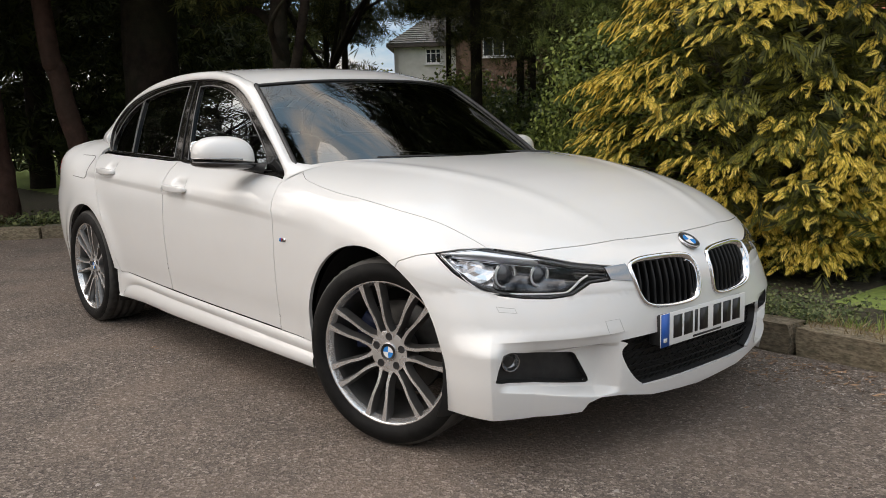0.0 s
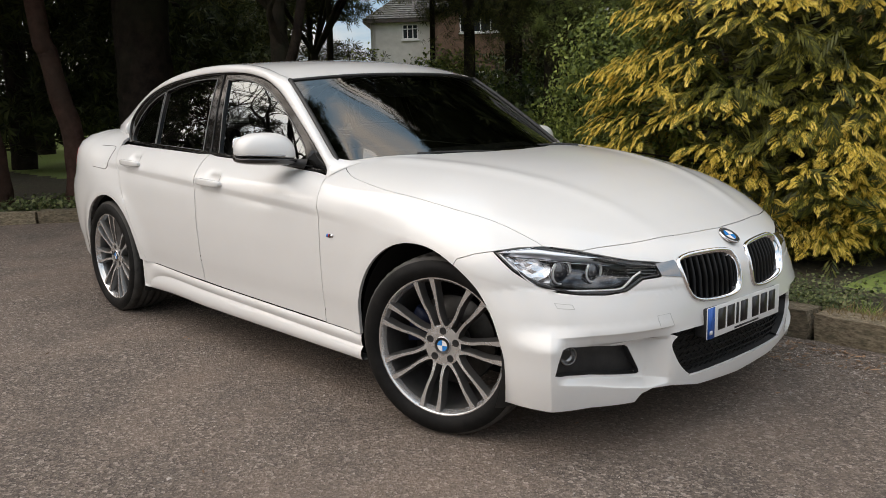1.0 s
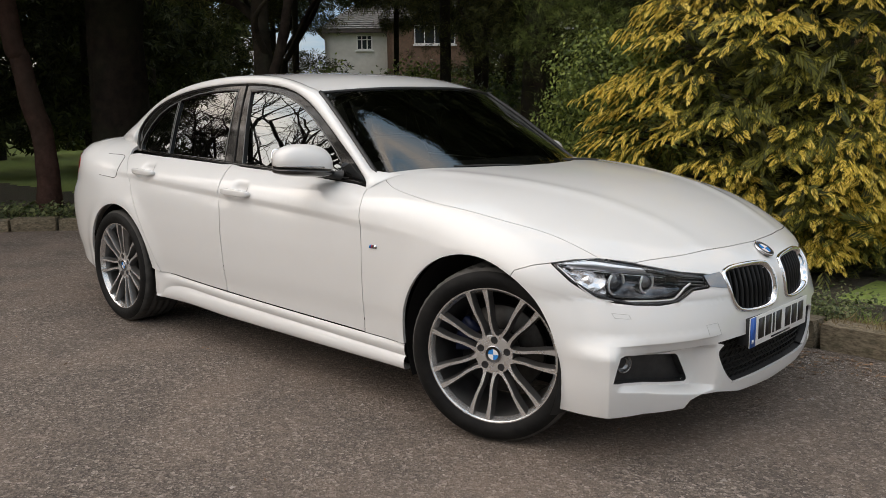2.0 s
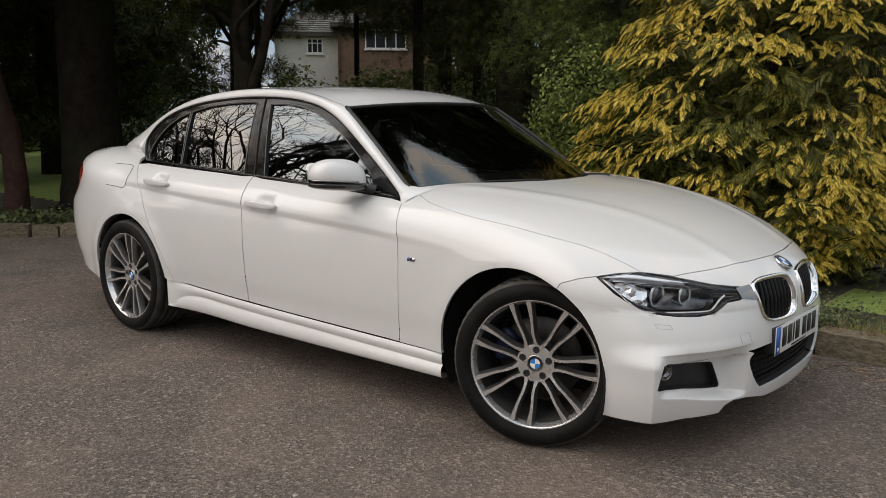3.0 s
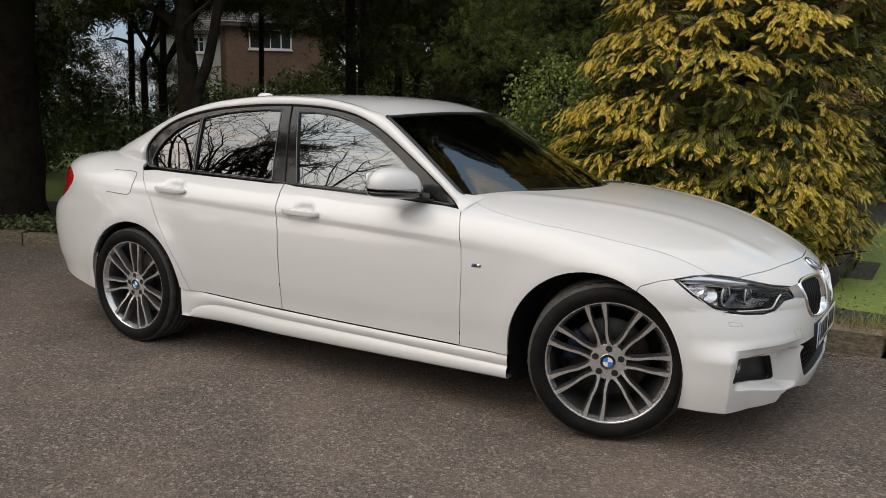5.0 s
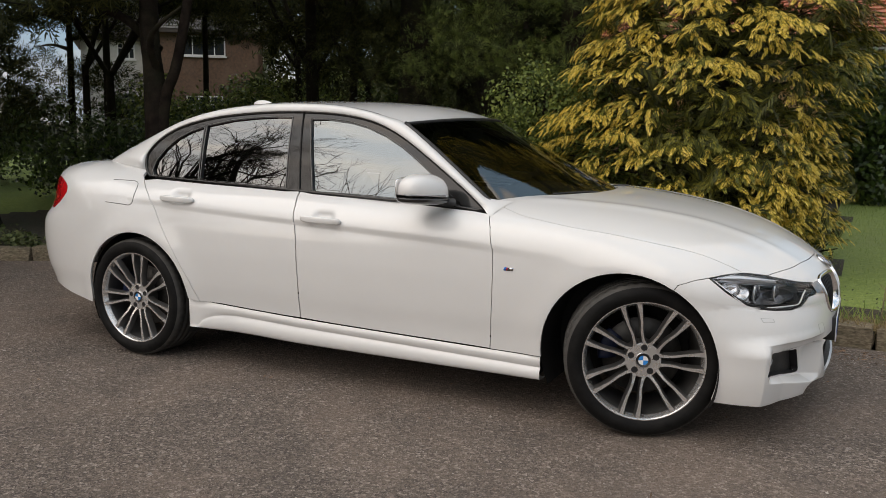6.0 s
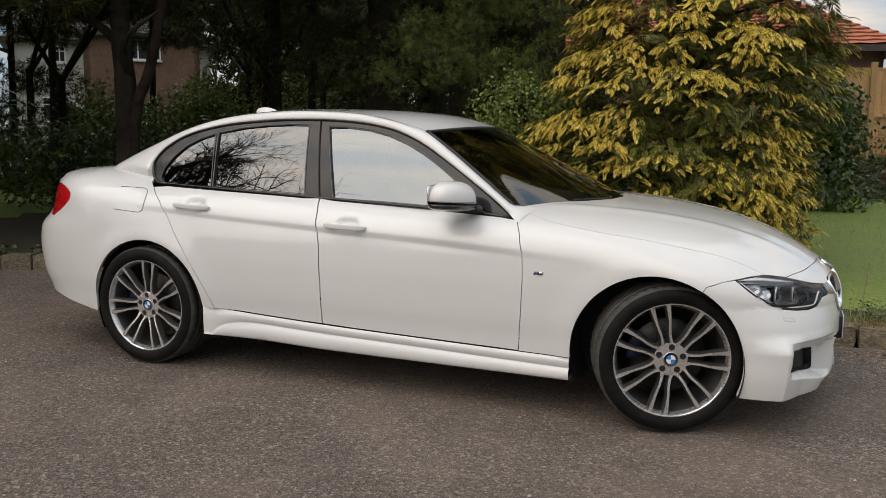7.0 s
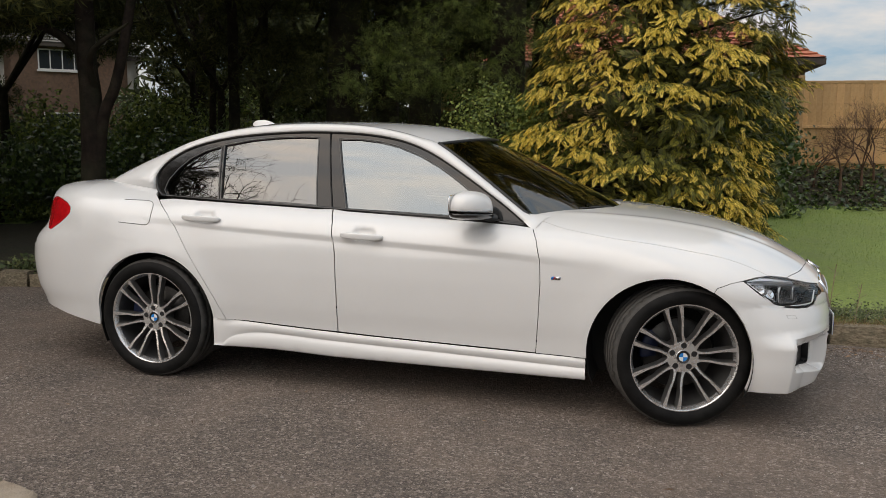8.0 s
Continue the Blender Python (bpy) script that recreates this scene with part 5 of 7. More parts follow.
M_SLAT = mat("slat_black", (0.004, 0.004, 0.0045), 0.33, col2=(0.007, 0.007, 0.007), scale=20, spec=0.3)
M_MESH = mat("intake_black", (0.005, 0.005, 0.005), 0.6, col2=(0.008, 0.008, 0.008), scale=20, spec=0.2)
M_COVER_GAP = mat("cover_gap", (0.42, 0.42, 0.41), 0.7)
build_front()


# ---- the car: mirrors and handles ----
def build_fittings():
    for sg in (1, -1):
        mr = new("door_mirror")
        mr.parent = car
        if sg > 0:
            # set a little lower and closer in
            mr.matrix_basis = pose(-0.02, -0.055, -0.04)
        # cap: rounded in front, flat behind
        vs, fs = superquad((0, 0, 0), (1, 1, 1), 0.75, 0.75, 18, 28)
        out = []
        for x, y, z in vs:
            xx = x if x > 0 else x * 0.72
            zt = z * (1.0 if z > 0 else 0.10)
            lean = 0.012 * y
            out.append((0.418 + 0.097 * xx * (1 - 0.12 * y) - 0.02 * y, sg * (0.920 + 0.122 * y), 0.985 + 0.097 * zt * (1 - 0.10 * y) + lean))
        fix_normals(mesh_ob("cap", out, fs, M_PAINT, mr))
        out = []
        for x, y, z in vs:
            xx = x if x > 0 else x * 0.76
            zt = z if z < 0 else z * 0.45
            out.append((0.418 + 0.101 * xx * (1 - 0.12 * y) - 0.02 * y, sg * (0.918 + 0.127 * y), 0.968 + 0.026 * zt + 0.008 * y))
        fix_normals(mesh_ob("lower_shell", out, fs, M_BLACK_GLOSS, mr))
        # indicator strip
        pts = [Vector((0.418 + 0.102 * math.cos(t) * (1 - 0.12 * math.sin(t)) - 0.02 * math.sin(t), sg * (0.918 + 0.128 * math.sin(t)), 0.986 + 0.007 * math.sin(t))) for t in [lerp(-0.3, 1.5, i / 14) for i in range(15)]]
        vs2, fs2 = tube(pts, 0.0038, 6)
        mesh_ob("indicator", vs2, fs2, M_EAR, mr)
        # glass, facing back
        g = superquad((0.349, sg * 0.925, 1.018), (0.006, 0.1, 0.048), 0.35, 0.7, 10, 20)
        fix_normals(mesh_ob("mirror_glass", g[0], g[1], M_CHROME, mr))
        # foot
        vs3, fs3 = tube([Vector((0.50, sg * 0.765, 0.935)), Vector((0.475, sg * 0.81, 0.948)), Vector((0.445, sg * 0.87, 0.962))], [0.038, 0.026, 0.024], 10)
        vs3 = [Vector((v.x, v.y, 0.95 + (v.z - 0.95) * 0.6)) for v in vs3]
        mesh_ob("foot", vs3, fs3, M_PLASTIC, mr)
        tri = [(0.66, 0.926), (0.50, 0.937), (0.455, 1.0), (0.47, 1.035), (0.56, 0.97)]
        panel("mirror_base", tri, glass_map(0.010), M_TRIM, car, step=0.03, gap=0, depth=0.01, flip_y=sg < 0)
        for name, hx, hz in (("door_handle", -0.15, 0.838), ("door_handle", -1.09, 0.897)):
            w = side_w(hx, hz)
            vs, fs = superquad((0, 0, 0), (0.117, 0.013, 0.0165), 0.55, 0.5, 12, 24)
            out = []
            for x, y, z in vs:
                bow = 0.015 * (1 - (x / 0.118) ** 4)
                wx = side_w(hx + x, hz)
                out.append((hx + x, sg * (wx + 0.011 + bow + y), hz + z - 0.05 * x * 0.6))
            fix_normals(mesh_ob(name, out, fs, M_PAINT, car))


build_fittings()


# ---- the car: wheels ----
def wheel_face(r):
    """How far out the spokes' face lies at radius r."""
    return curve_at([(0.0, 0.074), (0.06, 0.075), (0.11, 0.083), (0.18, 0.093), (0.25, 0.099)], r)


def make_wheel(name, half, phase):
    wh = new(name)
    # tyre with tread grooves
    seg = 144
    prof = [(0.250, half - 0.013), (0.257, half - 0.006), (0.266, half + 0.001), (0.283, half + 0.006), (0.300, half + 0.003), (0.316, half - 0.008), (0.325, half - 0.020)]
    grooves = (-0.62, -0.22, 0.22, 0.62)
    prof2 = list(prof)
    o = half - 0.026
    prof2.append((0.3285, o))
    for g in sorted(grooves, reverse=True):
        c = g * o
        prof2 += [(0.331, c + 0.0065), (0.323, c + 0.004), (0.323, c - 0.004), (0.331, c - 0.0065)]
    prof2.append((0.3285, -o))
    prof2 += [(r, -x) for r, x in reversed(prof)]
    vs = []
    for i in range(seg):
        t = 2 * math.pi * i / seg
        for k, (r, x) in enumerate(prof2):
            rr = r
            if i % 3 == 0 and (7 <= k <= 9 or len(prof2) - 10 <= k <= len(prof2) - 8):
                rr -= 0.0055
            vs.append((rr * math.cos(t), -x, rr * math.sin(t)))
    np2 = len(prof2) - 1
    fix_normals(mesh_ob("tyre", vs, grid_faces(seg, len(prof2), True), None, wh, mats=[M_RUBBER, M_SIDEWALL], index=[0 if 5 <= (q % np2) < np2 - 5 else 1 for q in range(seg * np2)]))
    # rim: lip, barrel, hub and spokes
    f = half - 0.012
    lip = [(0.252, f - 0.008), (0.2565, f), (0.2555, f + 0.003), (0.250, f + 0.0025), (0.2455, f - 0.002), (0.243, f - 0.012), (0.236, f - 0.022), (0.231, f - 0.05), (0.220, f - 0.10), (0.218, -f), (0.246, -f - 0.005)]
    vs, fs = solid_rev([(r, -o) for r, o in lip], 96)
    nl = len(lip) - 1
    idx = [0 if (k % nl) < 6 else 1 for k in range(len(fs))]
    sh = f - 0.099

    def add(v2, f2, i2):
        b = len(vs)
        vs.extend(v2)
        fs.extend([tuple(b + q for q in fc) for fc in f2])
        idx.extend(i2)

    for k in range(7):
        th = radians(phase) + 2 * math.pi * k / 7
        for sg in (1, -1):
            rows = []
            m = 14
            for i in range(m):
                t = i / (m - 1)
                r = lerp(0.060, 0.246, t)
                lat = sg * curve_at([(0, 0.0225), (0.14, 0.0185), (0.3, 0.0195), (0.55, 0.0275), (0.8, 0.0325), (1, 0.0345)], t)
                hw = curve_at([(0, 0.012), (0.14, 0.0068), (0.5, 0.0066), (0.8, 0.0088), (1, 0.0118)], t)
                er = Vector((math.cos(th), 0, math.sin(th)))
                et = Vector((-math.sin(th), 0, math.cos(th)))
                y = -(wheel_face(r) + sh)
                c = er * r + et * lat + Vector((0, y, 0))
                rows += [c - et * (hw + 0.005) + Vector((0, 0.034, 0)), c - et * hw + Vector((0, 0.003, 0)), c - et * (hw - 0.0015), c + et * (hw - 0.0015), c + et * hw + Vector((0, 0.003, 0)), c + et * (hw + 0.005) + Vector((0, 0.034, 0))]
            fc = grid_faces(m, 6)
            add(rows, fc, [0 if (q % 5) == 2 else 1 for q in range(len(fc))])
    # hub disc
    hub = [(0.0, -(0.0735 + sh)), (0.034, -(0.0740 + sh)), (0.066, -(0.0755 + sh)), (0.074, -(0.074 + sh)), (0.078, -(0.055 + sh)), (0.078, -0.02)]
    hv, hf = solid_rev(hub, 48)
    add([Vector(v) for v in hv], hf, [0 if (q % 5) < 3 else 1 for q in range(len(hf))])
    rim = mesh_ob("rim", vs, fs, None, wh, "machined silver twin-spoke alloy rim", mats=[M_ALU, M_ALU_DARK], index=idx)
    fix_normals(rim)
    rim.data.set_sharp_from_angle(angle=radians(38))
    for k in range(5):
        a = radians(phase + 14) + 2 * math.pi * k / 5
        c = Vector((0.0545 * math.cos(a), -(0.0752 + sh), 0.0545 * math.sin(a)))
        v2 = [(c.x + r * math.cos(t), c.y + o, c.z + r * math.sin(t)) for t in [2 * math.pi * i / 18 for i in range(18)] for r, o in [(0.0, -0.0008), (0.0118, -0.0008), (0.0132, -0.0012), (0.0142, 0.001)]]
        fix_normals(mesh_ob("wheel_bolt", v2, grid_faces(18, 4, True), M_CHAR, wh))
    roundel((0, -(0.0765 + sh), 0), (0, -1, 0), (0, 0, 1), 0.033, wh, "centre_cap")
    # brake
    dv, df = solid_rev([(0.07, -0.01), (0.165, -0.01), (0.168, -0.006), (0.168, 0.014), (0.07, 0.014)], 48)
    fix_normals(mesh_ob("brake_disc", [(x, y + 0.005, z) for x, y, z in dv], df, M_DISC, wh))
    bv, bf = solid_rev([(0.0, -0.045), (0.07, -0.04), (0.072, 0.02)], 32)
    fix_normals(mesh_ob("hub_carrier", bv, bf, M_UNDER, wh))
    cv = []
    for i in range(9):
        a = radians(lerp(140, 185, i / 8))
        for r, o in ((0.11, -0.03), (0.178, -0.035), (0.185, -0.02), (0.185, 0.03), (0.11, 0.03)):
            cv.append((r * math.cos(a), o, r * math.sin(a)))
    cf = grid_faces(9, 5, False, True) + [tuple(range(5)), tuple(range(40, 45))]
    fix_normals(mesh_ob("caliper", cv, cf, M_CALIPER, wh, "blue brake caliper"))
    return wh


STEER = 18.5
def build_wheels():
    f = make_wheel("wheel", 0.130, 1.0)
    f.parent = car
    f.matrix_basis = pose(1.410, -0.761, 0.331, 0, 0, STEER)
    r = make_wheel("wheel", 0.1255, 83.0)
    r.parent = car
    r.matrix_basis = pose(-1.405, -0.783, 0.331)
    copy_thing(f, pose(1.394, 0.761, 0.331, 0, 0, 180 + STEER))
    copy_thing(r, pose(-1.405, 0.783, 0.331, 0, 0, 180))


build_wheels()


# ---- the car: wells, floor and cabin ----
def build_inside():
    for sg in (1, -1):
        for (cx, cz), in ((ARCH_F,), (ARCH_R,)):
            vs = []
            for i in range(37):
                t = radians(lerp(-25, 205, i / 36))
                for r, w in ((ARCH_RAD + 0.002, 0.868), (ARCH_RAD + 0.012, 0.84), (ARCH_RAD + 0.014, 0.56)):
                    vs.append((cx + r * math.cos(t), sg * w, cz + r * math.sin(t)))
            fix_normals(mesh_ob("arch_liner", vs, grid_faces(37, 3), M_UNDER, car))
            vs = [(cx + (ARCH_RAD + 0.02) * math.cos(radians(lerp(-25, 205, i / 36))), sg * 0.565, cz + (ARCH_RAD + 0.02) * math.sin(radians(lerp(-25, 205, i / 36)))) for i in range(37)]
            mesh_ob("well_wall", vs, [tuple(range(37))], M_UNDER, car, smooth=False)
    # floor pan
    part("floor_pan", box_bm(-1.0, 0.97, -0.82, 0.82, 0.19, 0.26, 0.01), M_UNDER, car)
    part("under_tray", box_bm(0.9, 2.02, -0.55, 0.55, 0.20, 0.24, 0.01), M_UNDER, car)
    part("rear_floor", box_bm(-1.95, -0.95, -0.52, 0.52, 0.36, 0.41, 0.01), M_UNDER, car)
    for x0, x1 in ((1.76, 1.9),):
        part("closing_panel", box_bm(x0, x1, -0.72, 0.72, 0.21, 0.27, 0.01), M_UNDER, car)
    # dark lining behind the outer panels
    vs, fs, keep = [], [], []
    xs = [lerp(-2.15, 1.52, i / 90) for i in range(91)]
    nz = 26
    for x in xs:
        zt = curve_at(K_ZC, x) - 0.035
        if -1.72 < x < 0.78:
            zt = belt_z(x) - 0.02
        for j in range(nz):
            z = lerp(0.26 if x > -1.7 else 0.36, zt, j / (nz - 1))
            vs.append((x, max(side_w(x, z) - 0.028, 0.0), z))
    for f in grid_faces(len(xs), nz):
        c = [sum(vs[i][k] for i in f) / 4 for k in range(3)]
        if any(math.hypot(c[0] - a[0], c[2] - a[1]) < ARCH_RAD + 0.03 for a in (ARCH_F, ARCH_R)):
            continue
        fs.append(f)
    for sg in (1, -1):
        mesh_ob("inner_lining", [(x, sg * y, z) for x, y, z in vs], fs if sg > 0 else [f[::-1] for f in fs], M_UNDER, car)
    part("bulkhead", box_bm(0.70, 0.74, -0.72, 0.72, 0.26, 0.90, 0.01), M_UNDER, car)
    part("parcel_shelf", box_bm(-1.80, -1.30, -0.62, 0.62, 0.96, 0.99, 0.01), M_LEATHER, car)
    # dashboard
    vs = []
    prof = [(0.80, 0.90), (0.68, 0.942), (0.48, 0.962), (0.36, 0.955), (0.30, 0.92), (0.28, 0.80), (0.34, 0.62)]
    for i in range(21):
        y = lerp(-0.70, 0.70, i / 20)
        hump = 0.03 * math.exp(-((y + 0.37) / 0.17) ** 2)
        for x, z in prof:
            vs.append((x, y * (0.80 if x > 0.6 else 0.96), z + (hump if 0.29 < x < 0.5 else 0)))
    fix_normals(mesh_ob("dashboard", vs, grid_faces(21, len(prof)), M_DASH, car))
    # steering wheel
    sw = [Vector((0.19 + 0.04 * math.sin(t), -0.37 + 0.18 * math.cos(t), 0.85 + 0.17 * math.sin(t))) for t in [2 * math.pi * i / 28 for i in range(28)]]
    v, f = tube(sw, 0.017, 8, True)
    wheel = mesh_ob("steering_wheel", v, f, M_LEATHER, car)
    vs, fs = superquad((0.20, -0.37, 0.845), (0.03, 0.075, 0.06), 0.6, 0.6, 10, 16)
    fix_normals(mesh_ob("boss", vs, fs, M_DASH, wheel))
    for t in (0.1, math.pi - 0.1, -math.pi / 2):
        v, f = tube([Vector((0.2, -0.37, 0.845)), Vector((0.19 + 0.04 * math.sin(t), -0.37 + 0.17 * math.cos(t), 0.85 + 0.16 * math.sin(t)))], 0.014, 6)
        mesh_ob("spoke", v, f, M_DASH, wheel)
    # seats
    for x, y, wd in ((-0.30, -0.37, 0.24), (-0.30, 0.37, 0.24), (-1.10, -0.36, 0.28), (-1.10, 0.36, 0.28)):
        seat = new("seat")
        seat.parent = car
        vs, fs = superquad((0, 0, 0), (0.10, wd, 0.33), 0.45, 0.5, 12, 20)
        fix_normals(mesh_ob("backrest", [(x + xx - 0.25 * z, y + yy, 0.74 + z) for xx, yy, z in vs], fs, M_LEATHER, seat))
        vs, fs = superquad((x + 0.22, y, 0.47), (0.28, wd, 0.09), 0.5, 0.5, 10, 20)
        fix_normals(mesh_ob("cushion", vs, fs, M_LEATHER, seat))
        vs, fs = superquad((x - 0.105, y, 1.16), (0.05, 0.125, 0.085), 0.5, 0.6, 10, 18)
        fix_normals(mesh_ob("headrest", vs, fs, M_LEATHER, seat))
    # inner mirror and roof lining
    vs, fs = superquad((0.26, 0.0, 1.25), (0.018, 0.11, 0.033), 0.5, 0.5, 8, 18)
    fix_normals(mesh_ob("inner_mirror", vs, fs, M_PLASTIC, car))
    vs = []
    for i in range(12):
        x = lerp(0.14, -1.28, i / 11)
        for j in range(9):
            s = -1 + j / 4
            vs.append((x, s * 0.55, curve_at([(-1.37, 1.32), (-0.9, 1.39), (-0.5, 1.395), (0.0, 1.37), (0.24, 1.33)], x) - 0.03 * s * s))
    fix_normals(mesh_ob("roof_lining", vs, grid_faces(12, 9), M_LEATHER, car))


build_inside()

# ---- garden walls and houses ----
M_FENCE = mat("fence_timber", (0.70, 0.43, 0.20), 0.8, col2=(0.60, 0.35, 0.15), scale=14, col3=(0.55, 0.35, 0.19), scale3=1.4, bump=0.3, bump_scale=40, rand=0.14)
M_TILE = mat("red_roof_tile", (0.36, 0.115, 0.062), 0.8, col2=(0.44, 0.16, 0.09), scale=5, col3=(0.25, 0.09, 0.06), scale3=1.2, bump=0.2, rand=0.15)
M_SLATE = mat("slate_roof", (0.10, 0.095, 0.09), 0.75, col2=(0.16, 0.15, 0.14), scale=3, col3=(0.12, 0.12, 0.09), scale3=0.8, bump=0.3)
M_RENDER = mat("white_render", (0.62, 0.60, 0.56), 0.9, col2=(0.55, 0.53, 0.49), scale=4, col3=(0.42, 0.40, 0.36), scale3=0.7, bump=0.2, bump_scale=60)
M_BRICK = mat("brown_brick", (0.17, 0.10, 0.065), 0.9, col2=(0.11, 0.07, 0.05), scale=9, col3=(0.2, 0.13, 0.09), scale3=1.0, bump=0.3)
M_FRAME = mat("white_window_frame", (0.72, 0.72, 0.70), 0.5, col2=(0.66, 0.66, 0.64), scale=6)
M_PANE = mat("dark_window_pane", (0.03, 0.035, 0.04), 0.05, spec=0.8)
M_FASCIA = mat("dark_fascia", (0.05, 0.04, 0.035), 0.7, col2=(0.07, 0.055, 0.045), scale=6)
M_BARK = mat("bark", (0.015, 0.011, 0.009), 0.95, col2=(0.032, 0.024, 0.018), scale=9, col3=(0.04, 0.045, 0.025), scale3=1.6, bump=1.0, bump_scale=22, spec=0.12)
M_BARK_RED = mat("reddish_bark", (0.050, 0.027, 0.021), 0.95, col2=(0.085, 0.046, 0.036), scale=9, col3=(0.05, 0.04, 0.03), scale3=1.4, bump=1.0, bump_scale=22, spec=0.12)


def build_kerb():
    rng = random.Random(3)
    k = thing("kerb", "weathered brown stone kerb edging along the drive", "kerb", kind="structure")
    pts = [Vector((x, y, 0)) for x, y in KERB_PATH]
    i = 0
    shapes = []
    for q in range(5):
        bm = bmesh.new()
        bmesh.ops.create_cube(bm, size=1.0)
        bmesh.ops.subdivide_edges(bm, edges=bm.edges, cuts=2, use_grid_fill=True)
        for v in bm.verts:
            edge = sum(abs(abs(c) - 0.5) < 1e-3 for c in v.co)
            if edge >= 2:
                v.co *= 0.955
            n = noise.noise_vector(v.co * 3.1 + Vector((q * 7.3, 0, 0)))
            v.co += n * Vector((0.018, 0.06, 0.07)).length * 0.35
        me = bpy.data.meshes.new("stone")
        bm.to_mesh(me)
        bm.free()
        me.materials.append(M_KERB)
        shapes.append(me)
    while i < len(pts) - 2:
        L = rng.uniform(0.26, 0.52)
        j = i
        while j < len(pts) - 1 and (pts[j] - pts[i]).length < L:
            j += 1
        a, b = pts[i], pts[j]
        d = (b - a)
        ln = d.length
        ang = math.degrees(math.atan2(d.y, d.x))
        c = (a + b) / 2
        n = Vector((d.y, -d.x, 0)).normalized()
        h = rng.uniform(0.115, 0.145)
        ob = new("stone", shapes[rng.randrange(5)])
        ob.parent = k
        off = n * (0.075 + rng.uniform(-0.008, 0.008))
        ob.matrix_basis = pose(c.x + off.x, c.y + off.y, h / 2 - 0.012, rng.uniform(-3, 3), rng.uniform(-2, 2), ang + rng.uniform(-2, 2)) @ Matrix.Diagonal((ln - 0.012, 0.16, h + 0.02, 1))
        i = j


def build_fence():
    fe = thing("garden_fence", "new orange-brown timber panel fence on a bank", "fence")
    p0, p1 = Vector((-4.0, 13.1, 0)), Vector((17.0, 15.2, 0))
    d = (p1 - p0)
    ln = d.length
    ang = math.degrees(math.atan2(d.y, d.x))
    u = d.normalized()
    board = box_bm(-0.072, 0.072, -0.008, 0.008, 0, 1.74, 0.003, 1)
    me = bpy.data.meshes.new("board")
    board.to_mesh(me)
    board.free()
    me.materials.append(M_FENCE)
    n = int(ln / 0.128)
    for i in range(n):
        p = p0 + u * (i * 0.128)
        ob = new("board", me)
        ob.parent = fe
        ob.matrix_basis = pose(p.x, p.y - (0.01 if i % 2 else 0.0), 0.80, 0, 0, ang)
    post = bpy.data.meshes.new("post")
    b = box_bm(-0.055, 0.055, -0.05, 0.05, -0.2, 1.86, 0.006, 1)
    b.to_mesh(post)
    b.free()
    post.materials.append(M_FENCE)
    rail = bpy.data.meshes.new("rail")
    b = box_bm(0, 1.83, -0.02, 0.02, -0.03, 0.03, 0.004, 1)
    b.to_mesh(rail)
    b.free()
    rail.materials.append(M_FENCE)
    k = 0
    s = 0.0
    while s < ln:
        p = p0 + u * s
        ob = new("post", post)
        ob.parent = fe
        ob.matrix_basis = pose(p.x, p.y - 0.04, 0.80, 0, 0, ang)
        for z in (0.95, 1.65, 2.53):
            r = new("rail", rail)
            r.parent = fe
            r.matrix_basis = pose(p.x, p.y - (0.035 if z < 2.4 else 0.0), z, 0, 0, ang)
        s += 1.83


def window(parent, o, u, z0, z1, w0, w1, mullions=2, transom=True):
    """A casement window on a wall through o along u, proud of its face."""
    n = Vector((u.y, -u.x, 0))
    win = new("window")
    win.parent = parent

    def slab(name, a, b, za, zb, d0, d1, m, par):
        vs = []
        for t in (a, b):
            for dd in (d0, d1):
                for z in (za, zb):
                    p = o + u * t + n * dd
                    vs.append((p.x, p.y, z))
        fs = [(0, 1, 3, 2), (4, 6, 7, 5), (0, 4, 5, 1), (2, 3, 7, 6), (0, 2, 6, 4), (1, 5, 7, 3)]
        return mesh_ob(name, vs, fs, m, par, smooth=False)

    slab("pane", w0, w1, z0, z1, 0.004, 0.02, M_PANE, win)
    fw = 0.06
    for a, b, c, d in ((w0, w0 + fw, z0, z1), (w1 - fw, w1, z0, z1), (w0, w1, z0, z0 + fw), (w0, w1, z1 - fw, z1)):
        slab("frame", a, b, c, d, 0.003, 0.05, M_FRAME, win)
    for i in range(1, mullions + 1):
        t = lerp(w0, w1, i / (mullions + 1))
        slab("mullion", t - 0.025, t + 0.025, z0 + fw, z1 - fw, 0.003, 0.045, M_FRAME, win)
    if transom:
        z = lerp(z0, z1, 0.68)
        slab("transom", w0 + fw, w1 - fw, z - 0.02, z + 0.02, 0.003, 0.04, M_FRAME, win)
    slab("sill", w0 - 0.06, w1 + 0.06, z0 - 0.07, z0, 0.002, 0.10, M_FRAME, win)


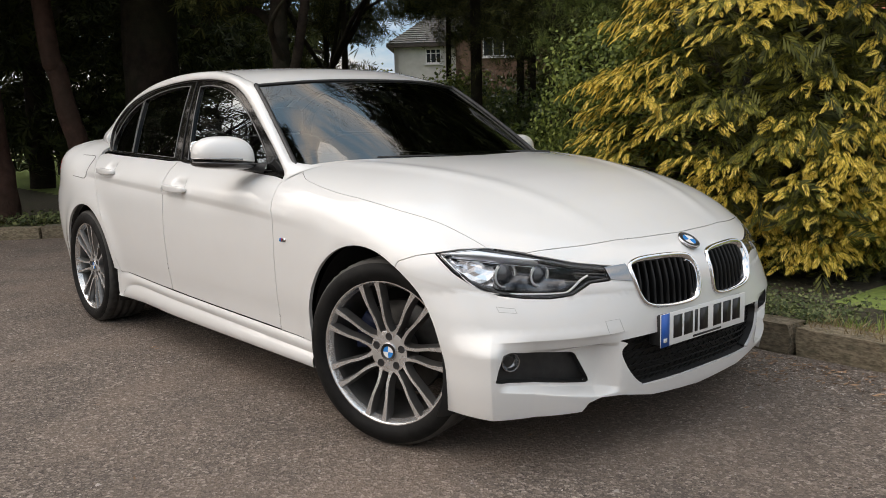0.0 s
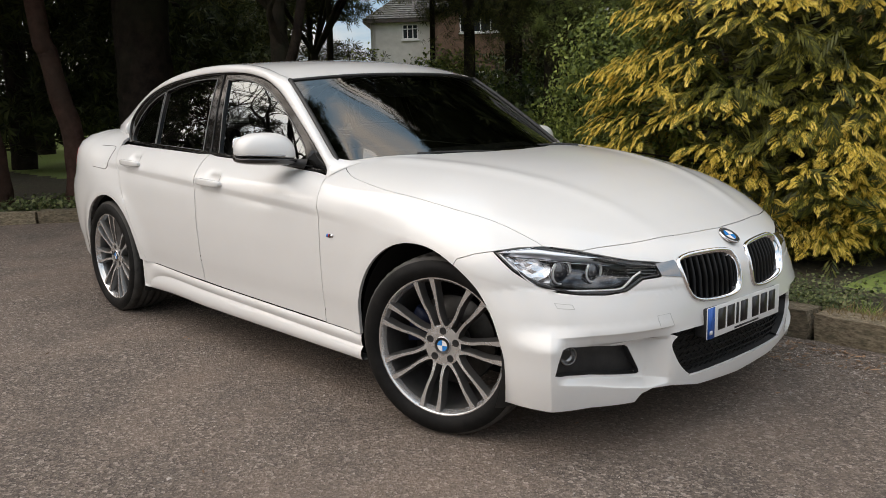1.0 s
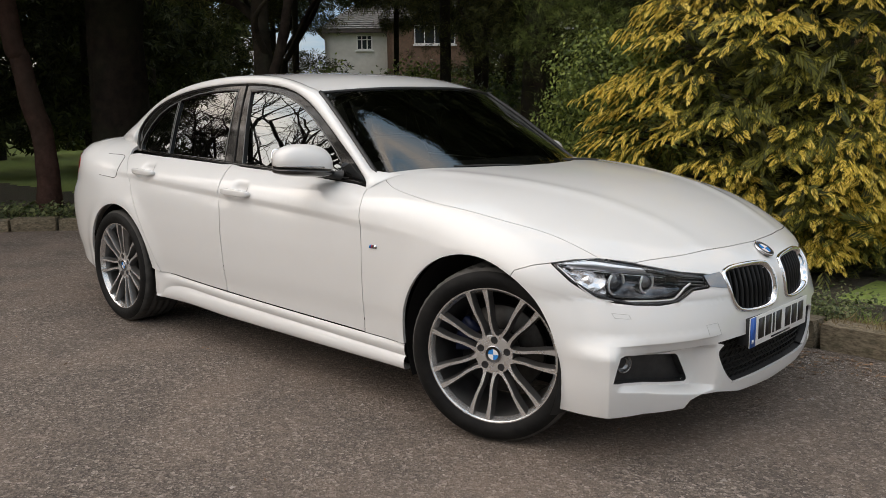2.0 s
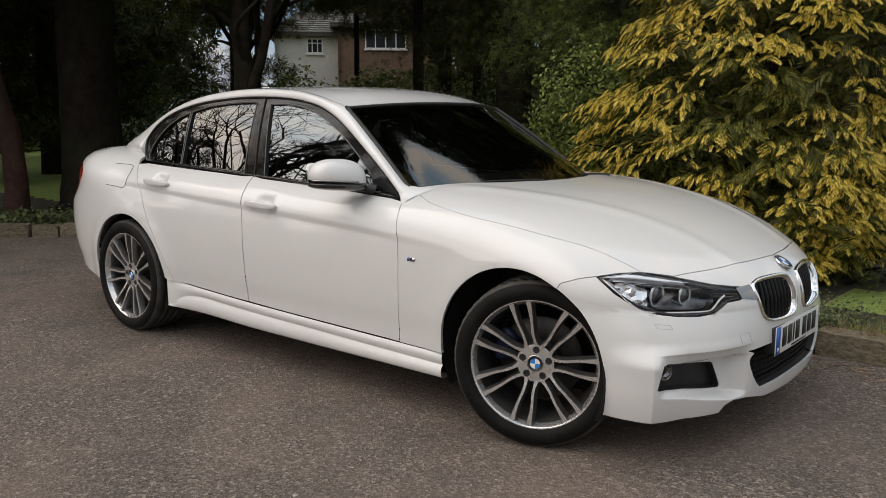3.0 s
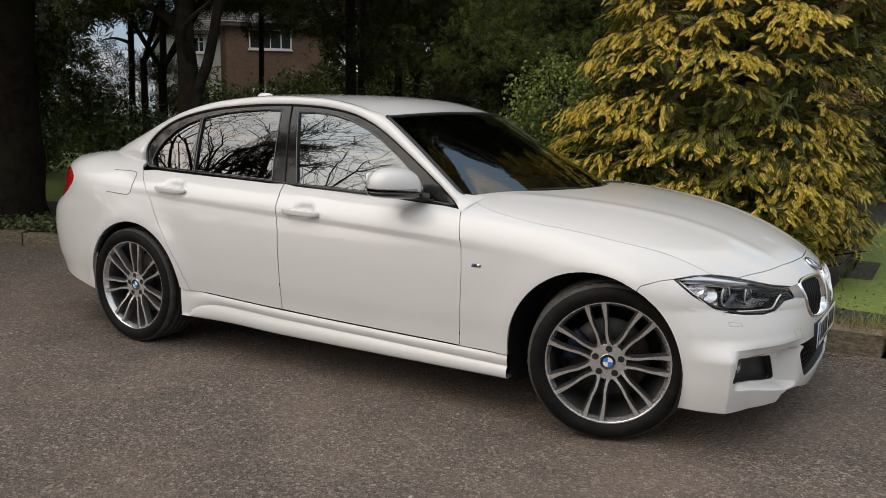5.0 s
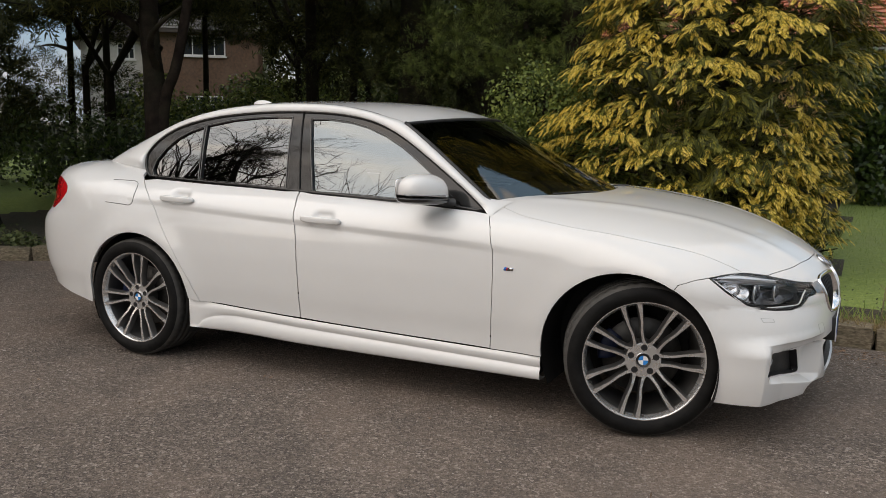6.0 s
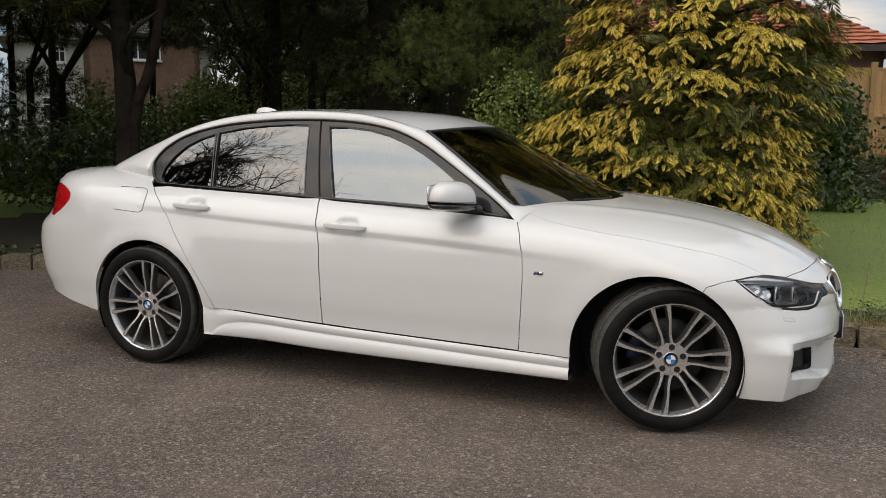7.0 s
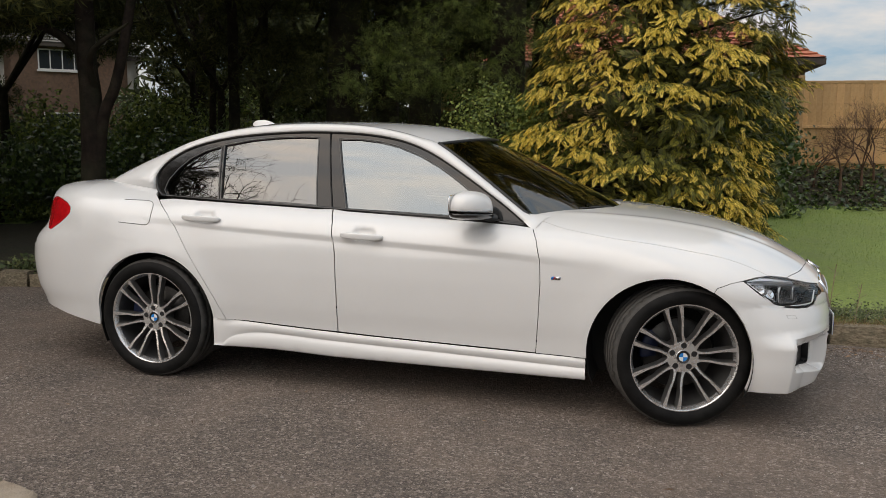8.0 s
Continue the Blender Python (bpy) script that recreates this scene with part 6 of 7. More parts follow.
def hip_roof(c0, u, v, lu, lv, z0, rise, over, material, parent, course=0.30, col=0.28):
    """A hipped roof over a rectangle from corner c0 along u and v; each slope is laid in overlapping courses."""
    a = c0 - u * over - v * over
    LU, LV = lu + 2 * over, lv + 2 * over
    half = LV / 2
    r0, r1 = a + u * half + v * half, a + u * (LU - half) + v * half
    A, B, C, D = a, a + u * LU, a + u * LU + v * LV, a + v * LV
    top = z0 + rise
    roof = new("roof")
    roof.parent = parent
    for nm, (p, q, s, t) in (("slope", (A, B, r1, r0)), ("slope", (B, C, r1, r1)), ("slope", (C, D, r0, r1)), ("slope", (D, A, r0, r0))):
        P, Q = Vector((p.x, p.y, z0)), Vector((q.x, q.y, z0))
        S, T = Vector((s.x, s.y, top)), Vector((t.x, t.y, top))
        n = (Q - P).cross(T - P).normalized()
        sl = (T - P).length
        rows = max(4, int(sl / course))
        vs, fs = [], []
        cols = max(4, int((Q - P).length / col))
        for i in range(rows):
            for e, lift in ((i / rows, 0.045), ((i + 1) / rows, 0.0)):
                for j in range(cols + 1):
                    f = j / cols
                    x = P.lerp(T, e).lerp(Q.lerp(S, e), f)
                    wave = 0.022 * (j % 2)
                    vs.append(x + n * (lift + wave))
        w = cols + 1
        for i in range(2 * rows - 1):
            for j in range(cols):
                k = i * w + j
                fs.append((k, k + 1, k + w + 1, k + w))
        mesh_ob(nm, vs, fs, material, roof, smooth=False)
    # soffit and fascia
    vs = [(p.x, p.y, z) for p in (A, B, C, D) for z in (z0 - 0.16, z0 + 0.02)]
    fs = [(2 * i, 2 * ((i + 1) % 4), 2 * ((i + 1) % 4) + 1, 2 * i + 1) for i in range(4)] + [(0, 2, 4, 6)]
    mesh_ob("fascia", vs, fs, M_FASCIA, roof, smooth=False)


def walls(parent, c0, u, v, lu, lv, z0, z1, material):
    for a, b in ((c0, c0 + u * lu), (c0 + u * lu, c0 + u * lu + v * lv), (c0 + u * lu + v * lv, c0 + v * lv), (c0 + v * lv, c0)):
        d = (b - a).normalized()
        n = Vector((-d.y, d.x, 0)) * 0.25
        vs = [(p.x, p.y, z) for p in (a, b, b + n, a + n) for z in (z0, z1)]
        mesh_ob("wall", vs, [(0, 2, 3, 1), (2, 4, 5, 3), (4, 6, 7, 5), (6, 0, 1, 7), (1, 3, 5, 7), (0, 6, 4, 2)], material, parent, smooth=False)


def build_houses():
    b = thing("bungalow", "bungalow with a red tiled hip roof behind the fence", "house")
    u, v = Vector((1, 0.08, 0)).normalized(), Vector((-0.08, 1, 0)).normalized()
    c0 = Vector((-6.5, 20.4, 0))
    walls(b, c0, u, v, 10.6, 8.0, -0.05, 3.55, M_BRICK)
    hip_roof(c0, u, v, 10.6, 8.0, 3.62, 2.6, 0.45, M_TILE, b)
    window(b, c0, u, 2.2, 3.3, 8.0, 9.4)
    h = thing("white_house", "white rendered house with a slate roof beyond the trees", "house")
    u, v = Vector((0.689, 0.725, 0)), Vector((-0.725, 0.689, 0))
    c0 = Vector((-31.3, 24.75, 0))
    walls(h, c0, u, v, 9.0, 6.0, -0.05, 5.15, M_RENDER)
    hip_roof(c0, u, v, 9.0, 6.0, 5.2, 2.5, 0.35, M_SLATE, h, 0.25, 0.3)
    window(h, c0, u, 4.2, 4.95, 1.6, 2.4)
    window(h, c0, u, 1.5, 2.6, 1.3, 2.5)
    h2 = thing("brick_wing", "brown brick house wing with white window beside the white house", "house")
    c1 = c0 + u * 3.15 - v * 0.75
    walls(h2, c1, u, v, 5.2, 4.0, -0.05, 5.55, M_BRICK)
    hip_roof(c1, u, v, 5.2, 4.0, 5.6, 1.9, 0.35, M_SLATE, h2, 0.25, 0.3)
    window(h2, c1, u, 4.4, 5.35, 1.35, 3.4, 3, False)
    window(h2, c1, u, 1.2, 2.5, 1.5, 3.2)


build_kerb()
build_fence()
build_houses()


def build_slabs():
    """Two worn paving stones let into the drive."""
    m = mat("pale_paving", (0.34, 0.27, 0.20), 0.9, col2=(0.24, 0.19, 0.14), scale=14, col3=(0.42, 0.36, 0.29), scale3=5, bump=0.6, bump_scale=60)
    rng = random.Random(17)
    for pts in ([(-1.62, -2.20), (-1.30, -2.29), (-1.06, -2.345), (-1.05, -2.55), (-1.10, -2.86), (-1.60, -2.84)], [(-1.035, -2.352), (-0.93, -2.385), (-0.82, -2.42), (-0.76, -2.55), (-0.80, -2.84), (-1.075, -2.86), (-1.03, -2.6)]):
        ring = [(x + rng.uniform(-0.006, 0.006), y + rng.uniform(-0.006, 0.006)) for x, y in resample(pts, 0.04)]
        inner = shrink(ring, 0.012)
        vs = [(x, y, -0.01) for x, y in ring] + [(x, y, 0.010) for x, y in ring] + [(x, y, 0.018) for x, y in inner]
        n = len(ring)
        fs = [(k * n + i, k * n + (i + 1) % n, (k + 1) * n + (i + 1) % n, (k + 1) * n + i) for k in range(2) for i in range(n)] + [tuple(range(2 * n, 3 * n))]
        ob = fix_normals(mesh_ob("paving_stone", vs, fs, m, smooth=False))
        tagged(ob, "worn pale brown paving stone let into the asphalt", "paving stone", "paving stones")


build_slabs()

# ---- trees and shrubs ----
M_GOLD = leaf_mat("golden_tips", (0.40, 0.295, 0.038), (0.98, 0.75, 0.20), (0.74, 0.54, 0.08), 0.35)
# olive and inner green set dark, so gaps between golden tips look shaded
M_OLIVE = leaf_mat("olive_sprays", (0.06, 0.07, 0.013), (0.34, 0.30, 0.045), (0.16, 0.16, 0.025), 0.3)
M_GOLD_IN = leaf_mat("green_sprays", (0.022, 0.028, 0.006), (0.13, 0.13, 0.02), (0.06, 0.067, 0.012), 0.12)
M_YEW = leaf_mat("dark_needles", (0.014, 0.019, 0.008), (0.062, 0.072, 0.022), (0.030, 0.037, 0.013), 0.11, 0.7, 0.11)
M_PINE = leaf_mat("pine_needles", (0.016, 0.021, 0.008), (0.095, 0.095, 0.027), (0.038, 0.043, 0.014), 0.12, 0.7, 0.10)
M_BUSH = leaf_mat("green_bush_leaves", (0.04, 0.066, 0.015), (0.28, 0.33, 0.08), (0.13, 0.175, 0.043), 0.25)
M_LAUREL = leaf_mat("laurel_leaves", (0.016, 0.036, 0.008), (0.12, 0.18, 0.04), (0.05, 0.085, 0.018), 0.15, 0.3, 0.6)
M_IVY = leaf_mat("ground_cover_leaves", (0.03, 0.048, 0.015), (0.20, 0.22, 0.09), (0.09, 0.115, 0.042), 0.15)
M_BLADE = leaf_mat("grass_blades", (0.12, 0.19, 0.037), (0.38, 0.44, 0.12), (0.23, 0.32, 0.07), 0.2)
M_STRAW = leaf_mat("dry_grass", (0.16, 0.11, 0.05), (0.42, 0.33, 0.18), (0.28, 0.2, 0.1), 0.2)
M_TWIG = mat("bare_twigs", (0.10, 0.055, 0.035), 0.9, col2=(0.16, 0.09, 0.06), scale=12)
M_FLOWER = mat("yellow_petals", (0.75, 0.55, 0.03), 0.6)


def frames_for(normals, rng, spin=None):
    """Right-handed frames whose third axis follows the given directions."""
    w = normals / np.linalg.norm(normals, axis=1, keepdims=True)
    a = np.where(np.abs(w[:, 2:3]) < 0.9, np.array([[0, 0, 1.0]]), np.array([[1.0, 0, 0]]))
    u = np.cross(a, w)
    u /= np.linalg.norm(u, axis=1, keepdims=True)
    v = np.cross(w, u)
    t = rng.uniform(0, 2 * np.pi, len(w))[:, None] if spin is None else spin[:, None]
    return np.stack([u * np.cos(t) + v * np.sin(t), -u * np.sin(t) + v * np.cos(t), w], axis=1)


def scatter(shape_v, shape_f, pos, frames, size):
    """Copies of one small shape at places, in frames (rows are the axes), joined into arrays."""
    n, k = len(pos), len(shape_v)
    V = np.einsum("kc,ncd->nkd", shape_v, frames) * size[:, None, None] + pos[:, None, :]
    F = shape_f[None] + (np.arange(n) * k)[:, None, None]
    return V.reshape(-1, 3), F.reshape(-1, 3)


LEAF_V = np.array([[0, 0, 0], [0.32, 0.45, 0.06], [0, 1.0, -0.05], [-0.32, 0.45, 0.06]])
LEAF_F = np.array([[0, 1, 2], [0, 2, 3]])


def needle_fan(n=6, spread=1.15, width=0.10):
    """A tuft of needles: slim blades spread from one point."""
    V, F = [], []
    for i in range(n):
        a = lerp(-spread, spread, i / (n - 1))
        d = np.array([math.sin(a), math.cos(a), 0.22 * math.sin(i * 2.1)])
        L = 1.0 - 0.25 * abs(a) / spread
        s = np.array([math.cos(a), -math.sin(a), 0]) * width
        b = len(V)
        V += [d * 0.06, d * L * 0.6 + s, d * L]
        F += [(b, b + 1, b + 2)]
    return np.array(V), np.array(F)


FAN_V, FAN_F = needle_fan()


def frond(y0, y1, pairs=8):
    """The side lobes between y0 and y1 of a fern-like frond that arches out and droops."""
    V, F = [], []

    def lobe(y, a, L, w):
        p = np.array([0, y, 0.0])
        d, s = np.array([math.sin(a), math.cos(a), 0]), np.array([math.cos(a), -math.sin(a), 0])
        b = len(V)
        V.extend([p, p + d * L * 0.5 + s * w, p + d * L, p + d * L * 0.55 - s * w])
        F.extend([(b, b + 1, b + 2), (b, b + 2, b + 3)])

    for i in range(pairs):
        y = 0.05 + 0.90 * i / pairs
        if not y0 <= y < y1:
            continue
        L = 0.40 - 0.22 * (i / pairs) ** 1.3
        for sg in (1, -1):
            lobe(y + 0.02 * sg, sg * (0.85 - 0.30 * i / pairs), L, 0.036)
    if y1 > 1:
        lobe(0.84, 0.0, 0.22, 0.038)
    V = np.array(V)
    V[:, 2] += 0.30 * V[:, 1] - 0.92 * V[:, 1] ** 2 - 0.70 * np.abs(V[:, 0]) ** 1.3
    return V, np.array(F)


FROND_IN, FROND_OUT = frond(0, 0.30), frond(0.30, 2)


def trunk_mesh(name, pts, radii, material, parent, sides=12, rough=0.12, seed=0):
    P = smooth_path(pts, max(10, len(pts) * 5))
    n = len(P)
    rr = [curve_at([(i / (len(radii) - 1), r) for i, r in enumerate(radii)], k / (n - 1)) for k in range(n)]
    vs, fs = tube(P, rr, sides)
    out = []
    for k, v in enumerate(vs):
        c = P[min(k // sides, n - 1)]
        d = (v - c)
        out.append(c + d * (1 + rough * noise.noise(v * 4.0 + Vector((seed, 0, 0)))))
    return mesh_ob(name, out, fs, material, parent)


def golden_conifer():
    rng = np.random.default_rng(11)
    t = thing("golden_conifer", "golden yellow false cypress with drooping sprays beside the drive", "conifer")
    cx, cy = 1.02, 2.95
    trunk_mesh("trunk", [(cx, cy, 0.05), (cx + 0.03, cy, 1.5), (cx, cy + 0.02, 3.2), (cx, cy, 7.6)], [0.16, 0.13, 0.09, 0.02], M_BARK, t)

    def radius(z):
        return curve_at([(0.15, 0.95), (0.5, 1.25), (0.9, 1.34), (1.5, 1.31), (2.2, 1.30), (3.2, 1.28), (4.5, 1.15), (6.0, 0.8), (7.2, 0.35), (8.0, 0.05)], z)

    pos, out, size, gold = [], [], [], []
    for i in range(790):
        z = 0.25 + 7.4 * (rng.random() ** 1.65)
        # most boughs grow on the open side, towards the drive
        a = radians(rng.uniform(165, 375)) if rng.random() < 0.8 else rng.uniform(0, 2 * np.pi)
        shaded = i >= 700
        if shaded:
            # dense green boughs on the lawn side, shade put in by lowering their gold
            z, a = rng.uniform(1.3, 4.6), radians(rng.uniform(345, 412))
        lump = 0.20 * noise.noise((math.cos(a) * 1.9, math.sin(a) * 1.9, z * 1.5)) + 0.10 * noise.noise((math.cos(a) * 4, math.sin(a) * 4, z * 3.5 + 9))
        R = radius(z) * (0.90 + lump + rng.normal(0, 0.05))
        # the skirt spreads towards the drive
        R += 0.55 * math.exp(-((math.degrees(a) - 228) / 30) ** 2 - ((z - 0.85) / 0.50) ** 2)
        d = np.array([math.cos(a), math.sin(a), 0])
        side = np.array([-d[1], d[0], 0])
        tip = np.array([cx + 0.12 * min(max(z - 1.5, 0.0), 2.5), cy, z]) + d * R
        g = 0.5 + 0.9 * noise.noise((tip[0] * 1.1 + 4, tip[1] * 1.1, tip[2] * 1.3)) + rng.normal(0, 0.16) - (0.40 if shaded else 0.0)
        # a branch end: fronds fanned out from a short stem, the lowest ones hidden under the upper
        w = rng.uniform(0.14, 0.25)
        for k in range(int(rng.integers(20, 28))):
            f = rng.random() ** 0.7
            lat = rng.uniform(-1, 1) * f
            p = tip - d * (0.34 * (1 - f) + 0.12 * lat * lat) + side * lat * w
            p[2] += 0.05 - 0.06 * lat * lat - 0.05 * rng.random() ** 2 + 0.10 * (1 - f)
            pos.append(p - d * 0.10)
            out.append(d * 0.8 + side * (lat * 1.0 + rng.normal(0, 0.22)) + np.array([0, 0, rng.normal(0.0, 0.16)]))
            size.append(rng.uniform(0.06, 0.105))
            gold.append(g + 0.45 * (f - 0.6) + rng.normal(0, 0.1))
        if i % 12 == 0:
            root = np.array([cx, cy, z - 0.18]) + d * R * 0.35
            vs, fs = tube([Vector((cx, cy, z - 0.25)), Vector(root), Vector(tip * 0.8 + root * 0.2)], [0.02, 0.013, 0.004], 5)
            mesh_ob("limb", vs, fs, M_BARK, t)
    pos, out, size, gold = np.array(pos), np.array(out), np.array(size), np.array(gold)
    # frames: y along the frond, z up
    y = out / np.linalg.norm(out, axis=1, keepdims=True)
    rad = pos - np.array([cx, cy, 0])
    rad[:, 2] = 0
    rad /= np.linalg.norm(rad, axis=1, keepdims=True)
    up = np.array([0, 0, 1.0]) + rad * 0.9 + rng.normal(0, 0.22, (len(y), 3))
    x = np.cross(y, up)
    x /= np.linalg.norm(x, axis=1, keepdims=True)
    fr = np.stack([x, y, np.cross(x, y)], axis=1)
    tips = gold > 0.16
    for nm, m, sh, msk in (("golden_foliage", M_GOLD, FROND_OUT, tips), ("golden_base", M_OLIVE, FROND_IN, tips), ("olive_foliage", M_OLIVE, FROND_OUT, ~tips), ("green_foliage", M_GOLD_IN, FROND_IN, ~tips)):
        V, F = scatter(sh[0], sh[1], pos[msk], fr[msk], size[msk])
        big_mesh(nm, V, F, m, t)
    # dark inner sprays that close the tree's heart, its shade put into their green
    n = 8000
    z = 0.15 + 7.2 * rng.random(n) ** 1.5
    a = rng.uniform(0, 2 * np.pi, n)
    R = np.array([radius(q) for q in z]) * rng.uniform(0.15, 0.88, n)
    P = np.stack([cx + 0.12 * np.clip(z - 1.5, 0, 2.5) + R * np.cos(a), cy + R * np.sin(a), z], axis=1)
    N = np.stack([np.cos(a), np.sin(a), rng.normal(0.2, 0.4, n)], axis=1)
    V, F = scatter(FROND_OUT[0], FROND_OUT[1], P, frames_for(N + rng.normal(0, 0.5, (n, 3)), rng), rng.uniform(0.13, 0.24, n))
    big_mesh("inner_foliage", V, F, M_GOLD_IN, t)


def blob_points(rng, blobs, n, shell=0.55):
    """Points in a set of ellipsoids (x, y, z, rx, ry, rz), crowded towards their skins, with outward directions."""
    w = np.array([b[3] * b[4] + b[4] * b[5] + b[3] * b[5] for b in blobs])
    k = rng.choice(len(blobs), n, p=w / w.sum())
    B = np.array(blobs)[k]
    d = rng.normal(0, 1, (n, 3))
    d /= np.linalg.norm(d, axis=1, keepdims=True)
    r = shell + (1 - shell) * rng.random(n) ** 0.5
    r *= 1 + 0.10 * rng.normal(0, 1, n)
    P = B[:, :3] + d * B[:, 3:] * r[:, None]
    return P, d


def clumped(rng, blobs, clumps, per, spread, shell=0.6):
    C, D = blob_points(rng, blobs, clumps, shell)
    P = np.repeat(C, per, axis=0) + rng.normal(0, 1, (clumps * per, 3)) * spread
    N = np.repeat(D, per, axis=0) + rng.normal(0, 0.7, (clumps * per, 3))
    return P, N


def leafy(name, label, category, blobs, clumps, per, spread, size, material, shape=(LEAF_V, LEAF_F), seed=1, stems=(), bark=None, shell=0.6, group="", extra=None):
    rng = np.random.default_rng(seed)
    t = thing(name, label, category, group)
    P, N = clumped(rng, blobs, clumps, per, np.array(spread), shell)
    keep = P[:, 2] > 0.06
    P, N = P[keep], N[keep]
    V, F = scatter(shape[0], shape[1], P, frames_for(N, rng), rng.uniform(size[0], size[1], len(P)))
    big_mesh("foliage", V, F, material, t)
    for i, (pts, radii) in enumerate(stems):
        trunk_mesh("trunk" if i == 0 else "limb", pts, radii, bark or M_BARK, t, seed=seed + i)
    return t


def limb_set(rng, base, top, r, n, reach, rise):
    """Random limbs off a straight stem."""
    out = []
    for i in range(n):
        f = rng.uniform(0.25, 0.95)
        p = Vector(base).lerp(Vector(top), f)
        a = rng.uniform(0, 6.283)
        L = reach * (1.1 - f * 0.6) * rng.uniform(0.6, 1.1)
        q = p + Vector((math.cos(a) * L * 0.5, math.sin(a) * L * 0.5, rise * L * 0.5 + 0.05))
        e = p + Vector((math.cos(a) * L, math.sin(a) * L, rise * L * 0.8))
        out.append(([tuple(p), tuple(q), tuple(e)], [r * 0.35, r * 0.22, r * 0.06]))
    return out


def conifer_blobs(rng, x, y, z0, z1, r0, r1, n, squash=0.45):
    b = []
    for i in range(n):
        f = rng.random() ** 0.9
        z = lerp(z0, z1, f)
        R = lerp(r0, r1, f)
        a = rng.uniform(0, 6.283)
        k = R * rng.uniform(0.45, 0.8)
        s = R * rng.uniform(0.32, 0.5)
        b.append((x + k * math.cos(a), y + k * math.sin(a), z, s, s, s * squash * rng.uniform(0.8, 1.4)))
    return b


def bare_tree(name, label, base, height, seed, spread=0.55, levels=5, r0=0.16, lean=(0, 0), material=None):
    """A leafless tree: limbs that fork down to fine twigs, joined into one branch mesh above the trunk."""
    rng = random.Random(seed)
    t = thing(name, label, "tree")
    V, F = [], []

    def grow(p, d, L, r, lv):
        mid = p + d * L * 0.5 + Vector((rng.uniform(-1, 1), rng.uniform(-1, 1), rng.uniform(-0.5, 0.5))) * L * 0.07
        q = p + d * L
        sides = 7 if lv > 3 else (5 if lv > 1 else 3)
        vs, fs = tube([p, mid, q], [r, r * 0.85, r * 0.68], sides)
        b = len(V)
        V.extend(tuple(v) for v in vs)
        for f in fs[:-2]:
            F.append((b + f[0], b + f[1], b + f[2]))
            F.append((b + f[0], b + f[2], b + f[3]))
        if lv == 0:
            return
        k = rng.choice((2, 3, 3)) if lv > 1 else rng.choice((2, 3, 4))
        for i in range(k):
            o = Vector((rng.gauss(0, 1), rng.gauss(0, 1), rng.gauss(0.05, 0.7))).normalized()
            nd = (d * rng.uniform(0.55, 0.95) + o * spread * rng.uniform(0.7, 1.25) + Vector((0, 0, 0.05))).normalized()
            s = q if i == 0 or rng.random() < 0.5 else p.lerp(q, rng.uniform(0.45, 0.9))
            grow(s, nd, L * rng.uniform(0.62, 0.86), r * rng.uniform(0.5, 0.68), lv - 1)

    d = Vector((lean[0], lean[1], 1)).normalized()
    H = height * 0.26
    top = Vector(base) + d * H
    trunk_mesh("trunk", [base, tuple(Vector(base).lerp(top, 0.5)), tuple(top)], [r0 * 1.25, r0, r0 * 0.85], material or M_BARK, t, seed=seed)
    for i in range(3 if levels > 4 else 2):
        o = Vector((rng.gauss(0, 1), rng.gauss(0, 1), 0.3)).normalized()
        grow(top - d * 0.1, (d * 0.8 + o * 0.55).normalized(), height * 0.24, r0 * 0.62, levels)
    big_mesh("branchwork", V, F, material or M_BARK, t, smooth=True)
    return t


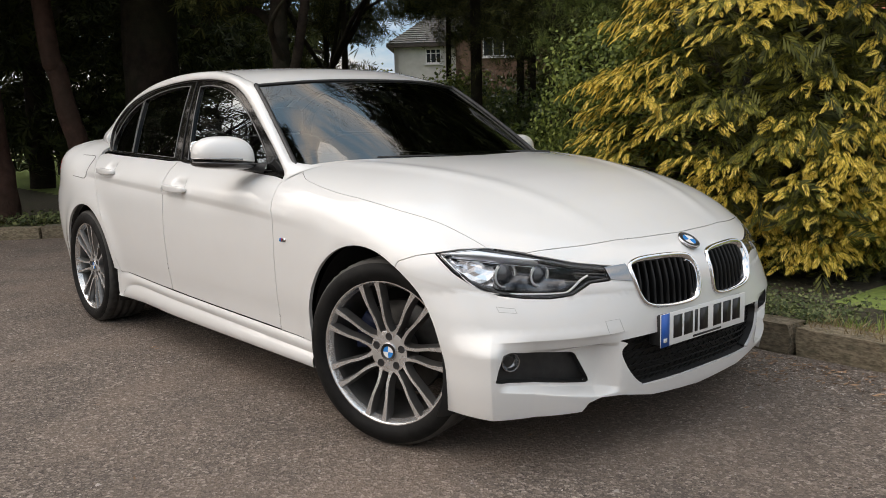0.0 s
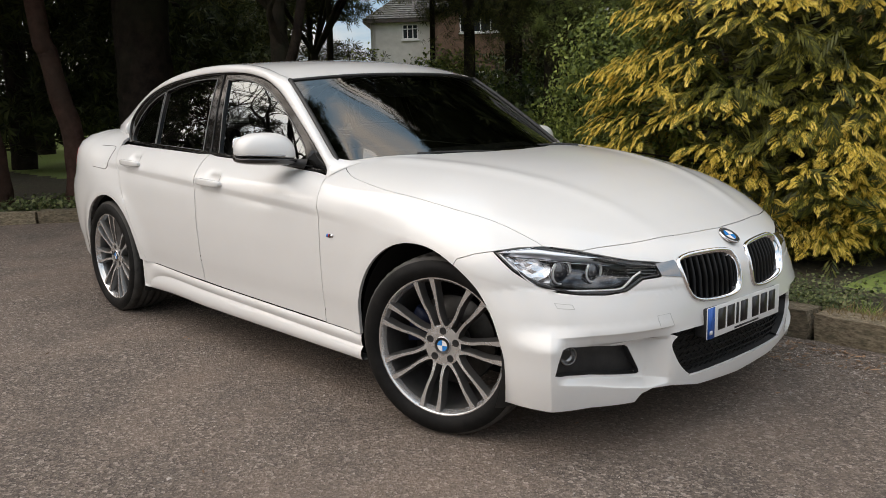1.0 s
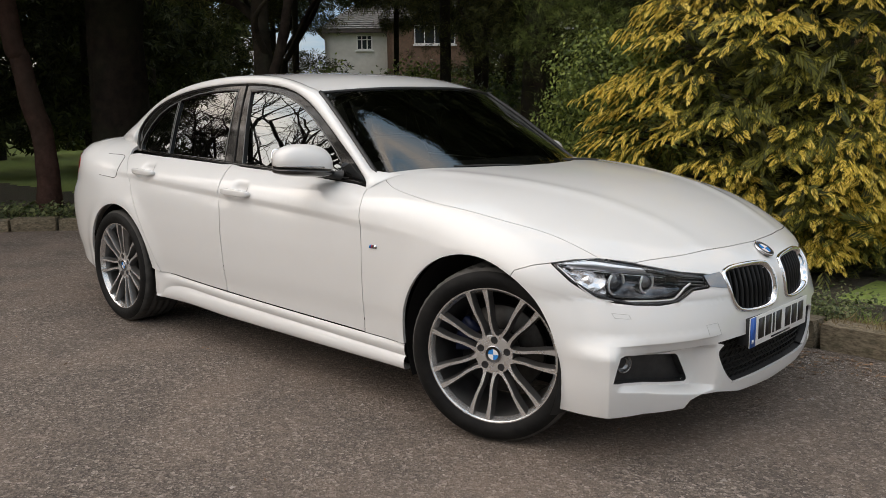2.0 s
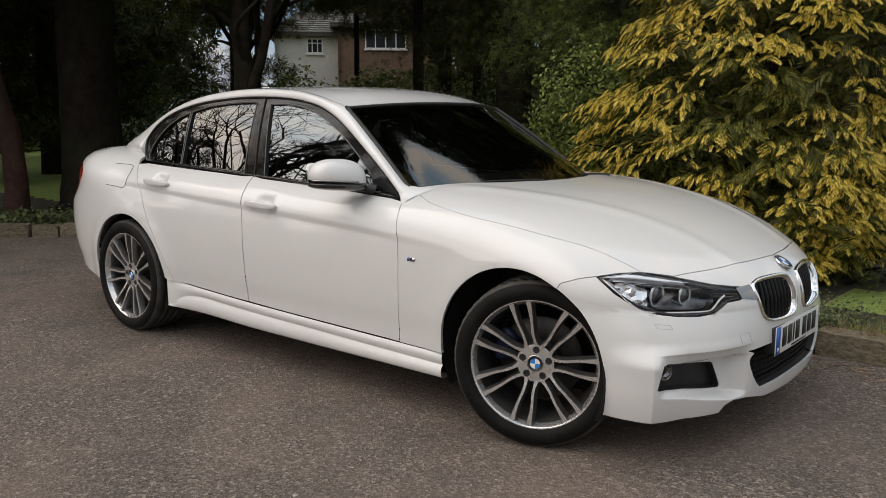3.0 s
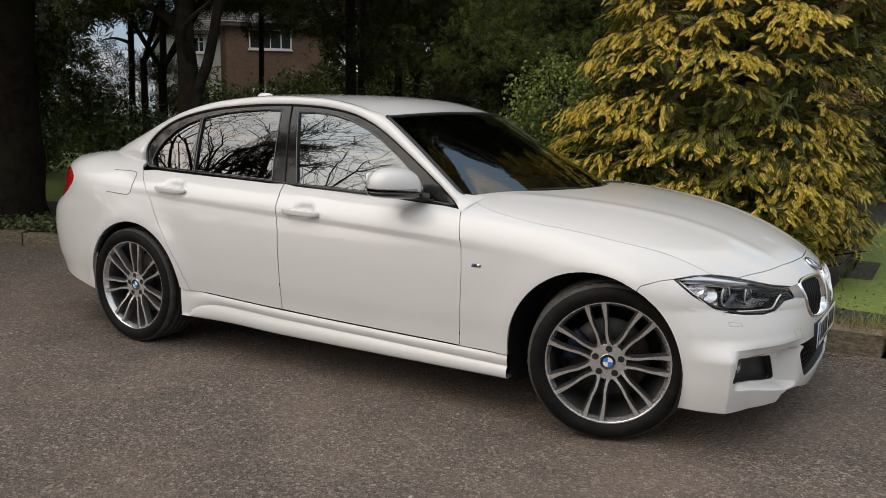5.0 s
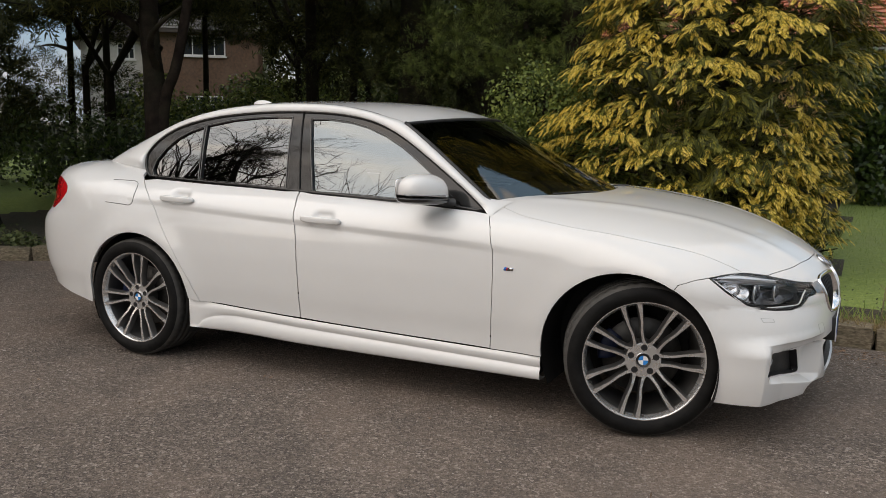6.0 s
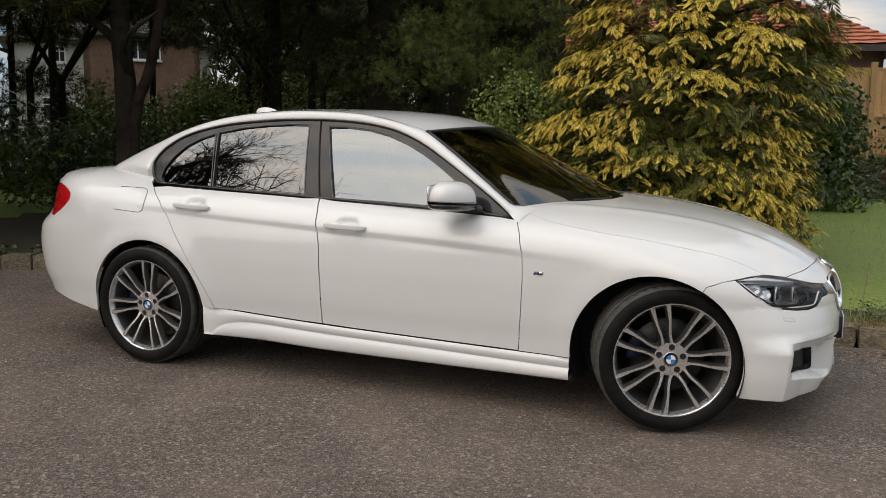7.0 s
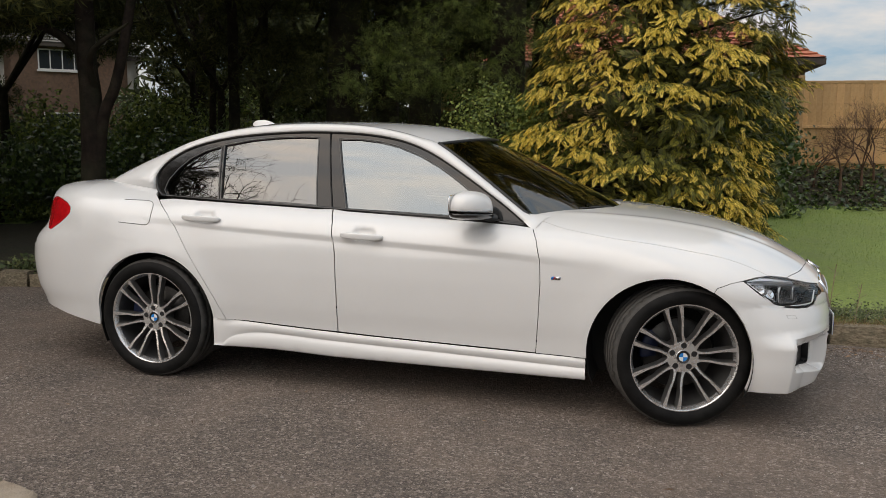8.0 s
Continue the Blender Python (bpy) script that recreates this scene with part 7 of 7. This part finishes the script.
def build_plants():
    golden_conifer()
    FAN = (FAN_V, FAN_F)
    WIDE = needle_fan(6, 1.15, 0.17)
    FINE = needle_fan(7, 1.35, 0.07)
    # green shrub beside the golden conifer
    leafy("green_shrub", "mid-green conifer shrub next to the golden conifer", "shrub",
          [(-0.28, 2.5, 1.42, 0.46, 0.40, 0.36), (-0.46, 2.65, 1.05, 0.46, 0.45, 0.42), (0.10, 2.75, 1.05, 0.50, 0.5, 0.45), (-0.25, 2.8, 0.55, 0.65, 0.6, 0.45), (-0.05, 2.7, 1.55, 0.26, 0.26, 0.22)],
          1350, 16, (0.055, 0.055, 0.045), (0.022, 0.045), M_BUSH, (LEAF_V, LEAF_F), 31, stems=[([(-0.35, 2.8, 0.05), (-0.35, 2.75, 0.7), (-0.3, 2.7, 1.5)], [0.05, 0.04, 0.01])])
    # tall dark conifers behind the car
    tall = [(-2.0, 5.6, 11.0, 2.1), (-3.3, 7.6, 12.5, 2.1), (0.9, 6.4, 10.0, 2.0), (-1.4, 10.5, 13, 2.6), (-13.2, 4.4, 12, 2.2), (-11.6, 0.6, 12.5, 2.0), (-17.5, 1.0, 12, 2.8), (-19, 4.5, 13, 3.0), (-17.5, 7.8, 12, 2.8), (-20, -2.5, 12, 2.8), (-4.2, 12.5, 12, 2.4), (-0.8, 5.0, 13, 1.8), (-2.9, 5.1, 13, 1.4), (-13.8, 2.4, 11, 2.4), (-15.5, -0.6, 12, 2.6), (-11.0, 14.4, 11, 1.6)]
    for i, (x, y, h, r) in enumerate(tall):
        rng = np.random.default_rng(50 + i)
        near = i < 4 or i in (11, 12)
        bl = conifer_blobs(rng, x, y, 2.2 if i == 5 else 0.7, h + (2.0 if near else 0.0), r, r * (0.7 if near else 0.35), 110 if near else 70)
        t = leafy("dark_conifer", "tall dark evergreen conifer in the wood behind the car", "conifer", bl, 1020 if near else 430, 10 if near else 9, (0.15, 0.15, 0.07), (0.06, 0.12) if near else (0.18, 0.34), M_YEW if i % 3 else M_PINE, FINE if near else WIDE, 60 + i,
              stems=[([(x, y, 0.0), (x + 0.1, y, h * 0.4), (x, y, h * 0.95)], [0.24, 0.17, 0.03])] + limb_set(random.Random(i), (x, y, 0.8), (x, y, h * 0.9), 0.2, 12, r, 0.1), group="dark conifers")
        if near:
            # coarser sprays close the crown high up
            P, N = clumped(rng, conifer_blobs(rng, x, y, 3.6, h + 1.5, r, r * 0.7, 70), 560, 8, np.array((0.22, 0.22, 0.10)), 0.5)
            V, F = scatter(WIDE[0], WIDE[1], P, frames_for(N, rng), rng.uniform(0.2, 0.36, len(P)))
            big_mesh("crown", V, F, M_YEW, t)
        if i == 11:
            # lighter green sprays on branches reaching into the open, daylight put into their colour
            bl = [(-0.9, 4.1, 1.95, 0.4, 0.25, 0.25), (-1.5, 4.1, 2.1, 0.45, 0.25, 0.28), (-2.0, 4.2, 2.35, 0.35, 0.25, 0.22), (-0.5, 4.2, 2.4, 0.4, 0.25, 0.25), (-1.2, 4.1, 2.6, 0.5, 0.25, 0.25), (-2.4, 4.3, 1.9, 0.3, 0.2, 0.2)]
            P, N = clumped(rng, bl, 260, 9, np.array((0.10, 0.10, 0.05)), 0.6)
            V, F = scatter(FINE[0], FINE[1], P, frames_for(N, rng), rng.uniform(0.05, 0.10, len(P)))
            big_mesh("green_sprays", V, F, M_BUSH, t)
    # the thick trunk by the kerb, and the reddish leaning one
    rng = np.random.default_rng(80)
    bl = conifer_blobs(rng, -6.9, 1.85, 3.4, 11, 3.2, 1.4, 60)
    leafy("large_pine", "large pine with a thick dark trunk beside the kerb", "tree", bl, 1800, 9, (0.18, 0.18, 0.08), (0.15, 0.30), M_PINE, WIDE, 81,
          stems=[([(-6.95, 1.85, 0.0), (-6.9, 1.85, 0.5), (-6.85, 1.85, 2.5), (-6.8, 1.9, 6), (-6.9, 1.8, 10.5)], [0.46, 0.37, 0.33, 0.27, 0.05])] + limb_set(random.Random(8), (-6.9, 1.85, 2.6), (-6.8, 1.9, 9.5), 0.3, 14, 2.8, -0.05))
    rng = np.random.default_rng(82)
    bl = conifer_blobs(rng, -7.6, 0.5, 3.2, 9, 2.6, 1.2, 45)
    leafy("leaning_tree", "reddish-brown leaning tree trunk near the kerb", "tree", bl, 1500, 9, (0.18, 0.18, 0.08), (0.15, 0.29), M_YEW, WIDE, 83,
          stems=[([(-6.95, 0.90, 0.0), (-6.95, 0.93, 0.5), (-6.95, 0.91, 0.95), (-6.95, 0.82, 1.3), (-6.97, 0.73, 1.85), (-7.0, 0.64, 2.5), (-7.3, 0.4, 7.5)], [0.17, 0.13, 0.125, 0.12, 0.115, 0.11, 0.04])], bark=M_BARK_RED)
    leafy("kerbside_tree", "brown tree trunk standing close to the kerb", "tree", conifer_blobs(np.random.default_rng(84), -7.6, -0.2, 3.4, 9, 2.4, 1.0, 40), 1300, 9, (0.18, 0.18, 0.08), (0.15, 0.29), M_YEW, WIDE, 85,
                   stems=[([(-7.35, 0.02, 0.0), (-7.4, 0.05, 0.6), (-7.5, 0.0, 2.2), (-7.6, -0.1, 7.5)], [0.30, 0.23, 0.20, 0.05])], bark=M_BARK_RED)
    # forked dark tree
    rng = np.random.default_rng(86)
    bl = conifer_blobs(rng, -4.4, 2.9, 3.0, 8.5, 2.0, 1.0, 36) + conifer_blobs(rng, -4.5, 2.3, 2.15, 3.2, 1.0, 1.0, 8)
    leafy("forked_tree", "slim dark forked tree with spreading bare lower limbs", "tree", bl, 1500, 9, (0.15, 0.15, 0.07), (0.10, 0.20), M_PINE, FAN, 87,
          stems=[([(-4.22, 2.15, 0.0), (-4.23, 2.15, 0.9), (-4.22, 2.15, 1.6), (-4.26, 2.15, 2.3), (-4.35, 2.3, 4.2), (-4.4, 2.6, 8)], [0.15, 0.115, 0.105, 0.09, 0.07, 0.02]), ([(-4.18, 2.15, 1.05), (-4.08, 2.15, 1.55), (-3.89, 2.18, 2.05), (-3.6, 2.4, 4.0)], [0.07, 0.055, 0.05, 0.02]),
                 ([(-4.2, 2.2, 2.0), (-4.6, 2.1, 2.35), (-5.3, 2.0, 2.45)], [0.06, 0.04, 0.01]), ([(-4.2, 2.2, 1.75), (-4.0, 1.9, 2.1), (-3.5, 1.8, 2.35)], [0.05, 0.03, 0.008]), ([(-4.25, 2.25, 2.4), (-4.9, 2.6, 2.9), (-5.6, 2.9, 3.0)], [0.05, 0.03, 0.008])])
    # laurels and low shrubs further back
    for i, (x, y, r, h, m) in enumerate(((-8.2, 5.0, 1.5, 1.1, M_LAUREL), (-6.1, 5.9, 1.4, 1.05, M_LAUREL), (-4.3, 6.2, 1.2, 1.2, M_LAUREL), (-10.8, 8.6, 1.7, 1.5, M_LAUREL), (-3.0, 4.6, 1.1, 0.8, M_BUSH), (-13.6, 6.0, 1.6, 0.9, M_LAUREL),
                                        (-11.5, 12.5, 1.8, 1.9, M_LAUREL), (-8.6, 11.8, 1.6, 1.7, M_BUSH), (-7.6, 5.7, 1.0, 0.95, M_BUSH), (-9.2, 7.4, 1.0, 1.4, M_BUSH), (-7.2, 7.6, 0.9, 1.45, M_BUSH))):
        rg = np.random.default_rng(100 + i)
        bl = [(x + rg.normal(0, r * 0.45), y + rg.normal(0, r * 0.4), h * rg.uniform(0.35, 1.05), r * 0.5, r * 0.45, h * 0.42) for _ in range(9)]
        leafy("laurel_shrub", "glossy green evergreen shrub under the trees", "shrub", bl, 760, 9, (0.10, 0.10, 0.09), (0.05, 0.10), m, (LEAF_V, LEAF_F), 110 + i, group="evergreen shrubs",
              stems=[([(x, y, 0.02), (x + 0.05, y, h * 0.5), (x, y, h)], [0.05, 0.035, 0.01])])
    # shrub beside the lawn, right of the conifer
    rg = np.random.default_rng(130)
    bl = [(2.2 + rg.normal(0, 0.36), 10.9 + rg.normal(0, 0.5), rg.uniform(0.3, 2.3), 0.6, 0.6, 0.5) for _ in range(14)]
    leafy("grey_green_shrub", "tall grey-green evergreen shrub at the lawn's edge", "shrub", bl, 1300, 10, (0.11, 0.11, 0.10), (0.07, 0.13), M_LAUREL, (LEAF_V, LEAF_F), 131,
          stems=[([(2.2, 10.9, 0.05), (2.15, 10.9, 1.2), (2.2, 10.9, 2.2)], [0.06, 0.045, 0.01])])
    for i, (x, y, hh) in enumerate(((4.3, 12.6, 1.6), (5.2, 12.8, 1.3), (6.6, 12.8, 1.4), (3.5, 12.7, 1.2), (8.2, 12.9, 1.3), (4.8, 12.4, 1.2), (5.8, 12.5, 1.4), (3.9, 12.3, 1.5), (4.55, 12.9, 1.7), (5.05, 12.2, 1.1))):
        bare_tree("bare_shrub", "leafless reddish-brown shrub on the bank before the fence", (x, y, 0.45), hh * 1.15, 140 + i, 0.66, 5, 0.024, material=M_TWIG)
    # low plants on the bank
    rg = np.random.default_rng(150)
    n = 9000
    P = np.stack([rg.uniform(-1, 14, n), rg.uniform(11.7, 13.6, n), np.zeros(n)], axis=1)
    P[:, 2] = [bank_z(a, b) + 0.02 + 0.18 * rg.random() * max(0.0, noise.noise((a * 1.3, b * 1.3, 0)) + 0.4) for a, b in P[:, :2]]
    V, F = scatter(LEAF_V, LEAF_F, P, frames_for(rg.normal(0, 0.5, (n, 3)) + [0, -0.2, 1], rg), rg.uniform(0.05, 0.13, n))
    tagged(big_mesh("bank_plants", V, F, M_LAUREL), "low ivy and weeds on the bank", "ground cover", kind="stuff")


def build_low():
    """Ground cover, grass tufts and blades beside the kerb."""
    rg = np.random.default_rng(160)
    n = 15000
    x = rg.uniform(0.9, 4.6, n)
    y = 1.27 + np.abs(rg.normal(0, 0.30, n))
    msk = np.array([noise.noise((a * 1.6, b * 1.6, 5)) > -0.28 for a, b in zip(x, y)])
    x, y = x[msk], y[msk]
    n = len(x)
    P = np.stack([x, y, 0.10 + 0.10 * rg.random(n) ** 1.5], axis=1)
    N = rg.normal(0, 0.55, (n, 3)) + [0, -0.25, 1]
    V, F = scatter(LEAF_V * [1.5, 0.9, 1], LEAF_F, P, frames_for(N, rg), rg.uniform(0.010, 0.026, n))
    tagged(big_mesh("ground_cover", V, F, M_IVY), "small-leaved green ground cover behind the kerb", "ground cover", kind="stuff")
    # left-hand strip
    n = 5000
    k = rg.integers(250, 520, n)
    kp = np.array(KERB_PATH)[k]
    off = np.abs(rg.normal(0, 0.5, n)) + 0.15
    nr = np.stack([np.where(kp[:, 0] < -4.6, -0.9, -0.2), np.where(kp[:, 0] < -4.6, 0.45, 0.95)], axis=1)
    xy = kp + nr * off[:, None]
    P = np.stack([xy[:, 0], xy[:, 1], 0.10 + 0.12 * rg.random(n) ** 1.5], axis=1)
    V, F = scatter(LEAF_V * [1.3, 1, 1], LEAF_F, P, frames_for(rg.normal(0, 0.55, (n, 3)) + [0, -0.25, 1], rg), rg.uniform(0.025, 0.06, n))
    tagged(big_mesh("ground_cover", V, F, M_IVY), "weeds and small-leaved plants along the kerb", "ground cover", kind="stuff")
    BL_V = np.array([[-0.03, 0, 0], [0.03, 0, 0], [0.022, 0.12, 0.5], [-0.022, 0.12, 0.5], [0, 0.35, 0.95]])
    BL_F = np.array([[0, 1, 2], [0, 2, 3], [3, 2, 4]])

    def blades(name, label, xs, ys, zs, size, m, lean=0.35):
        n = len(xs)
        P = np.stack([xs, ys, zs], axis=1)
        W = rg.normal(0, lean, (n, 3)) + [0, 0, 1]
        V, F = scatter(BL_V, BL_F, P, frames_for(W, rg), size)
        tagged(big_mesh(name, V, F, m), label, "grass", kind="stuff")

    n = 2600
    blades("grass_tufts", "long grass tufts behind the kerb", rg.uniform(2.0, 5.0, n), 1.30 + np.abs(rg.normal(0, 0.22, n)), np.full(n, 0.09), rg.uniform(0.03, 0.10, n), M_BLADE, 0.6)
    n = 5500
    blades("dry_grass", "dry straw-coloured grass on the kerb's edge", rg.uniform(1.9, 4.6, n), 1.20 + np.abs(rg.normal(0, 0.12, n)), np.full(n, 0.10), rg.uniform(0.03, 0.10, n), M_STRAW, 1.1)
    n = 36000
    x = rg.uniform(1.9, 9.5, n)
    y = 1.9 + 10.0 * rg.random(n) ** 1.15
    blades("lawn_grass", "short mown green lawn grass", x, y, np.array([bank_z(a, b) - 0.005 for a, b in zip(x, y)]), rg.uniform(0.022, 0.042, n) * (1 + (y - 2) * 0.06), M_BLADE, 0.55)
    # two dead flower stalks
    for i, (x, y, h) in enumerate(((2.36, 1.42, 0.42), (2.52, 1.38, 0.3))):
        st = thing("dead_stalk", "dry pale weed stalk with side twigs behind the kerb", "weed")
        vs, fs = tube(smooth_path([(x, y, 0.08), (x + 0.01, y, 0.08 + h * 0.5), (x + 0.03, y + 0.01, 0.08 + h)], 8), 0.003, 5)
        mesh_ob("stalk", vs, fs, M_TWIGDRY, st)
        for k in range(5):
            a = k * 2.4 + i
            z = 0.08 + h * (0.45 + 0.11 * k)
            vs, fs = tube([Vector((x + 0.015, y, z)), Vector((x + 0.015 + 0.05 * math.cos(a), y + 0.05 * math.sin(a), z + 0.035))], [0.002, 0.001], 4)
            mesh_ob("twig", vs, fs, M_TWIGDRY, st)
    # daffodils far back
    for i, (x, y) in enumerate(((-9.6, 6.0), (-9.4, 6.1), (-9.75, 6.15))):
        d = thing("daffodil", "yellow daffodil in flower under the trees", "flower", "daffodils")
        vs, fs = tube([Vector((x, y, 0.05)), Vector((x, y - 0.02, 0.5))], 0.006, 5)
        mesh_ob("stem", vs, fs, M_BUSH, d)
        vs, fs = [], []
        for k in range(6):
            a = k * math.pi / 3
            b = len(vs)
            vs += [(x, y - 0.02, 0.5), (x + 0.03 * math.cos(a - 0.4), y - 0.03, 0.5 + 0.03 * math.sin(a - 0.4)), (x + 0.055 * math.cos(a), y - 0.035, 0.5 + 0.055 * math.sin(a)), (x + 0.03 * math.cos(a + 0.4), y - 0.03, 0.5 + 0.03 * math.sin(a + 0.4))]
            fs += [(b, b + 1, b + 2, b + 3)]
        mesh_ob("petals", vs, fs, M_FLOWER, d)
        vs, fs = tube([Vector((x, y - 0.03, 0.5)), Vector((x, y - 0.065, 0.5))], [0.018, 0.025], 8)
        mesh_ob("trumpet", vs, fs, M_FLOWER, d)


M_TWIGDRY = mat("dry_stalk", (0.32, 0.25, 0.16), 0.9, col2=(0.24, 0.18, 0.11), scale=30)
build_plants()
build_low()


def build_screen_trees():
    """Thin trees that half hide the houses, and a bare crown over the car."""
    FAN = (FAN_V, FAN_F)
    for i, (x, y, h) in enumerate(((-6.3, 7.9, 8.5), (-8.6, 10.6, 9.5), (-11.2, 7.4, 9.0), (-6.4, 9.8, 8.0), (-8.6, 5.6, 8.0))):
        bare_tree("thin_bare_tree", "thin leafless tree between the drive and the houses", (x, y, 0), h, 300 + i, 0.62, 5, 0.07)
    for i, (x, y, h, n) in enumerate(((-7.4, 9.3, 7.0, 420), (-11.0, 10.4, 7.0, 1000), (-5.4, 7.6, 7.5, 420), (-12.6, 8.2, 8.0, 520), (-10.6, 7.3, 7.0, 420))):
        low = (2.9, 3.2, 2.6, 1.0, 3.05)[i]
        bl = conifer_blobs(np.random.default_rng(320 + i), x, y, low, h, 1.7, 0.7, 45, 0.3)
        leafy("sparse_pine", "sparse pine with gaps that let the sky through", "tree", bl, n, 10, (0.20, 0.20, 0.06), (0.10, 0.22), M_PINE, FAN, 330 + i,
              stems=[([(x, y, 0), (x + 0.1, y, h * 0.5), (x, y, h * 0.95)], [0.075, 0.055, 0.015])] + limb_set(random.Random(340 + i), (x, y, low), (x, y, h * 0.9), 0.12, 12, 1.7, 0.1), group="sparse pines")
    bare_tree("bare_tree", "leafless tree rising among the conifers", (-4.4, 5.1, 0), 11.5, 352, 0.55, 6, 0.075)


build_screen_trees()


def build_behind():
    """Trees across the drive, behind the camera: seen mirrored in the car's glass and paint."""
    FAN = (FAN_V, FAN_F)
    for i, (x, y, h) in enumerate(((-12.5, -7.5, 9), (-17, -12.5, 11), (-14.5, -15.0, 10), (-20, -6.5, 11), (-14.0, -10.0, 12))):
        bare_tree("bare_tree", "leafless deciduous tree across the drive", (x, y, 0), h, 200 + i, 0.60, 6 if i > 3 else 5, 0.20)
    for i, (x, y, h, r) in enumerate(((-12.5, -3.0, 10, 2.2), (-11.5, -10.5, 11, 2.2), (-19.0, -9.5, 9.0, 2.4), (9.0, -15.0, 9.0, 2.3), (14.5, -10, 10, 2.6), (-9.0, -19.0, 6.0, 2.2))):
        rng = np.random.default_rng(230 + i)
        bl = conifer_blobs(rng, x, y, 0.8, h, r, r * 0.3, 50)
        leafy("evergreen_tree", "dark evergreen tree across the drive", "tree", bl, 400, 8, (0.2, 0.2, 0.1), (0.22, 0.42), M_YEW, FAN, 240 + i,
              stems=[([(x, y, 0), (x, y, h * 0.5), (x, y, h * 0.9)], [0.22, 0.15, 0.03])])
    # hedge that closes the yard
    bl = [(x, -21 + 1.2 * noise.noise((x * 0.2, 0, 0)), 0.9, 1.6, 0.9, 1.1) for x in range(-12, 30, 2)]
    leafy("hedge", "clipped evergreen hedge across the drive", "hedge", bl, 2200, 8, (0.2, 0.2, 0.15), (0.12, 0.22), M_LAUREL, (LEAF_V, LEAF_F), 260)


build_behind()


def build_far_wood():
    """The dark edge of the wood that closes the view beyond the garden."""
    rng = np.random.default_rng(400)
    bl = []
    for i in range(46):
        x, y = rng.uniform(-33, -23), rng.uniform(-16, 13)
        bl.append((x, y, rng.uniform(0.5, 10), rng.uniform(1.8, 3.2), rng.uniform(1.8, 3.2), rng.uniform(1.2, 2.4)))
    for i in range(26):
        x, y = rng.uniform(-17, -5), rng.uniform(23, 29)
        bl.append((x, y, rng.uniform(0.5, 9), rng.uniform(1.6, 2.8), rng.uniform(1.6, 2.8), rng.uniform(1.2, 2.2)))
    for i in range(24):
        x = rng.uniform(-36, -22)
        bl.append((x, 0.86 * (1.5 - x) - rng.uniform(7, 14), rng.uniform(1, 9), rng.uniform(1.6, 2.6), rng.uniform(1.6, 2.6), rng.uniform(1.2, 2.0)))
    for i in range(10):
        bl.append((rng.uniform(-21, -14), rng.uniform(25, 30), rng.uniform(1, 9), 2.0, 2.0, 1.6))
    P, N = clumped(rng, bl, 3600, 5, np.array((0.5, 0.5, 0.3)), 0.3)
    keep = P[:, 2] > 0.1
    P, N = P[keep], N[keep]
    sh = needle_fan(6, 1.2, 0.2)
    V, F = scatter(sh[0], sh[1], P, frames_for(N, rng), rng.uniform(0.45, 0.85, len(P)))
    tagged(big_mesh("far_wood", V, F, M_YEW), "dark mixed evergreen wood beyond the garden", "wood", kind="stuff")


build_far_wood()
